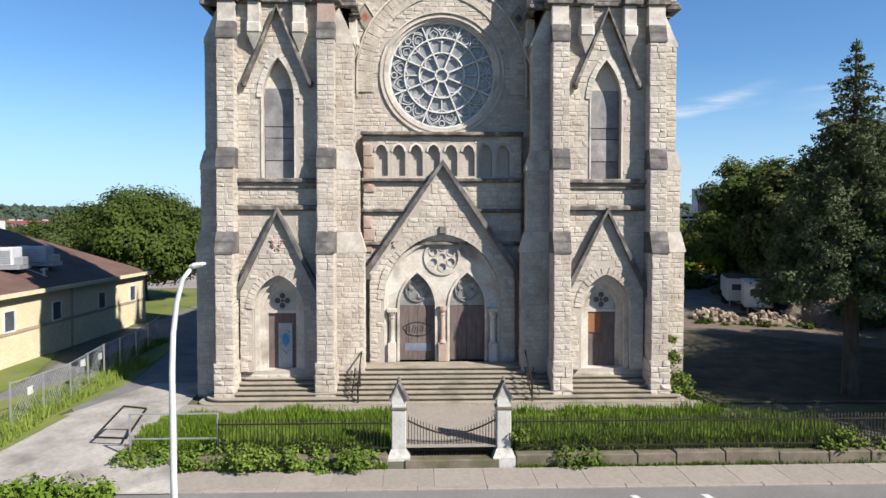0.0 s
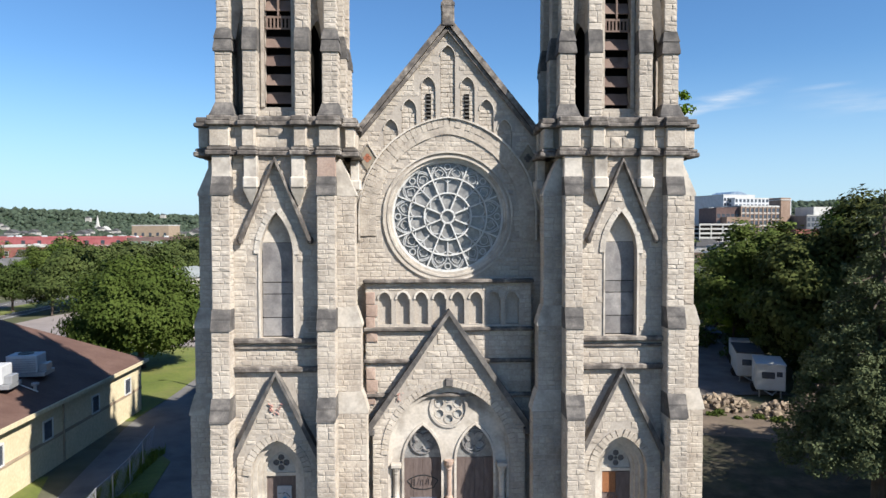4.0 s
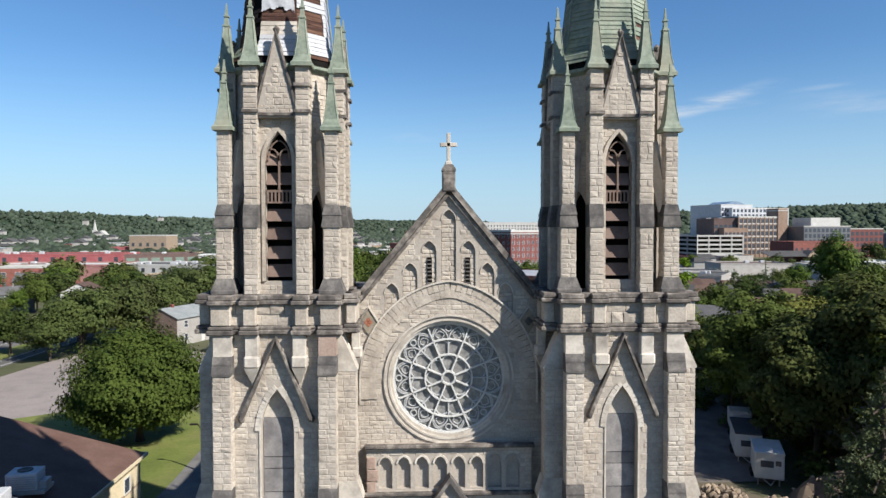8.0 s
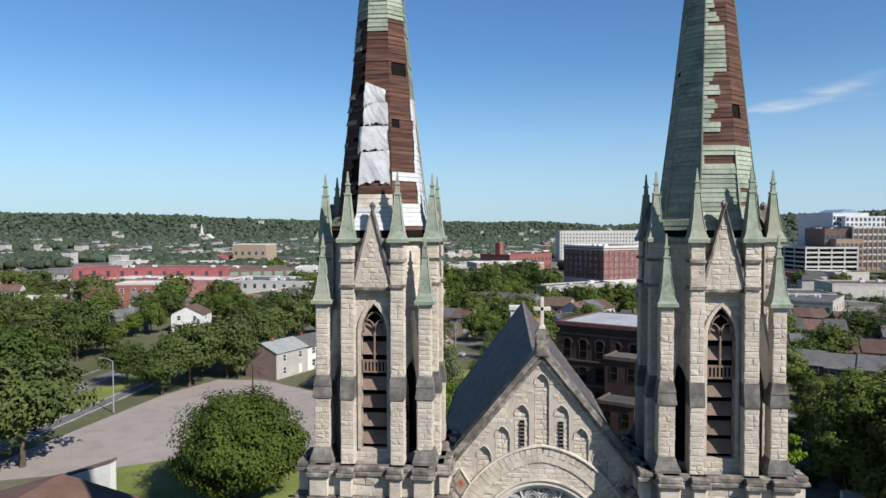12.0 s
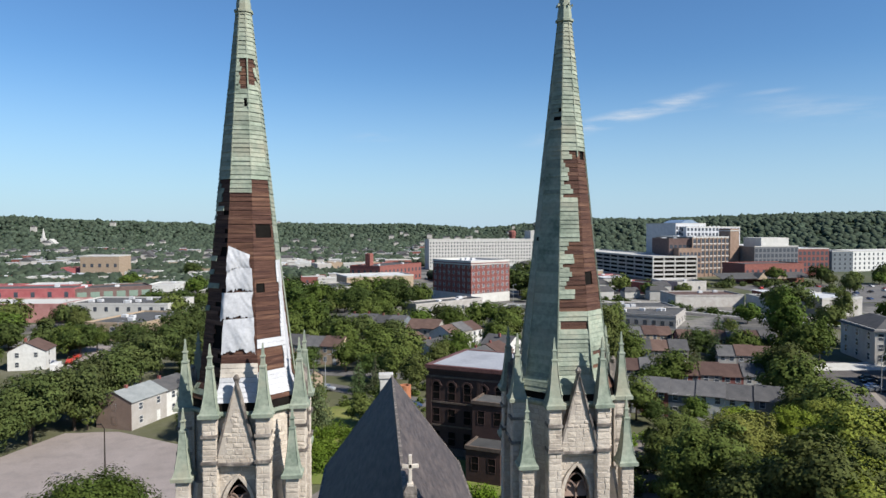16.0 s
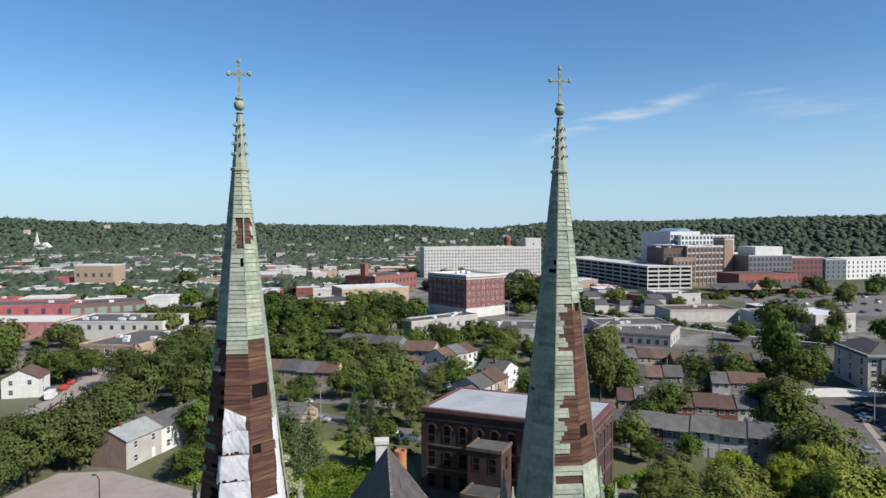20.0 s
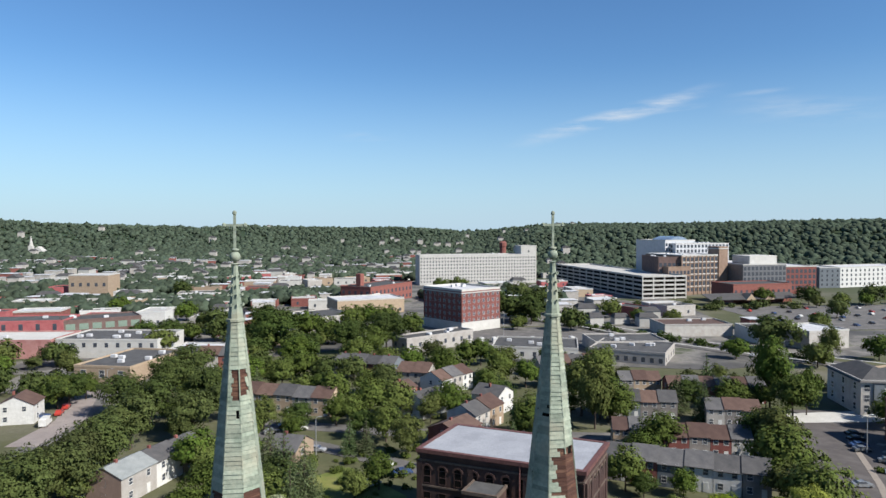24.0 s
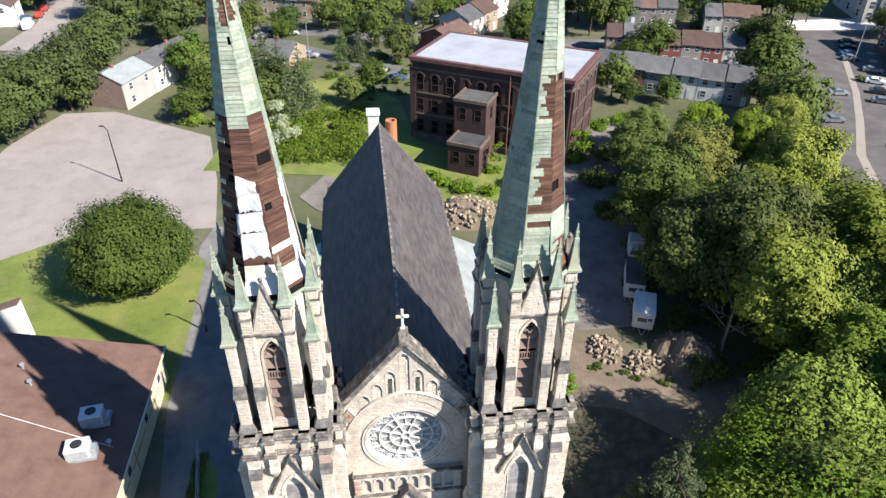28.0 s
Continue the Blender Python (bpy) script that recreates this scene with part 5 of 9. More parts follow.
kn = Builder().bevel_box(-0.2, 0.2, -1.0, -0.6, 7.95, 8.35, 0.05)
part("keystone", kn, M_SOOT, pgo, "sooty carved keystone")
for half, inner, y0, y1, top in ((3.02, 2.86, -0.6, -0.35, 7.93),):
    o = Builder().holed(arch(0, 1.3, half, 4.5, top, 16), [arch(0, 1.31, inner, 4.5, top - 0.3, 16)], y0, y1)
    part("arch_order", o, M_TRIM, pgo, "smooth moulded arch ring")
door_l, door_r = arch(-1.3, 1.31, 0.98, 4.15, 6.0, 12), arch(1.3, 1.31, 0.98, 4.15, 6.0, 12)
ty = Builder().holed(arch(0, 1.3, 2.98, 4.6, 7.93, 16), [door_l, door_r, circle(0, 6.75, 0.92, 24)], -0.5, -0.05)
deep = []
tym = part("tympanum", ty, M_TRIM, church, "smooth cream tympanum with a rosette")
for sx, q in ((-1, door_l), (1, door_r)):
    fr = Builder()
    fr.sweep(q, -0.58, -0.4, 0.12)
    part("door_surround", fr, M_TRIM, tym)
    d = part("main_door", Builder().box(sx * 1.3 - 0.97, sx * 1.3 + 0.97, -0.16, -0.1, 1.3, 4.2), M_DOORBROWN, church, "boarded main door with graffiti")
    for i in range(4):
        x = sx * 1.3 - 0.96 + i * 0.48
        part("door_board", Builder().bevel_box(x + 0.006, x + 0.474, -0.21, -0.16, 1.32, 4.18, 0.008), M_DOORBROWN, d)
    if sx < 0:
        g = Builder()
        g.sweep([(-1.3 + 0.72 * math.cos(a) * (1 + 0.1 * math.sin(5 * a)), 2.95 + 0.36 * math.sin(a)) for a in np.linspace(0, math.tau, 28)], -0.23, -0.21, 0.05)
        rng = random.Random(4)
        for i in range(8):
            x = -1.85 + i * 0.14
            part("graffiti_stroke", Builder().bar((x, -0.22, 2.75 + rng.uniform(0, 0.1)), (x + rng.uniform(0, 0.12), -0.22, 3.1 + rng.uniform(0, 0.1)), 0.045, 0.012), M_BLACK, d)
        part("graffiti_ring", g, M_BLACK, d)
        part("poster", Builder().bevel_box(-1.95, -0.6, -0.222, -0.21, 1.8, 2.2, 0.004), M_FADEDBLUE, d, "faded bluish paint smear")
    d.location.y = 0.06
    wv = part("door_fanlight", Builder().holed(arch(sx * 1.3, 4.2, 0.97, 4.25, 6.0, 12), [], -0.18, -0.14), M_ROSEGLASS, church, "dusty traceried glazing above a main door")
    b = Builder()
    b.sweep(circle(sx * 1.3, 5.02, 0.6, 20) + [(sx * 1.3 + 0.6, 5.02)], -0.28, -0.18, 0.06)
    quatrefoil(b, sx * 1.3, 5.02, 0.62, -0.27, -0.18, 0.05)
    b.sweep(arch(sx * 1.3, 4.2, 0.92, 4.25, 5.9, 12), -0.28, -0.18, 0.06)
    part("fanlight_tracery", b, M_BOARD, wv)
    wv.location.y = 0.06
ros = part("rosette", Builder().holed(circle(0, 6.75, 0.94, 24), [], -0.38, -0.3), M_BOARDPALE, church, "round pale rosette with six lobes")
b = Builder()
b.sweep(circle(0, 6.75, 0.9, 32) + [(0.9, 6.75)], -0.57, -0.38, 0.13)
part("rosette_ring", b, M_TRIM, ros)
plate = [circle(0.53 * math.cos(math.tau * (i + 0.5) / 6), 6.75 + 0.53 * math.sin(math.tau * (i + 0.5) / 6), 0.22, 14) for i in range(6)]
part("pierced_plate", Builder().holed(circle(0, 6.75, 0.86, 28), [*plate, circle(0, 6.75, 0.17, 12)], -0.46, -0.385), M_TRIM, ros)
for q in plate:
    part("lobe_rim", Builder().sweep(q + [q[0]], -0.49, -0.44, 0.05), M_TRIM, ros)
colm = Builder()
colm.bevel_box(-0.24, 0.24, -0.75, -0.45, 1.3, 2.3, 0.04)
colm.lathe(0, -0.62, [(2.3, 0.2), (2.4, 0.17), (2.45, 0.12), (3.7, 0.11), (3.75, 0.15), (3.85, 0.13), (4.0, 0.22), (4.2, 0.24)], 12)
deep.append(part("central_column", colm, M_REDSTONE, church, "red stone column between the doors"))
for o in (*deep, tym, ros):
    o.location.y = 0.06
for sx in (-1, 1):
    b = Builder()
    b.bevel_box(sx * 2.62 - 0.22, sx * 2.62 + 0.22, -0.85, -0.5, 1.3, 2.3, 0.03)
    b.lathe(sx * 2.62, -0.68, [(2.3, 0.2), (2.4, 0.14), (3.55, 0.13), (3.6, 0.17), (3.7, 0.15), (3.9, 0.24)], 10)
    b.bevel_box(sx * 2.62 - 0.26, sx * 2.62 + 0.26, -0.92, -0.5, 3.9, 4.1, 0.03)
    part("jamb_column", b, M_TRIM, church, "slender jamb column").location.y = 0.05
    b = Builder().holed(arch(sx * 4.5, 1.9, 0.2, 4.4, 4.8, 6), [], -0.02, 0.02)
    part("slit_opening", b, M_VOID, church)
    w = Builder().box(min(sx * 4.05, sx * 5.5), max(sx * 4.05, sx * 5.5), 0.02, 0.6, 0.0, 12.2)
    ww = part("link_wall", w, M_MORTAR, church)
    st = Builder()
    stone_face(st, front(0.02), stone_rects(min(sx * 4.1, sx * 5.4), max(sx * 4.1, sx * 5.4), 0.6, 12.2, 0.28, (0.3, 0.55), holes=[arch(sx * 4.5, 1.8, 0.25, 4.4, 4.9, 6)]))
    part("link_stonework", st, M_STONE, ww)

# nave
RZ, EZ, NW, NY0, NY1 = 24.0, 14.6, 7.0, 0.85, 38.7
nv = Builder()
nv.box(-NW + 0.3, NW - 0.3, 1.0, 41.5, -0.2, EZ)
part("nave_wall", nv, M_MORTAR, church, "long stone nave")
apse = [(-NW, NY1), (-NW * 0.95, NY1 + 2.2), (-2.6, NY1 + 5.5), (2.6, NY1 + 5.5), (NW * 0.95, NY1 + 2.2), (NW, NY1)]
rows = 34
for sx, lab in ((-1, "dark slate roof slope"), (1, "worn purple-brown slate roof slope")):
    core = Builder().add([(0, NY0, RZ - 0.08), (0, NY1, RZ - 0.08), (sx * NW, NY1, EZ - 0.08), (sx * NW, NY0, EZ - 0.08)], [(0, 1, 2, 3)])
    core.add([(0, NY0, RZ - 0.3), (0, NY1, RZ - 0.3), (sx * NW, NY1, EZ - 0.3), (sx * NW, NY0, EZ - 0.3)], [(0, 1, 2, 3)])
    rf = part("roof_slope", core, M_SLATE, church, lab)
    sl = Builder()
    rng = random.Random(2 + sx)
    n = Vector((sx * (RZ - EZ), 0, NW)).normalized()
    for r in range(rows):
        f0, f1 = r / rows, (r + 1.15) / rows
        y = NY0
        while y < NY1:
            w = rng.uniform(0.55, 0.95)
            y1 = min(NY1, y + w)
            p = [Vector((sx * NW * f, yy, RZ + (EZ - RZ) * f)) + n * o for f, yy, o in ((f0, y, 0.0), (f0, y1, 0.0), (f1, y1, 0.03 + rng.uniform(0, 0.012)), (f1, y, 0.03 + rng.uniform(0, 0.012)))]
            sl.add([tuple(q) for q in p] + [tuple(q - n * 0.05) for q in p], [(0, 1, 2, 3), (2, 6, 7, 3), (1, 5, 6, 2), (0, 3, 7, 4)])
            y = y1
    tagged(part("slate", sl, M_SLATE, rf), kind="stuff")
ap = Builder()
pts = [(0, NY1, RZ)] + [(x, y, EZ) for x, y in apse]
ap.add(pts, [(0, i, i + 1) for i in range(1, len(apse))])
ap.loft([[(x * 0.96, y - 0.2, -0.2) for x, y in apse], [(x * 0.96, y - 0.2, EZ) for x, y in apse]])
part("apse", ap, M_SLATE, church, "hipped roof end over the apse")
rd = Builder()
rd.bar((0, NY0, RZ + 0.02), (0, NY1, RZ + 0.02), 0.22)
for sx in (-1, 1):
    rd.bar((sx * NW, NY0 + 2, EZ), (sx * NW, NY1, EZ), 0.25)
    rd.bar((0, NY1, RZ), (sx * NW, NY1, EZ), 0.12)
part("ridge_capping", rd, M_COPING, church)
for sx in (-1, 1):
    b = Builder()
    b.loft([[(sx * (NW - 0.2), y, 10.6), (sx * 11.6, y, 8.2), (sx * 11.6, y, -0.2), (sx * (NW - 0.2), y, -0.2)] for y in (4.2, 36.0)])
    part("aisle", b, M_LEADGREY, church, "grey-roofed side aisle")
ch = Builder()
ch.bevel_box(-1.3, 0.1, 44.6, 45.8, 0, 22.8, 0.05)
ch.bevel_box(-1.45, 0.25, 44.45, 45.95, 22.4, 22.9, 0.05)
slab("chimney", ch, M_CONCRETE, "pale square boiler chimney behind the apse", "chimney")
ch = Builder()
ch.lathe(1.6, 45.2, [(0, 0.75), (20.9, 0.7), (21.5, 0.72), (21.5, 0.5), (20.0, 0.5)], 14)
slab("flue_pipe", ch, M_TERRACOTTA, "round red clay flue behind the apse roof", "chimney")

# ---- ground ----


def land(x, y):
    """Height of the ground: the street lies below the church, wooded hills rise far behind."""
    if y < -10.9:
        return -0.72
    if y < -5:
        return -0.36 * (-5 - y) / 5.9
    d = math.hypot(x, y)
    if d < 650:
        return -0.02
    az = math.atan2(x, max(y, 1.0))
    f = min(1.0, max(0.0, (d - 700) / 850))
    near = f * f * (3 - 2 * f) * float(np.interp(az, (0.17, 0.25, 0.30, 0.40, 0.51, 0.60, 0.80), (0, 42, 50, 48, 54, 58, 60)))
    f = min(1.0, max(0.0, (d - 1450) / 1400))
    far = f * f * (3 - 2 * f) * float(np.interp(az, (-0.60, -0.47, -0.41, -0.34, -0.27, -0.23, -0.19, -0.10, -0.03, 0.04, 0.09, 0.144, 0.19, 0.25, 0.30), (74, 71, 59, 53, 49, 42, 53, 46, 41, 44, 36, 24, 33, 52, 58)))
    return max(near, far)


gr = Builder()
xs = sorted({-4400, -3600, -2900, -2300, -1800, -1400, -1000, -700, *range(-500, 501, 50), -40, -20, -12, 12, 20, 40, 700, 1000, 1400, 1800, 2300, 2900, 3600, 4400})
ys = sorted({-4400, -1500, -400, -100, -40, -16, -10.91, -10.9, -9.5, -8, -6.5, -5, 0, 20, 60, 120, 200, 300, 450, *range(600, 3300, 90), 3700, 4400})
gr.v = [(x, y, land(x, y)) for y in ys for x in xs]
nx = len(xs)
gr.f = [(j * nx + i, j * nx + i + 1, (j + 1) * nx + i + 1, (j + 1) * nx + i) for j in range(len(ys) - 1) for i in range(nx - 1)]
slab("ground", gr, M_LAND, "grassy town ground rising to distant hills", "ground", "structure")


layer = itertools.count()


def patch(name, poly, z, mat, label, category, kind="structure", thick=0.05):
    """A flat sheet of that outline, each a hair above the last."""
    b = Builder()
    z += 0.003 * next(layer)
    n = len(poly)
    b.add([(x, y, z) for x, y in poly] + [(x, y, z - thick) for x, y in poly], [tuple(range(n))] + [(i, (i + 1) % n, (i + 1) % n + n, i + n) for i in range(n)])
    return slab(name, b, mat, label, category, kind)


def strip(name, pts, w, z, mat, label, category, kind="structure"):
    """A road of even width along points."""
    left, right = [], []
    for i, p in enumerate(pts):
        a, c = pts[max(0, i - 1)], pts[min(len(pts) - 1, i + 1)]
        t = Vector((c[0] - a[0], c[1] - a[1])).normalized()
        left.append((p[0] - t.y * w / 2, p[1] + t.x * w / 2))
        right.append((p[0] + t.y * w / 2, p[1] - t.x * w / 2))
    return patch(name, left + right[::-1], z, mat, label, category, kind)


patch("near_pavement", [(-200, -30), (200, -30), (200, -17.6), (-200, -17.6)], -0.65, M_ASPHALT, "worn asphalt on the near side of the street", "road")
patch("road", [(-200, -17.6), (200, -17.6), (200, -12.95), (-200, -12.95)], -0.66, M_STREET, "pale worn asphalt street in front of the church", "road")
patch("lane", [(-16.6, -5), (-12.2, -5), (-12.6, 3), (-14.2, 50), (-25.2, 58), (-26.5, 52), (-24.6, 20), (-22.6, 6), (-21.5, 2), (-17.0, -4.5)], 0.0, M_LANE, "patched asphalt lane beside the church", "lane")


def ramp(name, rows, mat, label, category):
    """A sheet that follows the slope to the street; rows: (y, left, right, z)."""
    b = Builder()
    lift = 0.004 * next(layer)
    n = 8
    b.v = [(x0 + (x1 - x0) * i / n, y, z + lift) for y, x0, x1, z in rows for i in range(n + 1)]
    b.f = [(r * (n + 1) + i, r * (n + 1) + i + 1, (r + 1) * (n + 1) + i + 1, (r + 1) * (n + 1) + i) for r in range(len(rows) - 1) for i in range(n)]
    return slab(name, b, mat, label, category, "structure")


ramp("driveway", [(-13.0, -18.9, -9.4, -0.62), (-10.85, -18.4, -10.2, -0.32), (-8.0, -17.8, -11.0, -0.15), (-6.0, -17.2, -11.5, -0.03), (-4.2, -16.4, -12.0, 0.03), (0.6, -15.2, -12.4, 0.03)], M_DRIVE, "pale broken concrete driveway", "driveway")
ramp("side_lane", [(-13.0, -23.2, -18.9, -0.63), (-10.85, -22.8, -18.8, -0.33), (-8.0, -22.3, -18.6, -0.16), (-5.0, -21.8, -18.4, 0.02), (0.0, -22.2, -18.7, 0.02), (6.0, -23.0, -19.2, 0.02)], M_LANE, "patched grey asphalt lane beside the fence", "lane")
ramp("verge", [(-13.0, -25.4, -23.2, -0.64), (-10.85, -25.4, -22.8, -0.33), (-8.0, -25.4, -22.3, -0.16), (-5.0, -25.4, -22.0, 0.02), (0.0, -25.4, -22.2, 0.02), (4.5, -25.4, -23.2, 0.02), (9.5, -25.4, -24.9, 0.02)], M_GRASS, "bright grass strip beside the building", "lawn")
ramp("weedy_bank", [(-13.0, -18.9, -17.6, -0.63), (-10.85, -18.8, -17.3, -0.32), (-8.0, -18.6, -16.9, -0.14), (-5.5, -18.4, -16.6, 0.0)], M_GRASS, "weedy bank under the wire fence", "lawn")
patch("parking_lot", [(-25, 57), (-27, 72), (-31, 90), (-52, 104), (-62, 104), (-67, 90), (-70, 60), (-71, 44), (-56, 50), (-45, 57.5)], 0.03, M_LOT, "empty bleached asphalt parking lot", "parking lot")
patch("lawn", [(-24.8, 22), (-24.6, 30), (-25, 48), (-31, 56), (-45, 57.5), (-56, 56), (-62, 40), (-60, 22)], 0.015, M_GRASS, "mown lawn round a single tree", "lawn")
patch("weedy_verge", [(-21.2, -4), (-19.8, 4), (-20.6, 15), (-18.2, 12), (-16.6, 1), (-17.3, -6.5), (-18.7, -8.5)], 0.02, M_GRASS, "weedy strip along a wire fence", "lawn")
patch("boulevard", [(-73.2, 40), (-76.8, 40), (-76.5, 120), (-70, 220), (-66, 220), (-72.5, 120)], 0.02, M_ASPHALT, "one-way carriageway with a white edge line", "road")
patch("boulevard_median", [(-85.5, 40), (-76.8, 40), (-76.5, 118), (-82, 118)], 0.03, M_GRASS, "grass median", "lawn")
patch("boulevard_far", [(-93.5, 40), (-86, 40), (-80, 130), (-84, 230), (-91, 230), (-88, 130)], 0.02, M_ASPHALT, "far carriageway of the boulevard", "road")
for x0 in (-73.6, -76.3, -86.4, -93.0):
    patch("lane_line", [(x0, 42), (x0 + 0.16, 42), (x0 + 0.3, 118), (x0 + 0.14, 118)], 0.035, M_WHITE, "painted white edge line", "road marking", thick=0.008)
strip("side_street", [(-88, 146), (-86, 170), (-95, 206), (-92, 250)], 8, 0.02, M_LOT, "pale residential street with parked cars", "road")
strip("back_street", [(-36, 152), (-14, 138), (10, 119), (40, 104)], 6, 0.02, M_ASPHALT, "narrow back street", "road")
strip("terrace_street", [(-30, 160), (4, 148), (60, 137), (110, 134)], 7, 0.02, M_ASPHALT, "street between rows of houses", "road")
strip("cross_street", [(-110, 300), (0, 282), (70, 290), (160, 275)], 9, 0.02, M_ASPHALT, "cross street by the brick block", "road")
patch("yard", [(12.4, -4.5), (12.4, 6), (18, 30), (27, 30), (30, 20), (40, 18), (46, 4), (40, -5)], 0.02, M_DIRT, "bare shaded earth yard", "yard")
# dark sheet over the front yard, painting the shade of the trees
patch("leaf_litter", [(12.5, -4.4), (12.9, 8), (16, 17), (24, 15), (30, 9), (39, 5), (40, -4.9)], 0.035, M_SHADEGROUND, "weedy ground under the trees, darkened to paint their shade", "ground")
patch("gravel_drive", [(20, 28), (33, 28), (38, 50), (45, 82), (50, 88), (38, 90), (30, 70), (22, 50)], 0.03, M_GRAVEL, "rutted gravel drive", "driveway")
patch("overgrown_yard", [(-30, 76), (-9, 72), (-4, 62), (6, 58), (26, 62), (32, 69), (8, 84), (6, 104), (-6, 122), (-24, 110)], 0.012, M_GRASS, "overgrown grassy yard behind the church", "lawn")
patch("concrete_pad", [(-13, 65), (-10, 60.5), (-6.5, 59), (-5, 64), (-6, 70), (-9, 72)], 0.03, M_GRAVEL, "broken concrete slab", "slab")
patch("car_park", [(146, 152), (124, 156), (117, 140), (96, 110), (84, 74), (72, 52), (62, 42), (72, 26), (100, 48), (124, 86), (122, 112), (140, 138)], 0.03, M_CARPARK, "asphalt car park with white bays", "car park")
patch("side_walk", [(122, 130), (123.2, 129.4), (107, 98), (98, 83), (89, 69), (84, 57), (80, 48), (78.8, 48.6), (82.6, 57.6), (87.6, 69.8), (96.8, 84), (105.8, 98.8)], 0.05, M_PAVE, "pale curving concrete walk in the car park", "walk")
patch("planting_bed", [(92, 66), (100, 76), (103, 74), (94, 63)], 0.05, M_GRASS, "green planting bed in the car park", "bed")
patch("light_bay", [(84, 50), (92, 60), (104, 52), (92, 40)], 0.05, M_CONCRETE, "pale concrete bays", "car park")
patch("terrace", [(116, 143), (152, 140), (154, 152), (120, 152)], 0.05, M_CONCRETE, "pale paved forecourt", "pavement")
patch("mall_car_park", [(225, 300), (420, 300), (420, 402), (232, 408)], 0.02, M_ASPHALT, "large mall car park", "car park")
patch("town_paving", [(-520, 640), (-330, 330), (-60, 250), (36, 300), (60, 335), (200, 330), (225, 460), (180, 600), (40, 700)], 0.0, M_TOWNGROUND, "streets and paved yards of the lower town", "paving")
patch("depot_paving", [(44, 262), (60, 235), (130, 212), (225, 235), (330, 290), (225, 300), (150, 330), (60, 330)], 0.005, M_TOWNGROUND, "paved yards round the depots", "paving")
patch("left_paving", [(-260, 250), (-130, 235), (-128, 205), (-70, 205), (-50, 260), (-60, 300), (-250, 330)], 0.007, M_TOWNGROUND, "paved yards round the warehouses", "paving")
patch("van_yard", [(40, 272), (112, 268), (116, 315), (44, 322)], 0.025, M_ASPHALT, "yard with white vans", "car park")
strip("busway", [(100, 362), (118, 326), (146, 266), (165, 239), (196, 204)], 12, 0.03, M_ASPHALT, "busway cutting with pale concrete edges", "road")
for o in (-7.5, 7.5):
    strip("busway_wall", [(100 + o, 362), (118 + o, 327), (146 + o * 0.9, 267 + o * 0.4), (165 + o * 0.8, 240 + o * 0.5), (196 + o * 0.5, 204 + o * 0.8)], 1.4, 1.2, M_CONCRETE, "pale concrete busway wall", "wall")

# ---- forecourt ----
steps = thing("entrance_steps", "worn wide stone steps up to the church doors", "steps")
for k in range(8):
    z = 0.163 * (k + 1)
    y = -4.6 + 0.36 * k
    e = 11.5 - 0.25 * k
    b = Builder()
    n = 6
    pts = [(-e + 0.9 * (1 - math.sin(a)), y + 0.9 * (1 - math.cos(a))) for a in np.linspace(math.pi / 2, 0, n)]
    pts += [(e - 0.2, y), (e, y + 0.2), (e, -1.0), (-e, -1.0)]
    m = len(pts)
    b.add([(x, q, z) for x, q in pts] + [(x, q, z - 0.05) for x, q in pts] + [(x, q + 0.09, z - 0.05) for x, q in pts],
          [tuple(range(m))] + [(j * m + i, j * m + (i + 1) % m, (j + 1) * m + (i + 1) % m, (j + 1) * m + i) for j in (0, 1) for i in range(m)])
    st = part("step", b, M_STEP, steps)
    # riser colour carries dirt and painted shade from the tread above
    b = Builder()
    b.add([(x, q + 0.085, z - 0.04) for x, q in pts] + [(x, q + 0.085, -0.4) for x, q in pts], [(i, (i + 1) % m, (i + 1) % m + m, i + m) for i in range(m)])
    part("riser", b, M_STEPDK, st, "dirty riser, darkened for the shade under the nosing")
ld = Builder().bevel_box(-4.4, 4.4, -1.95, 0.3, 0.9, 1.31, 0.02)
part("landing", ld, M_STEP, steps, "top landing with weeds")
for sx in (-1, 1):
    r = thing("handrail", "rusty zigzag iron handrail on the church steps", "handrail", "handrails of the steps")
    x = sx * 4.05
    for dx in (0.0, 0.32):
        b = Builder()
        zz = [(-4.4 + i * 0.2, 0.2 + 0.09 * i + (0.05 if i % 2 else -0.05)) for i in range(11)]
        for (ya, za), (yb, zb) in zip(zz, zz[1:]):
            b.bar((x + dx * sx, ya, za + 0.3), (x + dx * sx + (0.06 if dx else -0.06), yb, zb + 0.3), 0.04)
        part("zigzag_bar", b, M_IRON, r)
    b = Builder()
    b.bar((x, -4.4, 1.1), (x, -2.2, 2.2), 0.06)
    part("rail", b, M_IRON, r)
    for y, z0, z1 in ((-4.4, 0.15, 1.1), (-3.3, 0.6, 1.65), (-2.2, 1.1, 2.2)):
        part("post", Builder().box(x - 0.035, x + 0.035, y - 0.035, y + 0.035, z0, z1), M_IRON, r)
patch("forecourt", [(-12.0, -5.9), (12.0, -5.9), (12.0, -4.3), (-12.0, -4.3)], 0.01, M_PAVE, "pale worn strip at the foot of the steps", "path")
patch("forecourt_path", [(-1.7, -10.7), (1.7, -10.7), (2.4, -4.7), (-2.4, -4.7)], 0.02, M_PAVE, "cracked concrete path from gate to steps", "path")
pv = thing("pavement", "pale concrete pavement slabs along the street", "pavement", kind="structure")
me = Builder().bevel_box(0.004, 1.796, -12.675, -10.97, -0.75, -0.60, 0.006).mesh("slab")
for i in range(24):
    part("slab", me, M_PAVE, pv).location.x = -20.5 + i * 1.8
kb = thing("kerb", "worn stone kerb", "kerb", kind="structure")
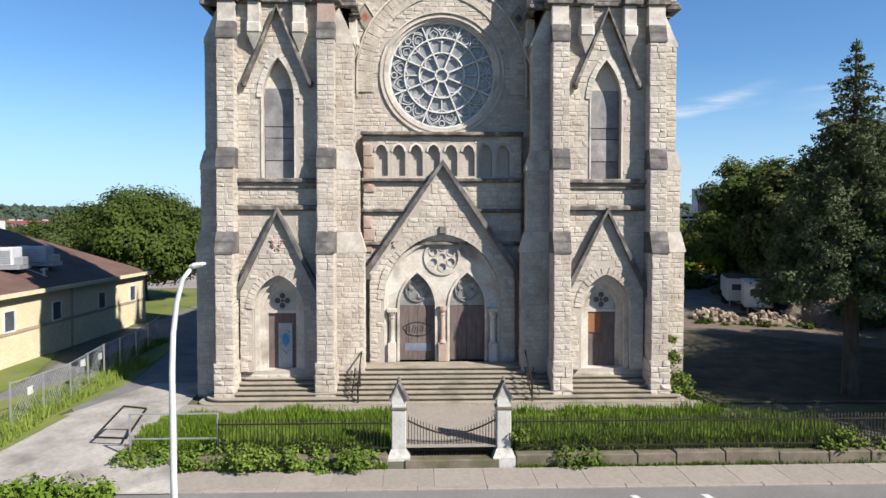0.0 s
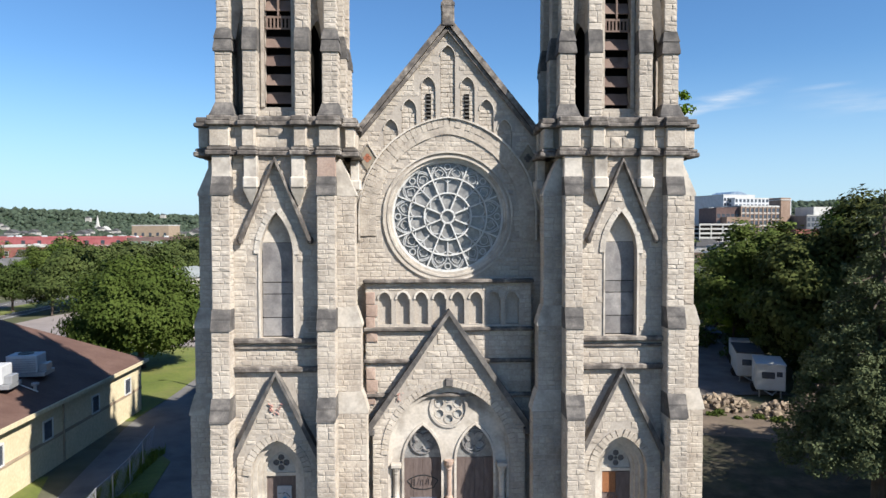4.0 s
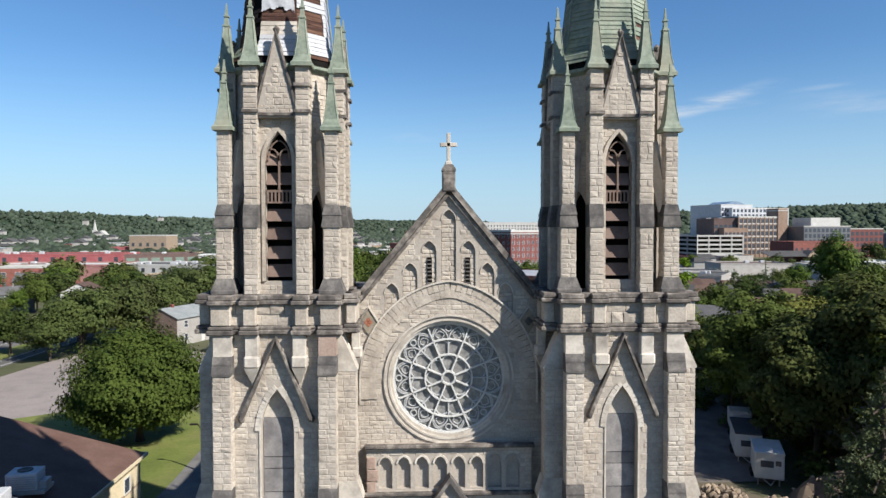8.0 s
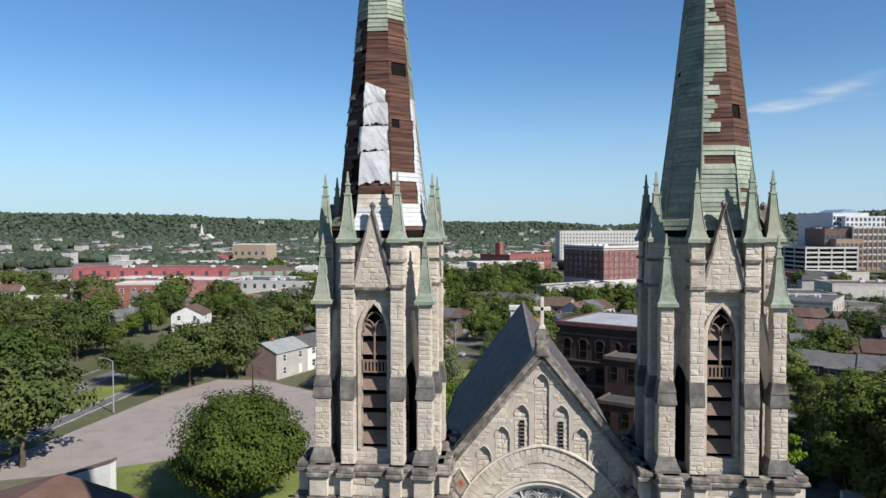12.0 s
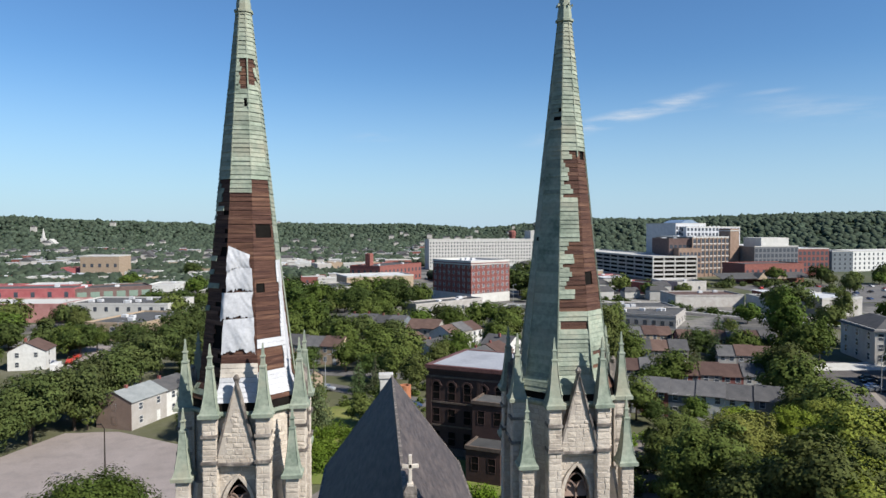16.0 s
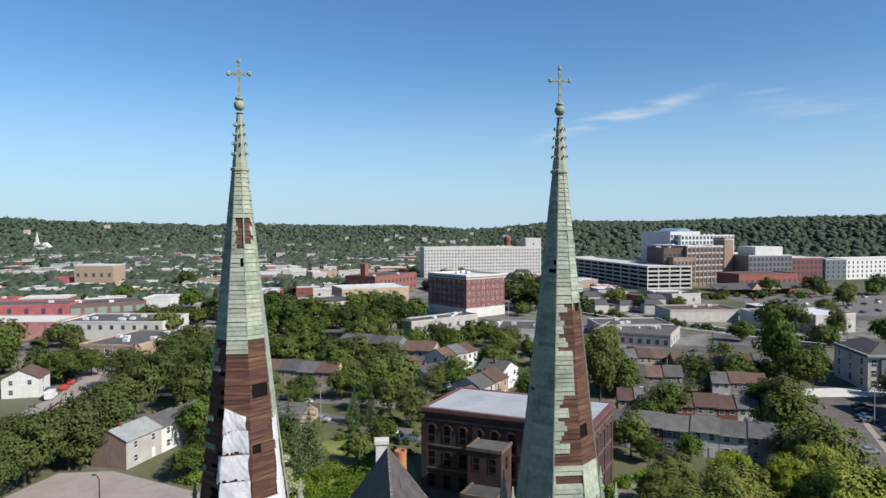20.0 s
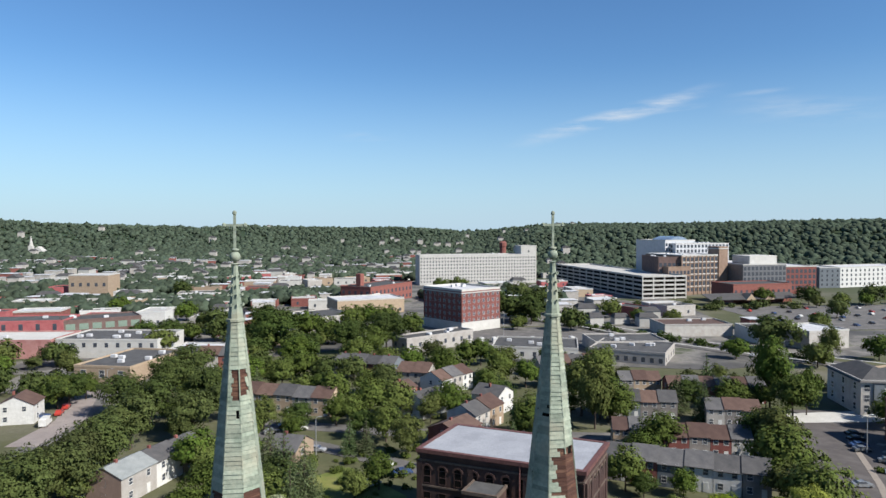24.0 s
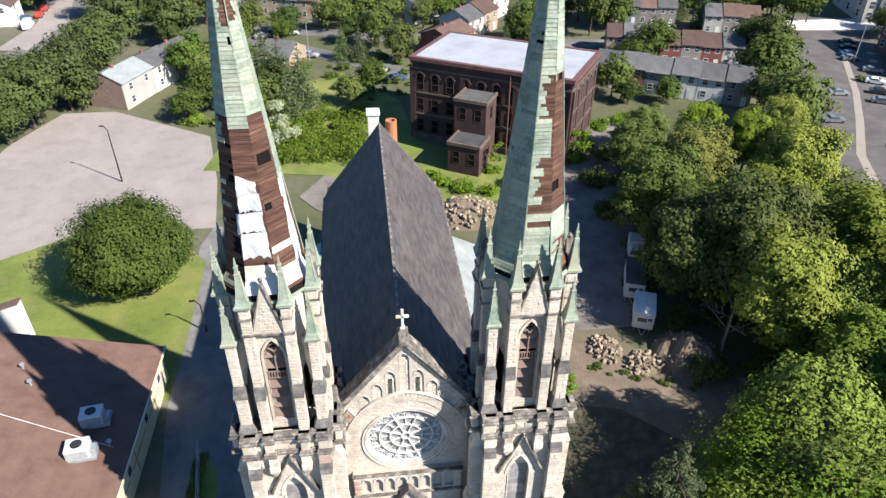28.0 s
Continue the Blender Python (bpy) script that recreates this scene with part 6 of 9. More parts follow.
me = Builder().bevel_box(0.004, 2.396, -12.95, -12.68, -0.9, -0.595, 0.02).mesh("kerbstone")
for i in range(18):
    part("kerbstone", me, M_PAVE, kb).location.x = -20.5 + i * 2.4
for x0 in (5.8, 8.2):
    b = Builder().add([(x0, -13.6, -0.648), (x0 + 0.25, -13.6, -0.648), (x0 + 0.65, -15.5, -0.648), (x0 + 0.4, -15.5, -0.648)], [(0, 1, 2, 3)])
    slab("road_stripe", b, M_WHITE, "painted white bay line on the asphalt", "road marking", "structure")

# low wall, fence, gate
for x0, x1 in ((-11.8, -2.35), (2.35, 22.0)):
    w = thing("kerb_wall", "low mossy stone wall under the iron fence", "wall", "walls under the fence")
    x = x0
    rng = random.Random(int(x0 * 7))
    while x < x1 - 0.3:
        q = min(x1, x + rng.uniform(1.2, 2.1))
        part("wall_stone", Builder().bevel_box(x + 0.01, q - 0.01, -10.96 + rng.uniform(0, 0.03), -10.4, -0.75, -0.12 + rng.uniform(-0.04, 0.03), 0.04), M_KERB, w)
        x = q
    f = thing("iron_fence", "black iron picket fence overgrown with grass", "fence", "fences along the street")
    for z in (0.05, 0.98):
        part("rail", Builder().box(max(x0, -8.7), x1, -10.63, -10.58, z, z + 0.05), M_IRON, f)
    me = Builder().box(-0.013, 0.013, -10.62, -10.594, -0.1, 1.12).loft([ring_of(0, -10.607, 1.12, 0.025, 0.025), ring_of(0, -10.607, 1.24, 0.003, 0.003)]).mesh("picket")
    n = int((x1 - max(x0, -8.7)) / 0.13)
    for i in range(n):
        part("picket", me, M_IRON, f).location.x = max(x0, -8.7) + 0.07 + i * 0.13
post = thing("gate_post", "white painted stone gate post with gabled cap", "gate post", "gate posts")
part("shaft", Builder().bevel_box(-0.27, 0.27, -0.27, 0.27, -0.1, 1.75, 0.03), M_OLDPAINT, post)
part("base", Builder().loft([ring_of(0, 0, -0.8, 0.42, 0.42), ring_of(0, 0, -0.2, 0.42, 0.42), ring_of(0, 0, 0.1, 0.27, 0.27)]), M_OLDPAINT, post, "stained flared base")
part("band", Builder().bevel_box(-0.31, 0.31, -0.31, 0.31, 1.55, 1.66, 0.02), M_KERB, post)
part("head", Builder().prism([(-0.25, 1.7), (-0.25, 2.0), (0, 2.5), (0.25, 2.0), (0.25, 1.7)], -0.26, 0.26), M_OLDPAINT, post)
cp = Builder()
cp.sweep([(-0.34, 1.9), (0, 2.58), (0.34, 1.9)], -0.33, 0.33, 0.07)
cp.lathe(0, 0, [(2.5, 0.06), (2.62, 0.08), (2.75, 0.02)], 6)
part("gabled_cap", cp, M_COPING, post, "dark gabled cap")
post.matrix_basis = pose(-1.98, -10.45, -0.05)
copy_thing(post, pose(1.94, -10.5, -0.05))
gate = thing("double_gate", "rusty iron double gate with a dipped top rail", "gate")
for i in range(30):
    x = -1.62 + i * 0.112
    h = 0.55 + 0.55 * (abs(x) / 1.65) ** 1.6
    part("gate_bar", Builder().box(x - 0.012, x + 0.012, -10.46, -10.436, -0.5, h + 0.16), M_IRON, gate)
b = Builder()
b.sweep([(x, 0.5 + 0.55 * (abs(x) / 1.65) ** 1.6) for x in np.linspace(-1.66, 1.66, 17)], -10.48, -10.42, 0.05)
part("top_rail", b, M_IRON, gate)
for z in (-0.45, -0.1):
    part("cross_rail", Builder().box(-1.66, 1.66, -10.475, -10.425, z, z + 0.05), M_IRON, gate)
sill = Builder().bevel_box(-1.75, 1.75, -10.96, -10.1, -0.75, -0.3, 0.03)
slab("gate_sill", sill, M_KERB, "worn stone sill under the gate", "sill", "structure")

lamp = thing("street_lamp", "white painted steel street lamp with curved arm", "street lamp")
b = Builder()
pts = [(-7.43, -18.5, -0.65), (-7.46, -18.5, 2.0), (-7.47, -18.5, 4.6), (-7.43, -18.5, 5.6), (-7.33, -18.5, 6.4), (-7.17, -18.5, 7.0), (-6.95, -18.5, 7.27)]
rings = []
for i, p in enumerate(pts):
    r = 0.095 - 0.045 * i / 6
    a, c = Vector(pts[max(0, i - 1)]), Vector(pts[min(6, i + 1)])
    d = (c - a).normalized()
    u = d.cross(Vector((0, 1, 0))).normalized()
    w = u.cross(d)
    rings.append([tuple(Vector(p) + u * r * math.cos(q) + w * r * math.sin(q)) for q in np.linspace(0, math.tau, 11)[:-1]])
b.loft(rings)
part("pole", b, M_WHITE, lamp, smooth=True)
part("lamp_head", Builder().loft([[(x, -18.5 + w * math.cos(a), 7.31 + h * math.sin(a) + (x + 6.95) * 0.2) for a in np.linspace(0, math.tau, 9)[:-1]] for x, w, h in ((-7.0, 0.05, 0.045), (-6.9, 0.1, 0.08), (-6.68, 0.1, 0.06), (-6.6, 0.05, 0.03))]), M_WHITE, lamp, "white lamp head")
part("base_flange", Builder().bevel_box(-7.65, -7.2, -18.7, -18.3, -0.66, -0.5, 0.03), M_STEEL, lamp)

wire = thing("wire_fence", "temporary galvanised chain-link fence beside the lane", "fence")
fp = [(-18.5, -6.6), (-18.2, -4.6), (-18.1, -2.4), (-18.5, 0.2), (-18.9, 2.9), (-19.0, 5.2), (-19.2, 8.0), (-19.7, 11.2), (-20.2, 14.6)]
for (xa, ya), (xb, yb) in zip(fp, fp[1:]):
    part("post", Builder().box(xa - 0.03, xa + 0.03, ya - 0.03, ya + 0.03, 0, 1.75), M_STEEL, wire)
    for z, w in ((1.7, 0.04), (0.12, 0.03)):
        part("rail", Builder().bar((xa, ya, z), (xb, yb, z), w), M_STEEL, wire)
    b = Builder()
    d = Vector((xb - xa, yb - ya, 0))
    for i in range(-5, 12):
        for s in (1, -1):
            f0, f1 = i / 12, (i + 6) / 12
            if s < 0:
                f0, f1 = f1, f0
            z0, z1 = 0.15, 1.7
            q0, q1 = sorted((f0, f1))
            if q0 < 0 or q1 > 1:
                continue
            b.bar((xa + d.x * f0, ya + d.y * f0, z0), (xa + d.x * f1, ya + d.y * f1, z1), 0.012)
    part("wire_mesh", b, M_STEEL, wire)
part("sign", Builder().box(-18.62, -18.58, -0.4, 0.1, 1.1, 1.45), M_WHITE, wire, "small white notice")
for x, y in ((-18.3, -5.6), (-18.9, 2.3)):
    part("sign", Builder().box(x - 0.05, x - 0.02, y, y + 0.4, 0.95, 1.3), M_WHITE, wire, "small white notice")
fr = thing("fallen_frame", "bent metal fence frame lying on the driveway", "fence panel")
b = Builder()
for a, c in (((-13.9, -9.0, 0.1), (-13.1, -8.2, 1.1)), ((-13.1, -8.2, 1.1), (-12.2, -8.2, 1.0)), ((-13.9, -9.0, 0.1), (-12.6, -9.2, 0.1)), ((-12.6, -9.2, 0.1), (-12.2, -8.2, 1.0))):
    b.bar(a, c, 0.06)
part("frame_tube", b, M_IRON, fr)
pf = thing("pipe_fence", "galvanised pipe fence in the bushes", "fence")
for x in (-12.0, -10.3, -8.75):
    part("post", Builder().box(x - 0.03, x + 0.03, -10.3, -10.24, -0.4, 1.35), M_STEEL, pf)
for z in (1.33, 0.4):
    part("rail", Builder().box(-12.0, -8.75, -10.29, -10.25, z - 0.025, z + 0.025), M_STEEL, pf)

# ---- plants ----


def leaf_cloud(centres, radii, count, size, seed, flat=0.9, core=None):
    """Many small leaf faces gathered in clumps; a mesh builder."""
    rng = np.random.default_rng(seed)
    centres, radii = np.asarray(centres, float), np.asarray(radii, float)
    pick = rng.choice(len(centres), count, p=radii**2 / (radii**2).sum())
    d = rng.normal(size=(count, 3))
    d /= np.linalg.norm(d, axis=1)[:, None]
    r = rng.uniform(0.55, 1.05, count) ** 0.7
    shape = np.stack([rng.uniform(0.75, 1.4, len(centres)), rng.uniform(0.75, 1.4, len(centres)), rng.uniform(0.45, 0.95, len(centres))], 1)
    p = centres[pick] + d * (radii[pick] * r)[:, None] * shape[pick] + rng.normal(size=(count, 3)) * (radii[pick] * 0.13)[:, None]
    n = d + rng.normal(size=(count, 3)) * (0.75 if core is None else 0.42) + [0, 0, flat]
    if core is not None:
        away = p - np.asarray(core)
        n += 1.35 * away / (np.linalg.norm(away, axis=1)[:, None] + 1e-6) - [0, 0, flat * 0.5]
    n /= np.linalg.norm(n, axis=1)[:, None]
    a = np.cross(n, rng.normal(size=(count, 3)))
    a /= np.linalg.norm(a, axis=1)[:, None] + 1e-9
    c = np.cross(n, a)
    s = size * rng.uniform(0.6, 1.3, count)[:, None]
    tri = np.stack([p - a * s, p + a * s * 0.55 + c * s * 0.75 + n * s * 0.12, p + a * s * 0.55 - c * s * 0.75], 1).reshape(-1, 3)
    b = Builder()
    b.v = [tuple(q) for q in tri.tolist()]
    b.f = [(3 * i, 3 * i + 1, 3 * i + 2) for i in range(count)]
    return b


def crown_clumps(h, r, base, n, seed, top=1.0):
    """Clump centres over an uneven crown."""
    rng = np.random.default_rng(seed)
    cz, rz = (h + base) / 2, (h - base) / 2
    out, rad = [], []
    for i in range(n):
        a, u = rng.uniform(0, math.tau), rng.uniform(-0.85, 0.95)
        k = math.sqrt(1 - u * u) * (1.0 if u < 0 else top)
        f = rng.uniform(0.5, 1.06) if n < 150 else rng.uniform(0.6, 0.92)
        out.append((r * k * f * math.cos(a), r * k * f * math.sin(a), cz + rz * u * f))
        rad.append(r * rng.uniform(0.22, 0.38) * (1.0 if n < 100 else 0.72) * (1.0 if f < 0.9 else 0.72))
    out += [(0, 0, cz), (0, 0, cz + rz * 0.5), (r * 0.3, 0, cz - rz * 0.3), (-r * 0.3, 0.1, cz)]
    rad += [r * 0.5] * 4
    return out, rad


def broadleaf(name, label, h, r, base, clumps, leaves, size, mat, seed, at, trunk=0.3, top=1.0, fine=False):
    t = thing(name, label, "tree", at=at)
    rng = random.Random(seed)
    centres, radii = crown_clumps(h, r, base, clumps, seed, top)
    b = Builder()
    b.lathe(0, 0, [(-0.2, trunk * 1.5), (0.3, trunk * 1.1), (base, trunk * 0.85), ((h + base) / 2, trunk * 0.45), (h * 0.85, trunk * 0.12)], 8)
    if leaves > 2500:
        part("trunk", b, M_BARK, t)
        b = Builder()
    for c in rng.sample(centres[:-4], min(7, len(centres) - 4)):
        z0 = base + rng.uniform(0, 0.35) * (h - base)
        mid = (c[0] * 0.45, c[1] * 0.45, (z0 + c[2]) / 2 + 0.4)
        rings = []
        for p, rr in (((0, 0, z0), trunk * 0.45), (mid, trunk * 0.3), (c, trunk * 0.08)):
            rings.append([(p[0] + rr * math.cos(q), p[1] + rr * math.sin(q), p[2]) for q in np.linspace(0, math.tau, 6)[:-1]])
        b.loft(rings)
        if fine:
            part("limb", b, M_BARK, t)
            b = Builder()
    if not fine:
        part("branching" if leaves > 2500 else "trunk", b, M_BARK, t)
    part("crown", leaf_cloud(centres, radii, leaves, size, seed, core=(0, 0, base + (h - base) * 0.35)), mat, t)
    return t


def conifer(name, label, h, r, tiers, leaves, mat, seed, at, low=0.12, needle=0.2):
    t = thing(name, label, "tree", at=at)
    part("trunk", Builder().lathe(0, 0, [(-0.2, 0.42), (h * 0.3, 0.3), (h, 0.03)], 8), M_BARK, t)
    rng = random.Random(seed)
    centres, radii = [], []
    for i in range(tiers):
        f = i / (tiers - 1)
        z = h * (low + (0.98 - low) * f)
        rr = r * (1 - f) ** 0.8 * rng.uniform(0.8, 1.1) + 0.15
        n = max(3, int(9 * (1 - f)) + 2)
        for k in range(n):
            a = math.tau * (k + rng.random() * 0.7) / n
            for q in (0.3, 0.6, 0.92):
                centres.append((rr * q * math.cos(a), rr * q * math.sin(a), z - 0.35 * q * rr * 0.5 + rng.uniform(-0.15, 0.15)))
                radii.append(max(0.14, 0.62 * (1 - f) + 0.18) * (1.1 - 0.35 * q))
        if i % 2 == 0 and i < tiers - 2:
            b = Builder()
            for k in range(5):
                a = math.tau * k / 5 + i
                b.bar((0, 0, z), (rr * 0.9 * math.cos(a), rr * 0.9 * math.sin(a), z - 0.2 * rr), 0.06)
            part("bough", b, M_BARK, t)
    part("crown", leaf_cloud(centres, radii, leaves, needle, seed, 0.5), mat, t)
    return t


def scatter(proto, rows, seed, height, slim=1.0):
    """Copies of a tree at (x, y, height)."""
    rng = random.Random(seed)
    for x, y, h in rows:
        s = h / height
        m = pose(x, y, land(x, y), 0, 0, rng.uniform(0, 360)) @ Matrix.Diagonal((s * slim * rng.uniform(0.92, 1.12), s * slim * rng.uniform(0.92, 1.12), s, 1))
        made = copy_thing(proto, m)
        made.matrix_basis = m


broadleaf("maple_tree", "dense round dark green tree standing on the lawn", 12.8, 7.7, 0.9, 190, 60000, 0.2, M_LEAF, 5, pose(-32.6, 43.2, 0), 0.45, fine=True)
conifer("spruce_tree", "tall ragged dark spruce in the church yard", 17.4, 4.5, 24, 95000, M_NEEDLE, 3, pose(19.9, -3.4, 0), 0.32, 0.085)

near_a = broadleaf("wood_tree", "tall leafy tree in the overgrown grove", 18, 7.0, 3.0, 120, 24000, 0.24, M_LEAF_OL, 21, pose(44, 22, 0), 0.35, 0.85)
near_b = broadleaf("wood_tree", "tall leafy tree with pale green crown in the grove", 16, 6.2, 2.5, 110, 25000, 0.24, M_LEAF_LT, 22, pose(49, 5, 0), 0.32, 0.8)
near_c = broadleaf("wood_tree", "dark leafy tree in the overgrown grove", 17, 6.6, 2.0, 110, 23000, 0.24, M_LEAF, 23, pose(38, 44, 0), 0.34, 0.9)
near_d = broadleaf("wood_tree", "airy locust tree with open feathery crown", 16, 6.6, 3.0, 70, 8500, 0.2, M_LEAF_LT, 24, pose(36, -10, 0), 0.3, 0.9)
for o in (near_a, near_b, near_c, near_d):
    tagged(o, group="trees of the grove")
scatter(near_a, [(58, 17, 19), (52, 9, 15), (60, 47, 18), (66, 56, 14), (47, 52, 16), (58, 29, 19), (62, 64, 13), (57, 72, 11), (72, 72, 12), (39, 52, 9), (55, 45, 14)], 1, 18)
scatter(near_b, [(48, 12, 14), (44, 1, 13), (45, 10, 14), (36, 4, 16), (52, 1, 14), (58, 10, 15), (50, 20, 14), (33, -4, 15), (53, 34, 13), (54, 26, 12), (66, 58, 13)], 2, 16)
scatter(near_c, [(46, 36, 16), (51, 60, 13), (58, 4, 14), (66, 14, 14), (62, -8, 14), (50, -14, 16), (43, 66, 11), (48, 74, 10), (46, -13, 18), (41, 38, 15), (42, 46, 14), (38.5, 32.5, 16), (43.5, 29, 20)], 3, 17)

scatter(near_d, [(37, -5, 16), (28, -11, 15), (26.5, -6.5, 14), (31, -8, 17), (25, -4.5, 11), (30, 0, 13), (35, 3, 14)], 11, 16)

dead = thing("dead_tree", "bare grey dead tree among the leafy trees", "tree", at=pose(39.2, 22.8, 0))
dead_rng = random.Random(44)
part("trunk", Builder().lathe(0, 0, [(-0.2, 0.22), (4, 0.15), (8.5, 0.04)], 7), M_DEADWOOD, dead)
for k in range(9):
    a, z = k * 2.4, 2.6 + k * 0.6
    tip = Vector((3.0 * math.cos(a), 3.0 * math.sin(a), z + dead_rng.uniform(1.0, 2.4)))
    limb = Builder().bar((0, 0, z), tip, 0.08)
    for q in (0.4, 0.6, 0.8):
        at = Vector((0, 0, z)).lerp(tip, q)
        limb.bar(at, at + Vector((dead_rng.uniform(-0.9, 0.9), dead_rng.uniform(-0.9, 0.9), dead_rng.uniform(0.4, 1.2))), 0.035)
    part("limb", limb, M_DEADWOOD, dead)

street_a = broadleaf("street_tree", "leafy dark green street tree", 13, 6.4, 2.6, 48, 5200, 0.36, M_LEAF_DK, 31, pose(-61, 106, 0), 0.3)
street_b = broadleaf("garden_tree", "leafy mid-green garden tree", 12, 5.6, 2.2, 42, 4400, 0.36, M_LEAF, 32, pose(-12, 174, 0), 0.26, 0.85)
street_c = broadleaf("garden_tree", "pale green garden tree with an open crown", 11, 5.2, 2.0, 34, 3600, 0.36, M_LEAF, 33, pose(-39, 120, 0), 0.24, 0.8)
for o, gname in ((street_a, "trees along the boulevard"), (street_b, "trees of the gardens"), (street_c, "trees of the gardens")):
    tagged(o, group=gname)
scatter(street_a, [(-65, 97, 13), (-63, 115, 13), (-61, 126, 13), (-60, 141, 14), (-61, 160, 14), (-72, 172, 13), (-65, 195, 14), (-63, 213, 14), (-49, 180, 13), (-47, 148, 13),
                   (-66, 51, 15), (-70, 44, 15), (-91, 84, 14), (-96, 96, 14), (-104, 120, 14), (-110, 132, 13), (-78, 97, 9), (-67, 90, 9), (-69, 107, 12), (-98, 74, 15), (-104, 60, 16), (-122, 96, 15), (-134, 118, 15), (-116, 78, 16), (-140, 96, 15), (-128, 140, 13), (-148, 150, 13), (-110, 44, 16)], 4, 13)
scatter(street_b, [(-95, 183, 11), (-91, 194, 9), (-109, 224, 11), (-41, 198, 12), (-30, 197, 12), (-29, 150, 10), (-29, 231, 14), (-6, 228, 13), (8, 128, 10), (44, 200, 13), (43, 232, 11),
                   (52, 193, 10), (41, 139, 12), (60, 157, 16), (76, 187, 15), (118, 146, 13), (93, 115, 13), (-120, 150, 12), (-135, 180, 12), (66, 150, 13), (1, 254, 14)], 5, 12)
scatter(street_c, [(-32, 103, 10), (-1, 163, 12), (7, 162, 11), (26, 202, 13), (85, 99, 14), (60, 113, 9), (80, 90, 9), (80, 80, 13), (-36, 98, 7), (-28, 106, 7), (-20, 97, 9), (-2, 190, 9), (106, 158, 10)], 6, 11)
mid_a = broadleaf("town_tree", "distant dark green town tree", 13, 7.5, 1.5, 30, 1900, 0.72, M_LEAF_DK, 41, pose(-56, 277, 0), 0.3)
mid_b = broadleaf("town_tree", "distant mid-green town tree", 13, 7.0, 1.5, 28, 1800, 0.72, M_LEAF, 42, pose(-20, 289, 0), 0.3)
for o in (mid_a, mid_b):
    tagged(o, group="town trees")
scatter(mid_a, [(-55, 335, 15), (-43, 311, 15), (81, 356, 16), (90, 341, 16), (79, 403, 16), (106, 437, 17), (177, 248, 16), (105, 315, 13), (306, 412, 14), (278, 345, 12), (349, 406, 15), (-145, 515, 14),
                (-70, 300, 14), (-80, 330, 14), (95, 372, 16), (110, 400, 16), (120, 420, 15)], 7, 13)
scatter(mid_b, [(150, 335, 9), (168, 330, 9), (205, 300, 9), (222, 282, 10), (300, 395, 9), (320, 398, 10), (340, 400, 9), (372, 404, 10), (392, 402, 10), (150, 232, 9), (172, 212, 10), (206, 222, 11), (-10, 329, 14), (8, 327, 14), (-107, 379, 12), (-156, 413, 12), (-1, 340, 13), (144, 362, 12), (277, 420, 12), (235, 300, 10), (58, 516, 14), (72, 513, 15), (-30, 305, 14), (20, 310, 12), (-90, 270, 12), (-140, 240, 13), (-170, 230, 13)], 8, 13)
fir_a = conifer("fir_tree", "dark fir between the houses", 13, 4.0, 14, 5200, M_NEEDLE, 9, pose(-19, 110, 0))
tagged(fir_a, group="firs among the houses")
scatter(fir_a, [(-14, 101, 14), (-23, 118, 13), (-6, 131, 9), (-2, 130, 9), (-16, 94, 11), (110, 180, 13)], 9, 13)


def far_woods(count, d0, d1, seed, keep):
    """Distant tree crowns, more and larger with distance, kept to the wooded parts."""
    rng = random.Random(seed)
    centres, radii = [], []
    while len(centres) < count:
        q = rng.random()
        d = 1 / (1 / d0 + (1 / d1 - 1 / d0) * q)
        az = rng.uniform(-0.78, 0.80)
        x, y = d * math.sin(az), d * math.cos(az)
        if not keep(x, y):
            continue
        r = 4.0 + d * 0.0021
        centres.append((x, y, land(x, y) + r * rng.uniform(0.5, 0.9)))
        radii.append(r * 0.92 * rng.uniform(0.4, 1.0) ** 1.3 * 1.6)
    return centres, radii


def wooded(x, y):
    d = math.hypot(x, y)
    n = noise.noise(Vector((x / 130, y / 130, 0)))
    if d < 560:
        return n > 0.12 and not (150 < x < 420) and y > 400
    if d < 800:
        return n > -0.05 and not (30 < x < 180 and y < 660) and not (180 < x < 500 and y < 600)
    if d < 1150 and x < 100:
        return n > -0.12
    return n > -0.75


crown_rng = random.Random(91)
lumps = []
for sub in (2, 1):
    bm = bmesh.new()
    bmesh.ops.create_icosphere(bm, subdivisions=sub, radius=1.0)
    bm.verts.index_update()
    lumps.append(([tuple(v.co) for v in bm.verts], [tuple(v.index for v in f.verts) for f in bm.faces]))
    bm.free()
for k, (cnt, d0, d1) in enumerate(((4200, 400, 800), (12500, 680, 1500), (15500, 1300, 3300))):
    cs, rs = far_woods(cnt, d0, d1, 70 + k, wooded)
    b = Builder()
    lv, lf = lumps[0 if k == 0 else 1]
    for (x, y, z), r in zip(cs, rs):
        r *= 0.85
        q = crown_rng.uniform(0, 9)
        squash = crown_rng.uniform(0.7, 1.05)
        b.add([(x + vx * r * f, y + vy * r * f, z + vz * r * squash * f) for vx, vy, vz in lv for f in (0.86 + 0.6 * noise.noise(Vector((vx * 1.7 + q, vy * 1.7, vz * 1.7 + q))),)], lf)
    tagged(part("far_woods", b, M_FAR, smooth=True), "distant woods covering the hills", "woods", "", "stuff")

# tall grass and weeds in front of the church


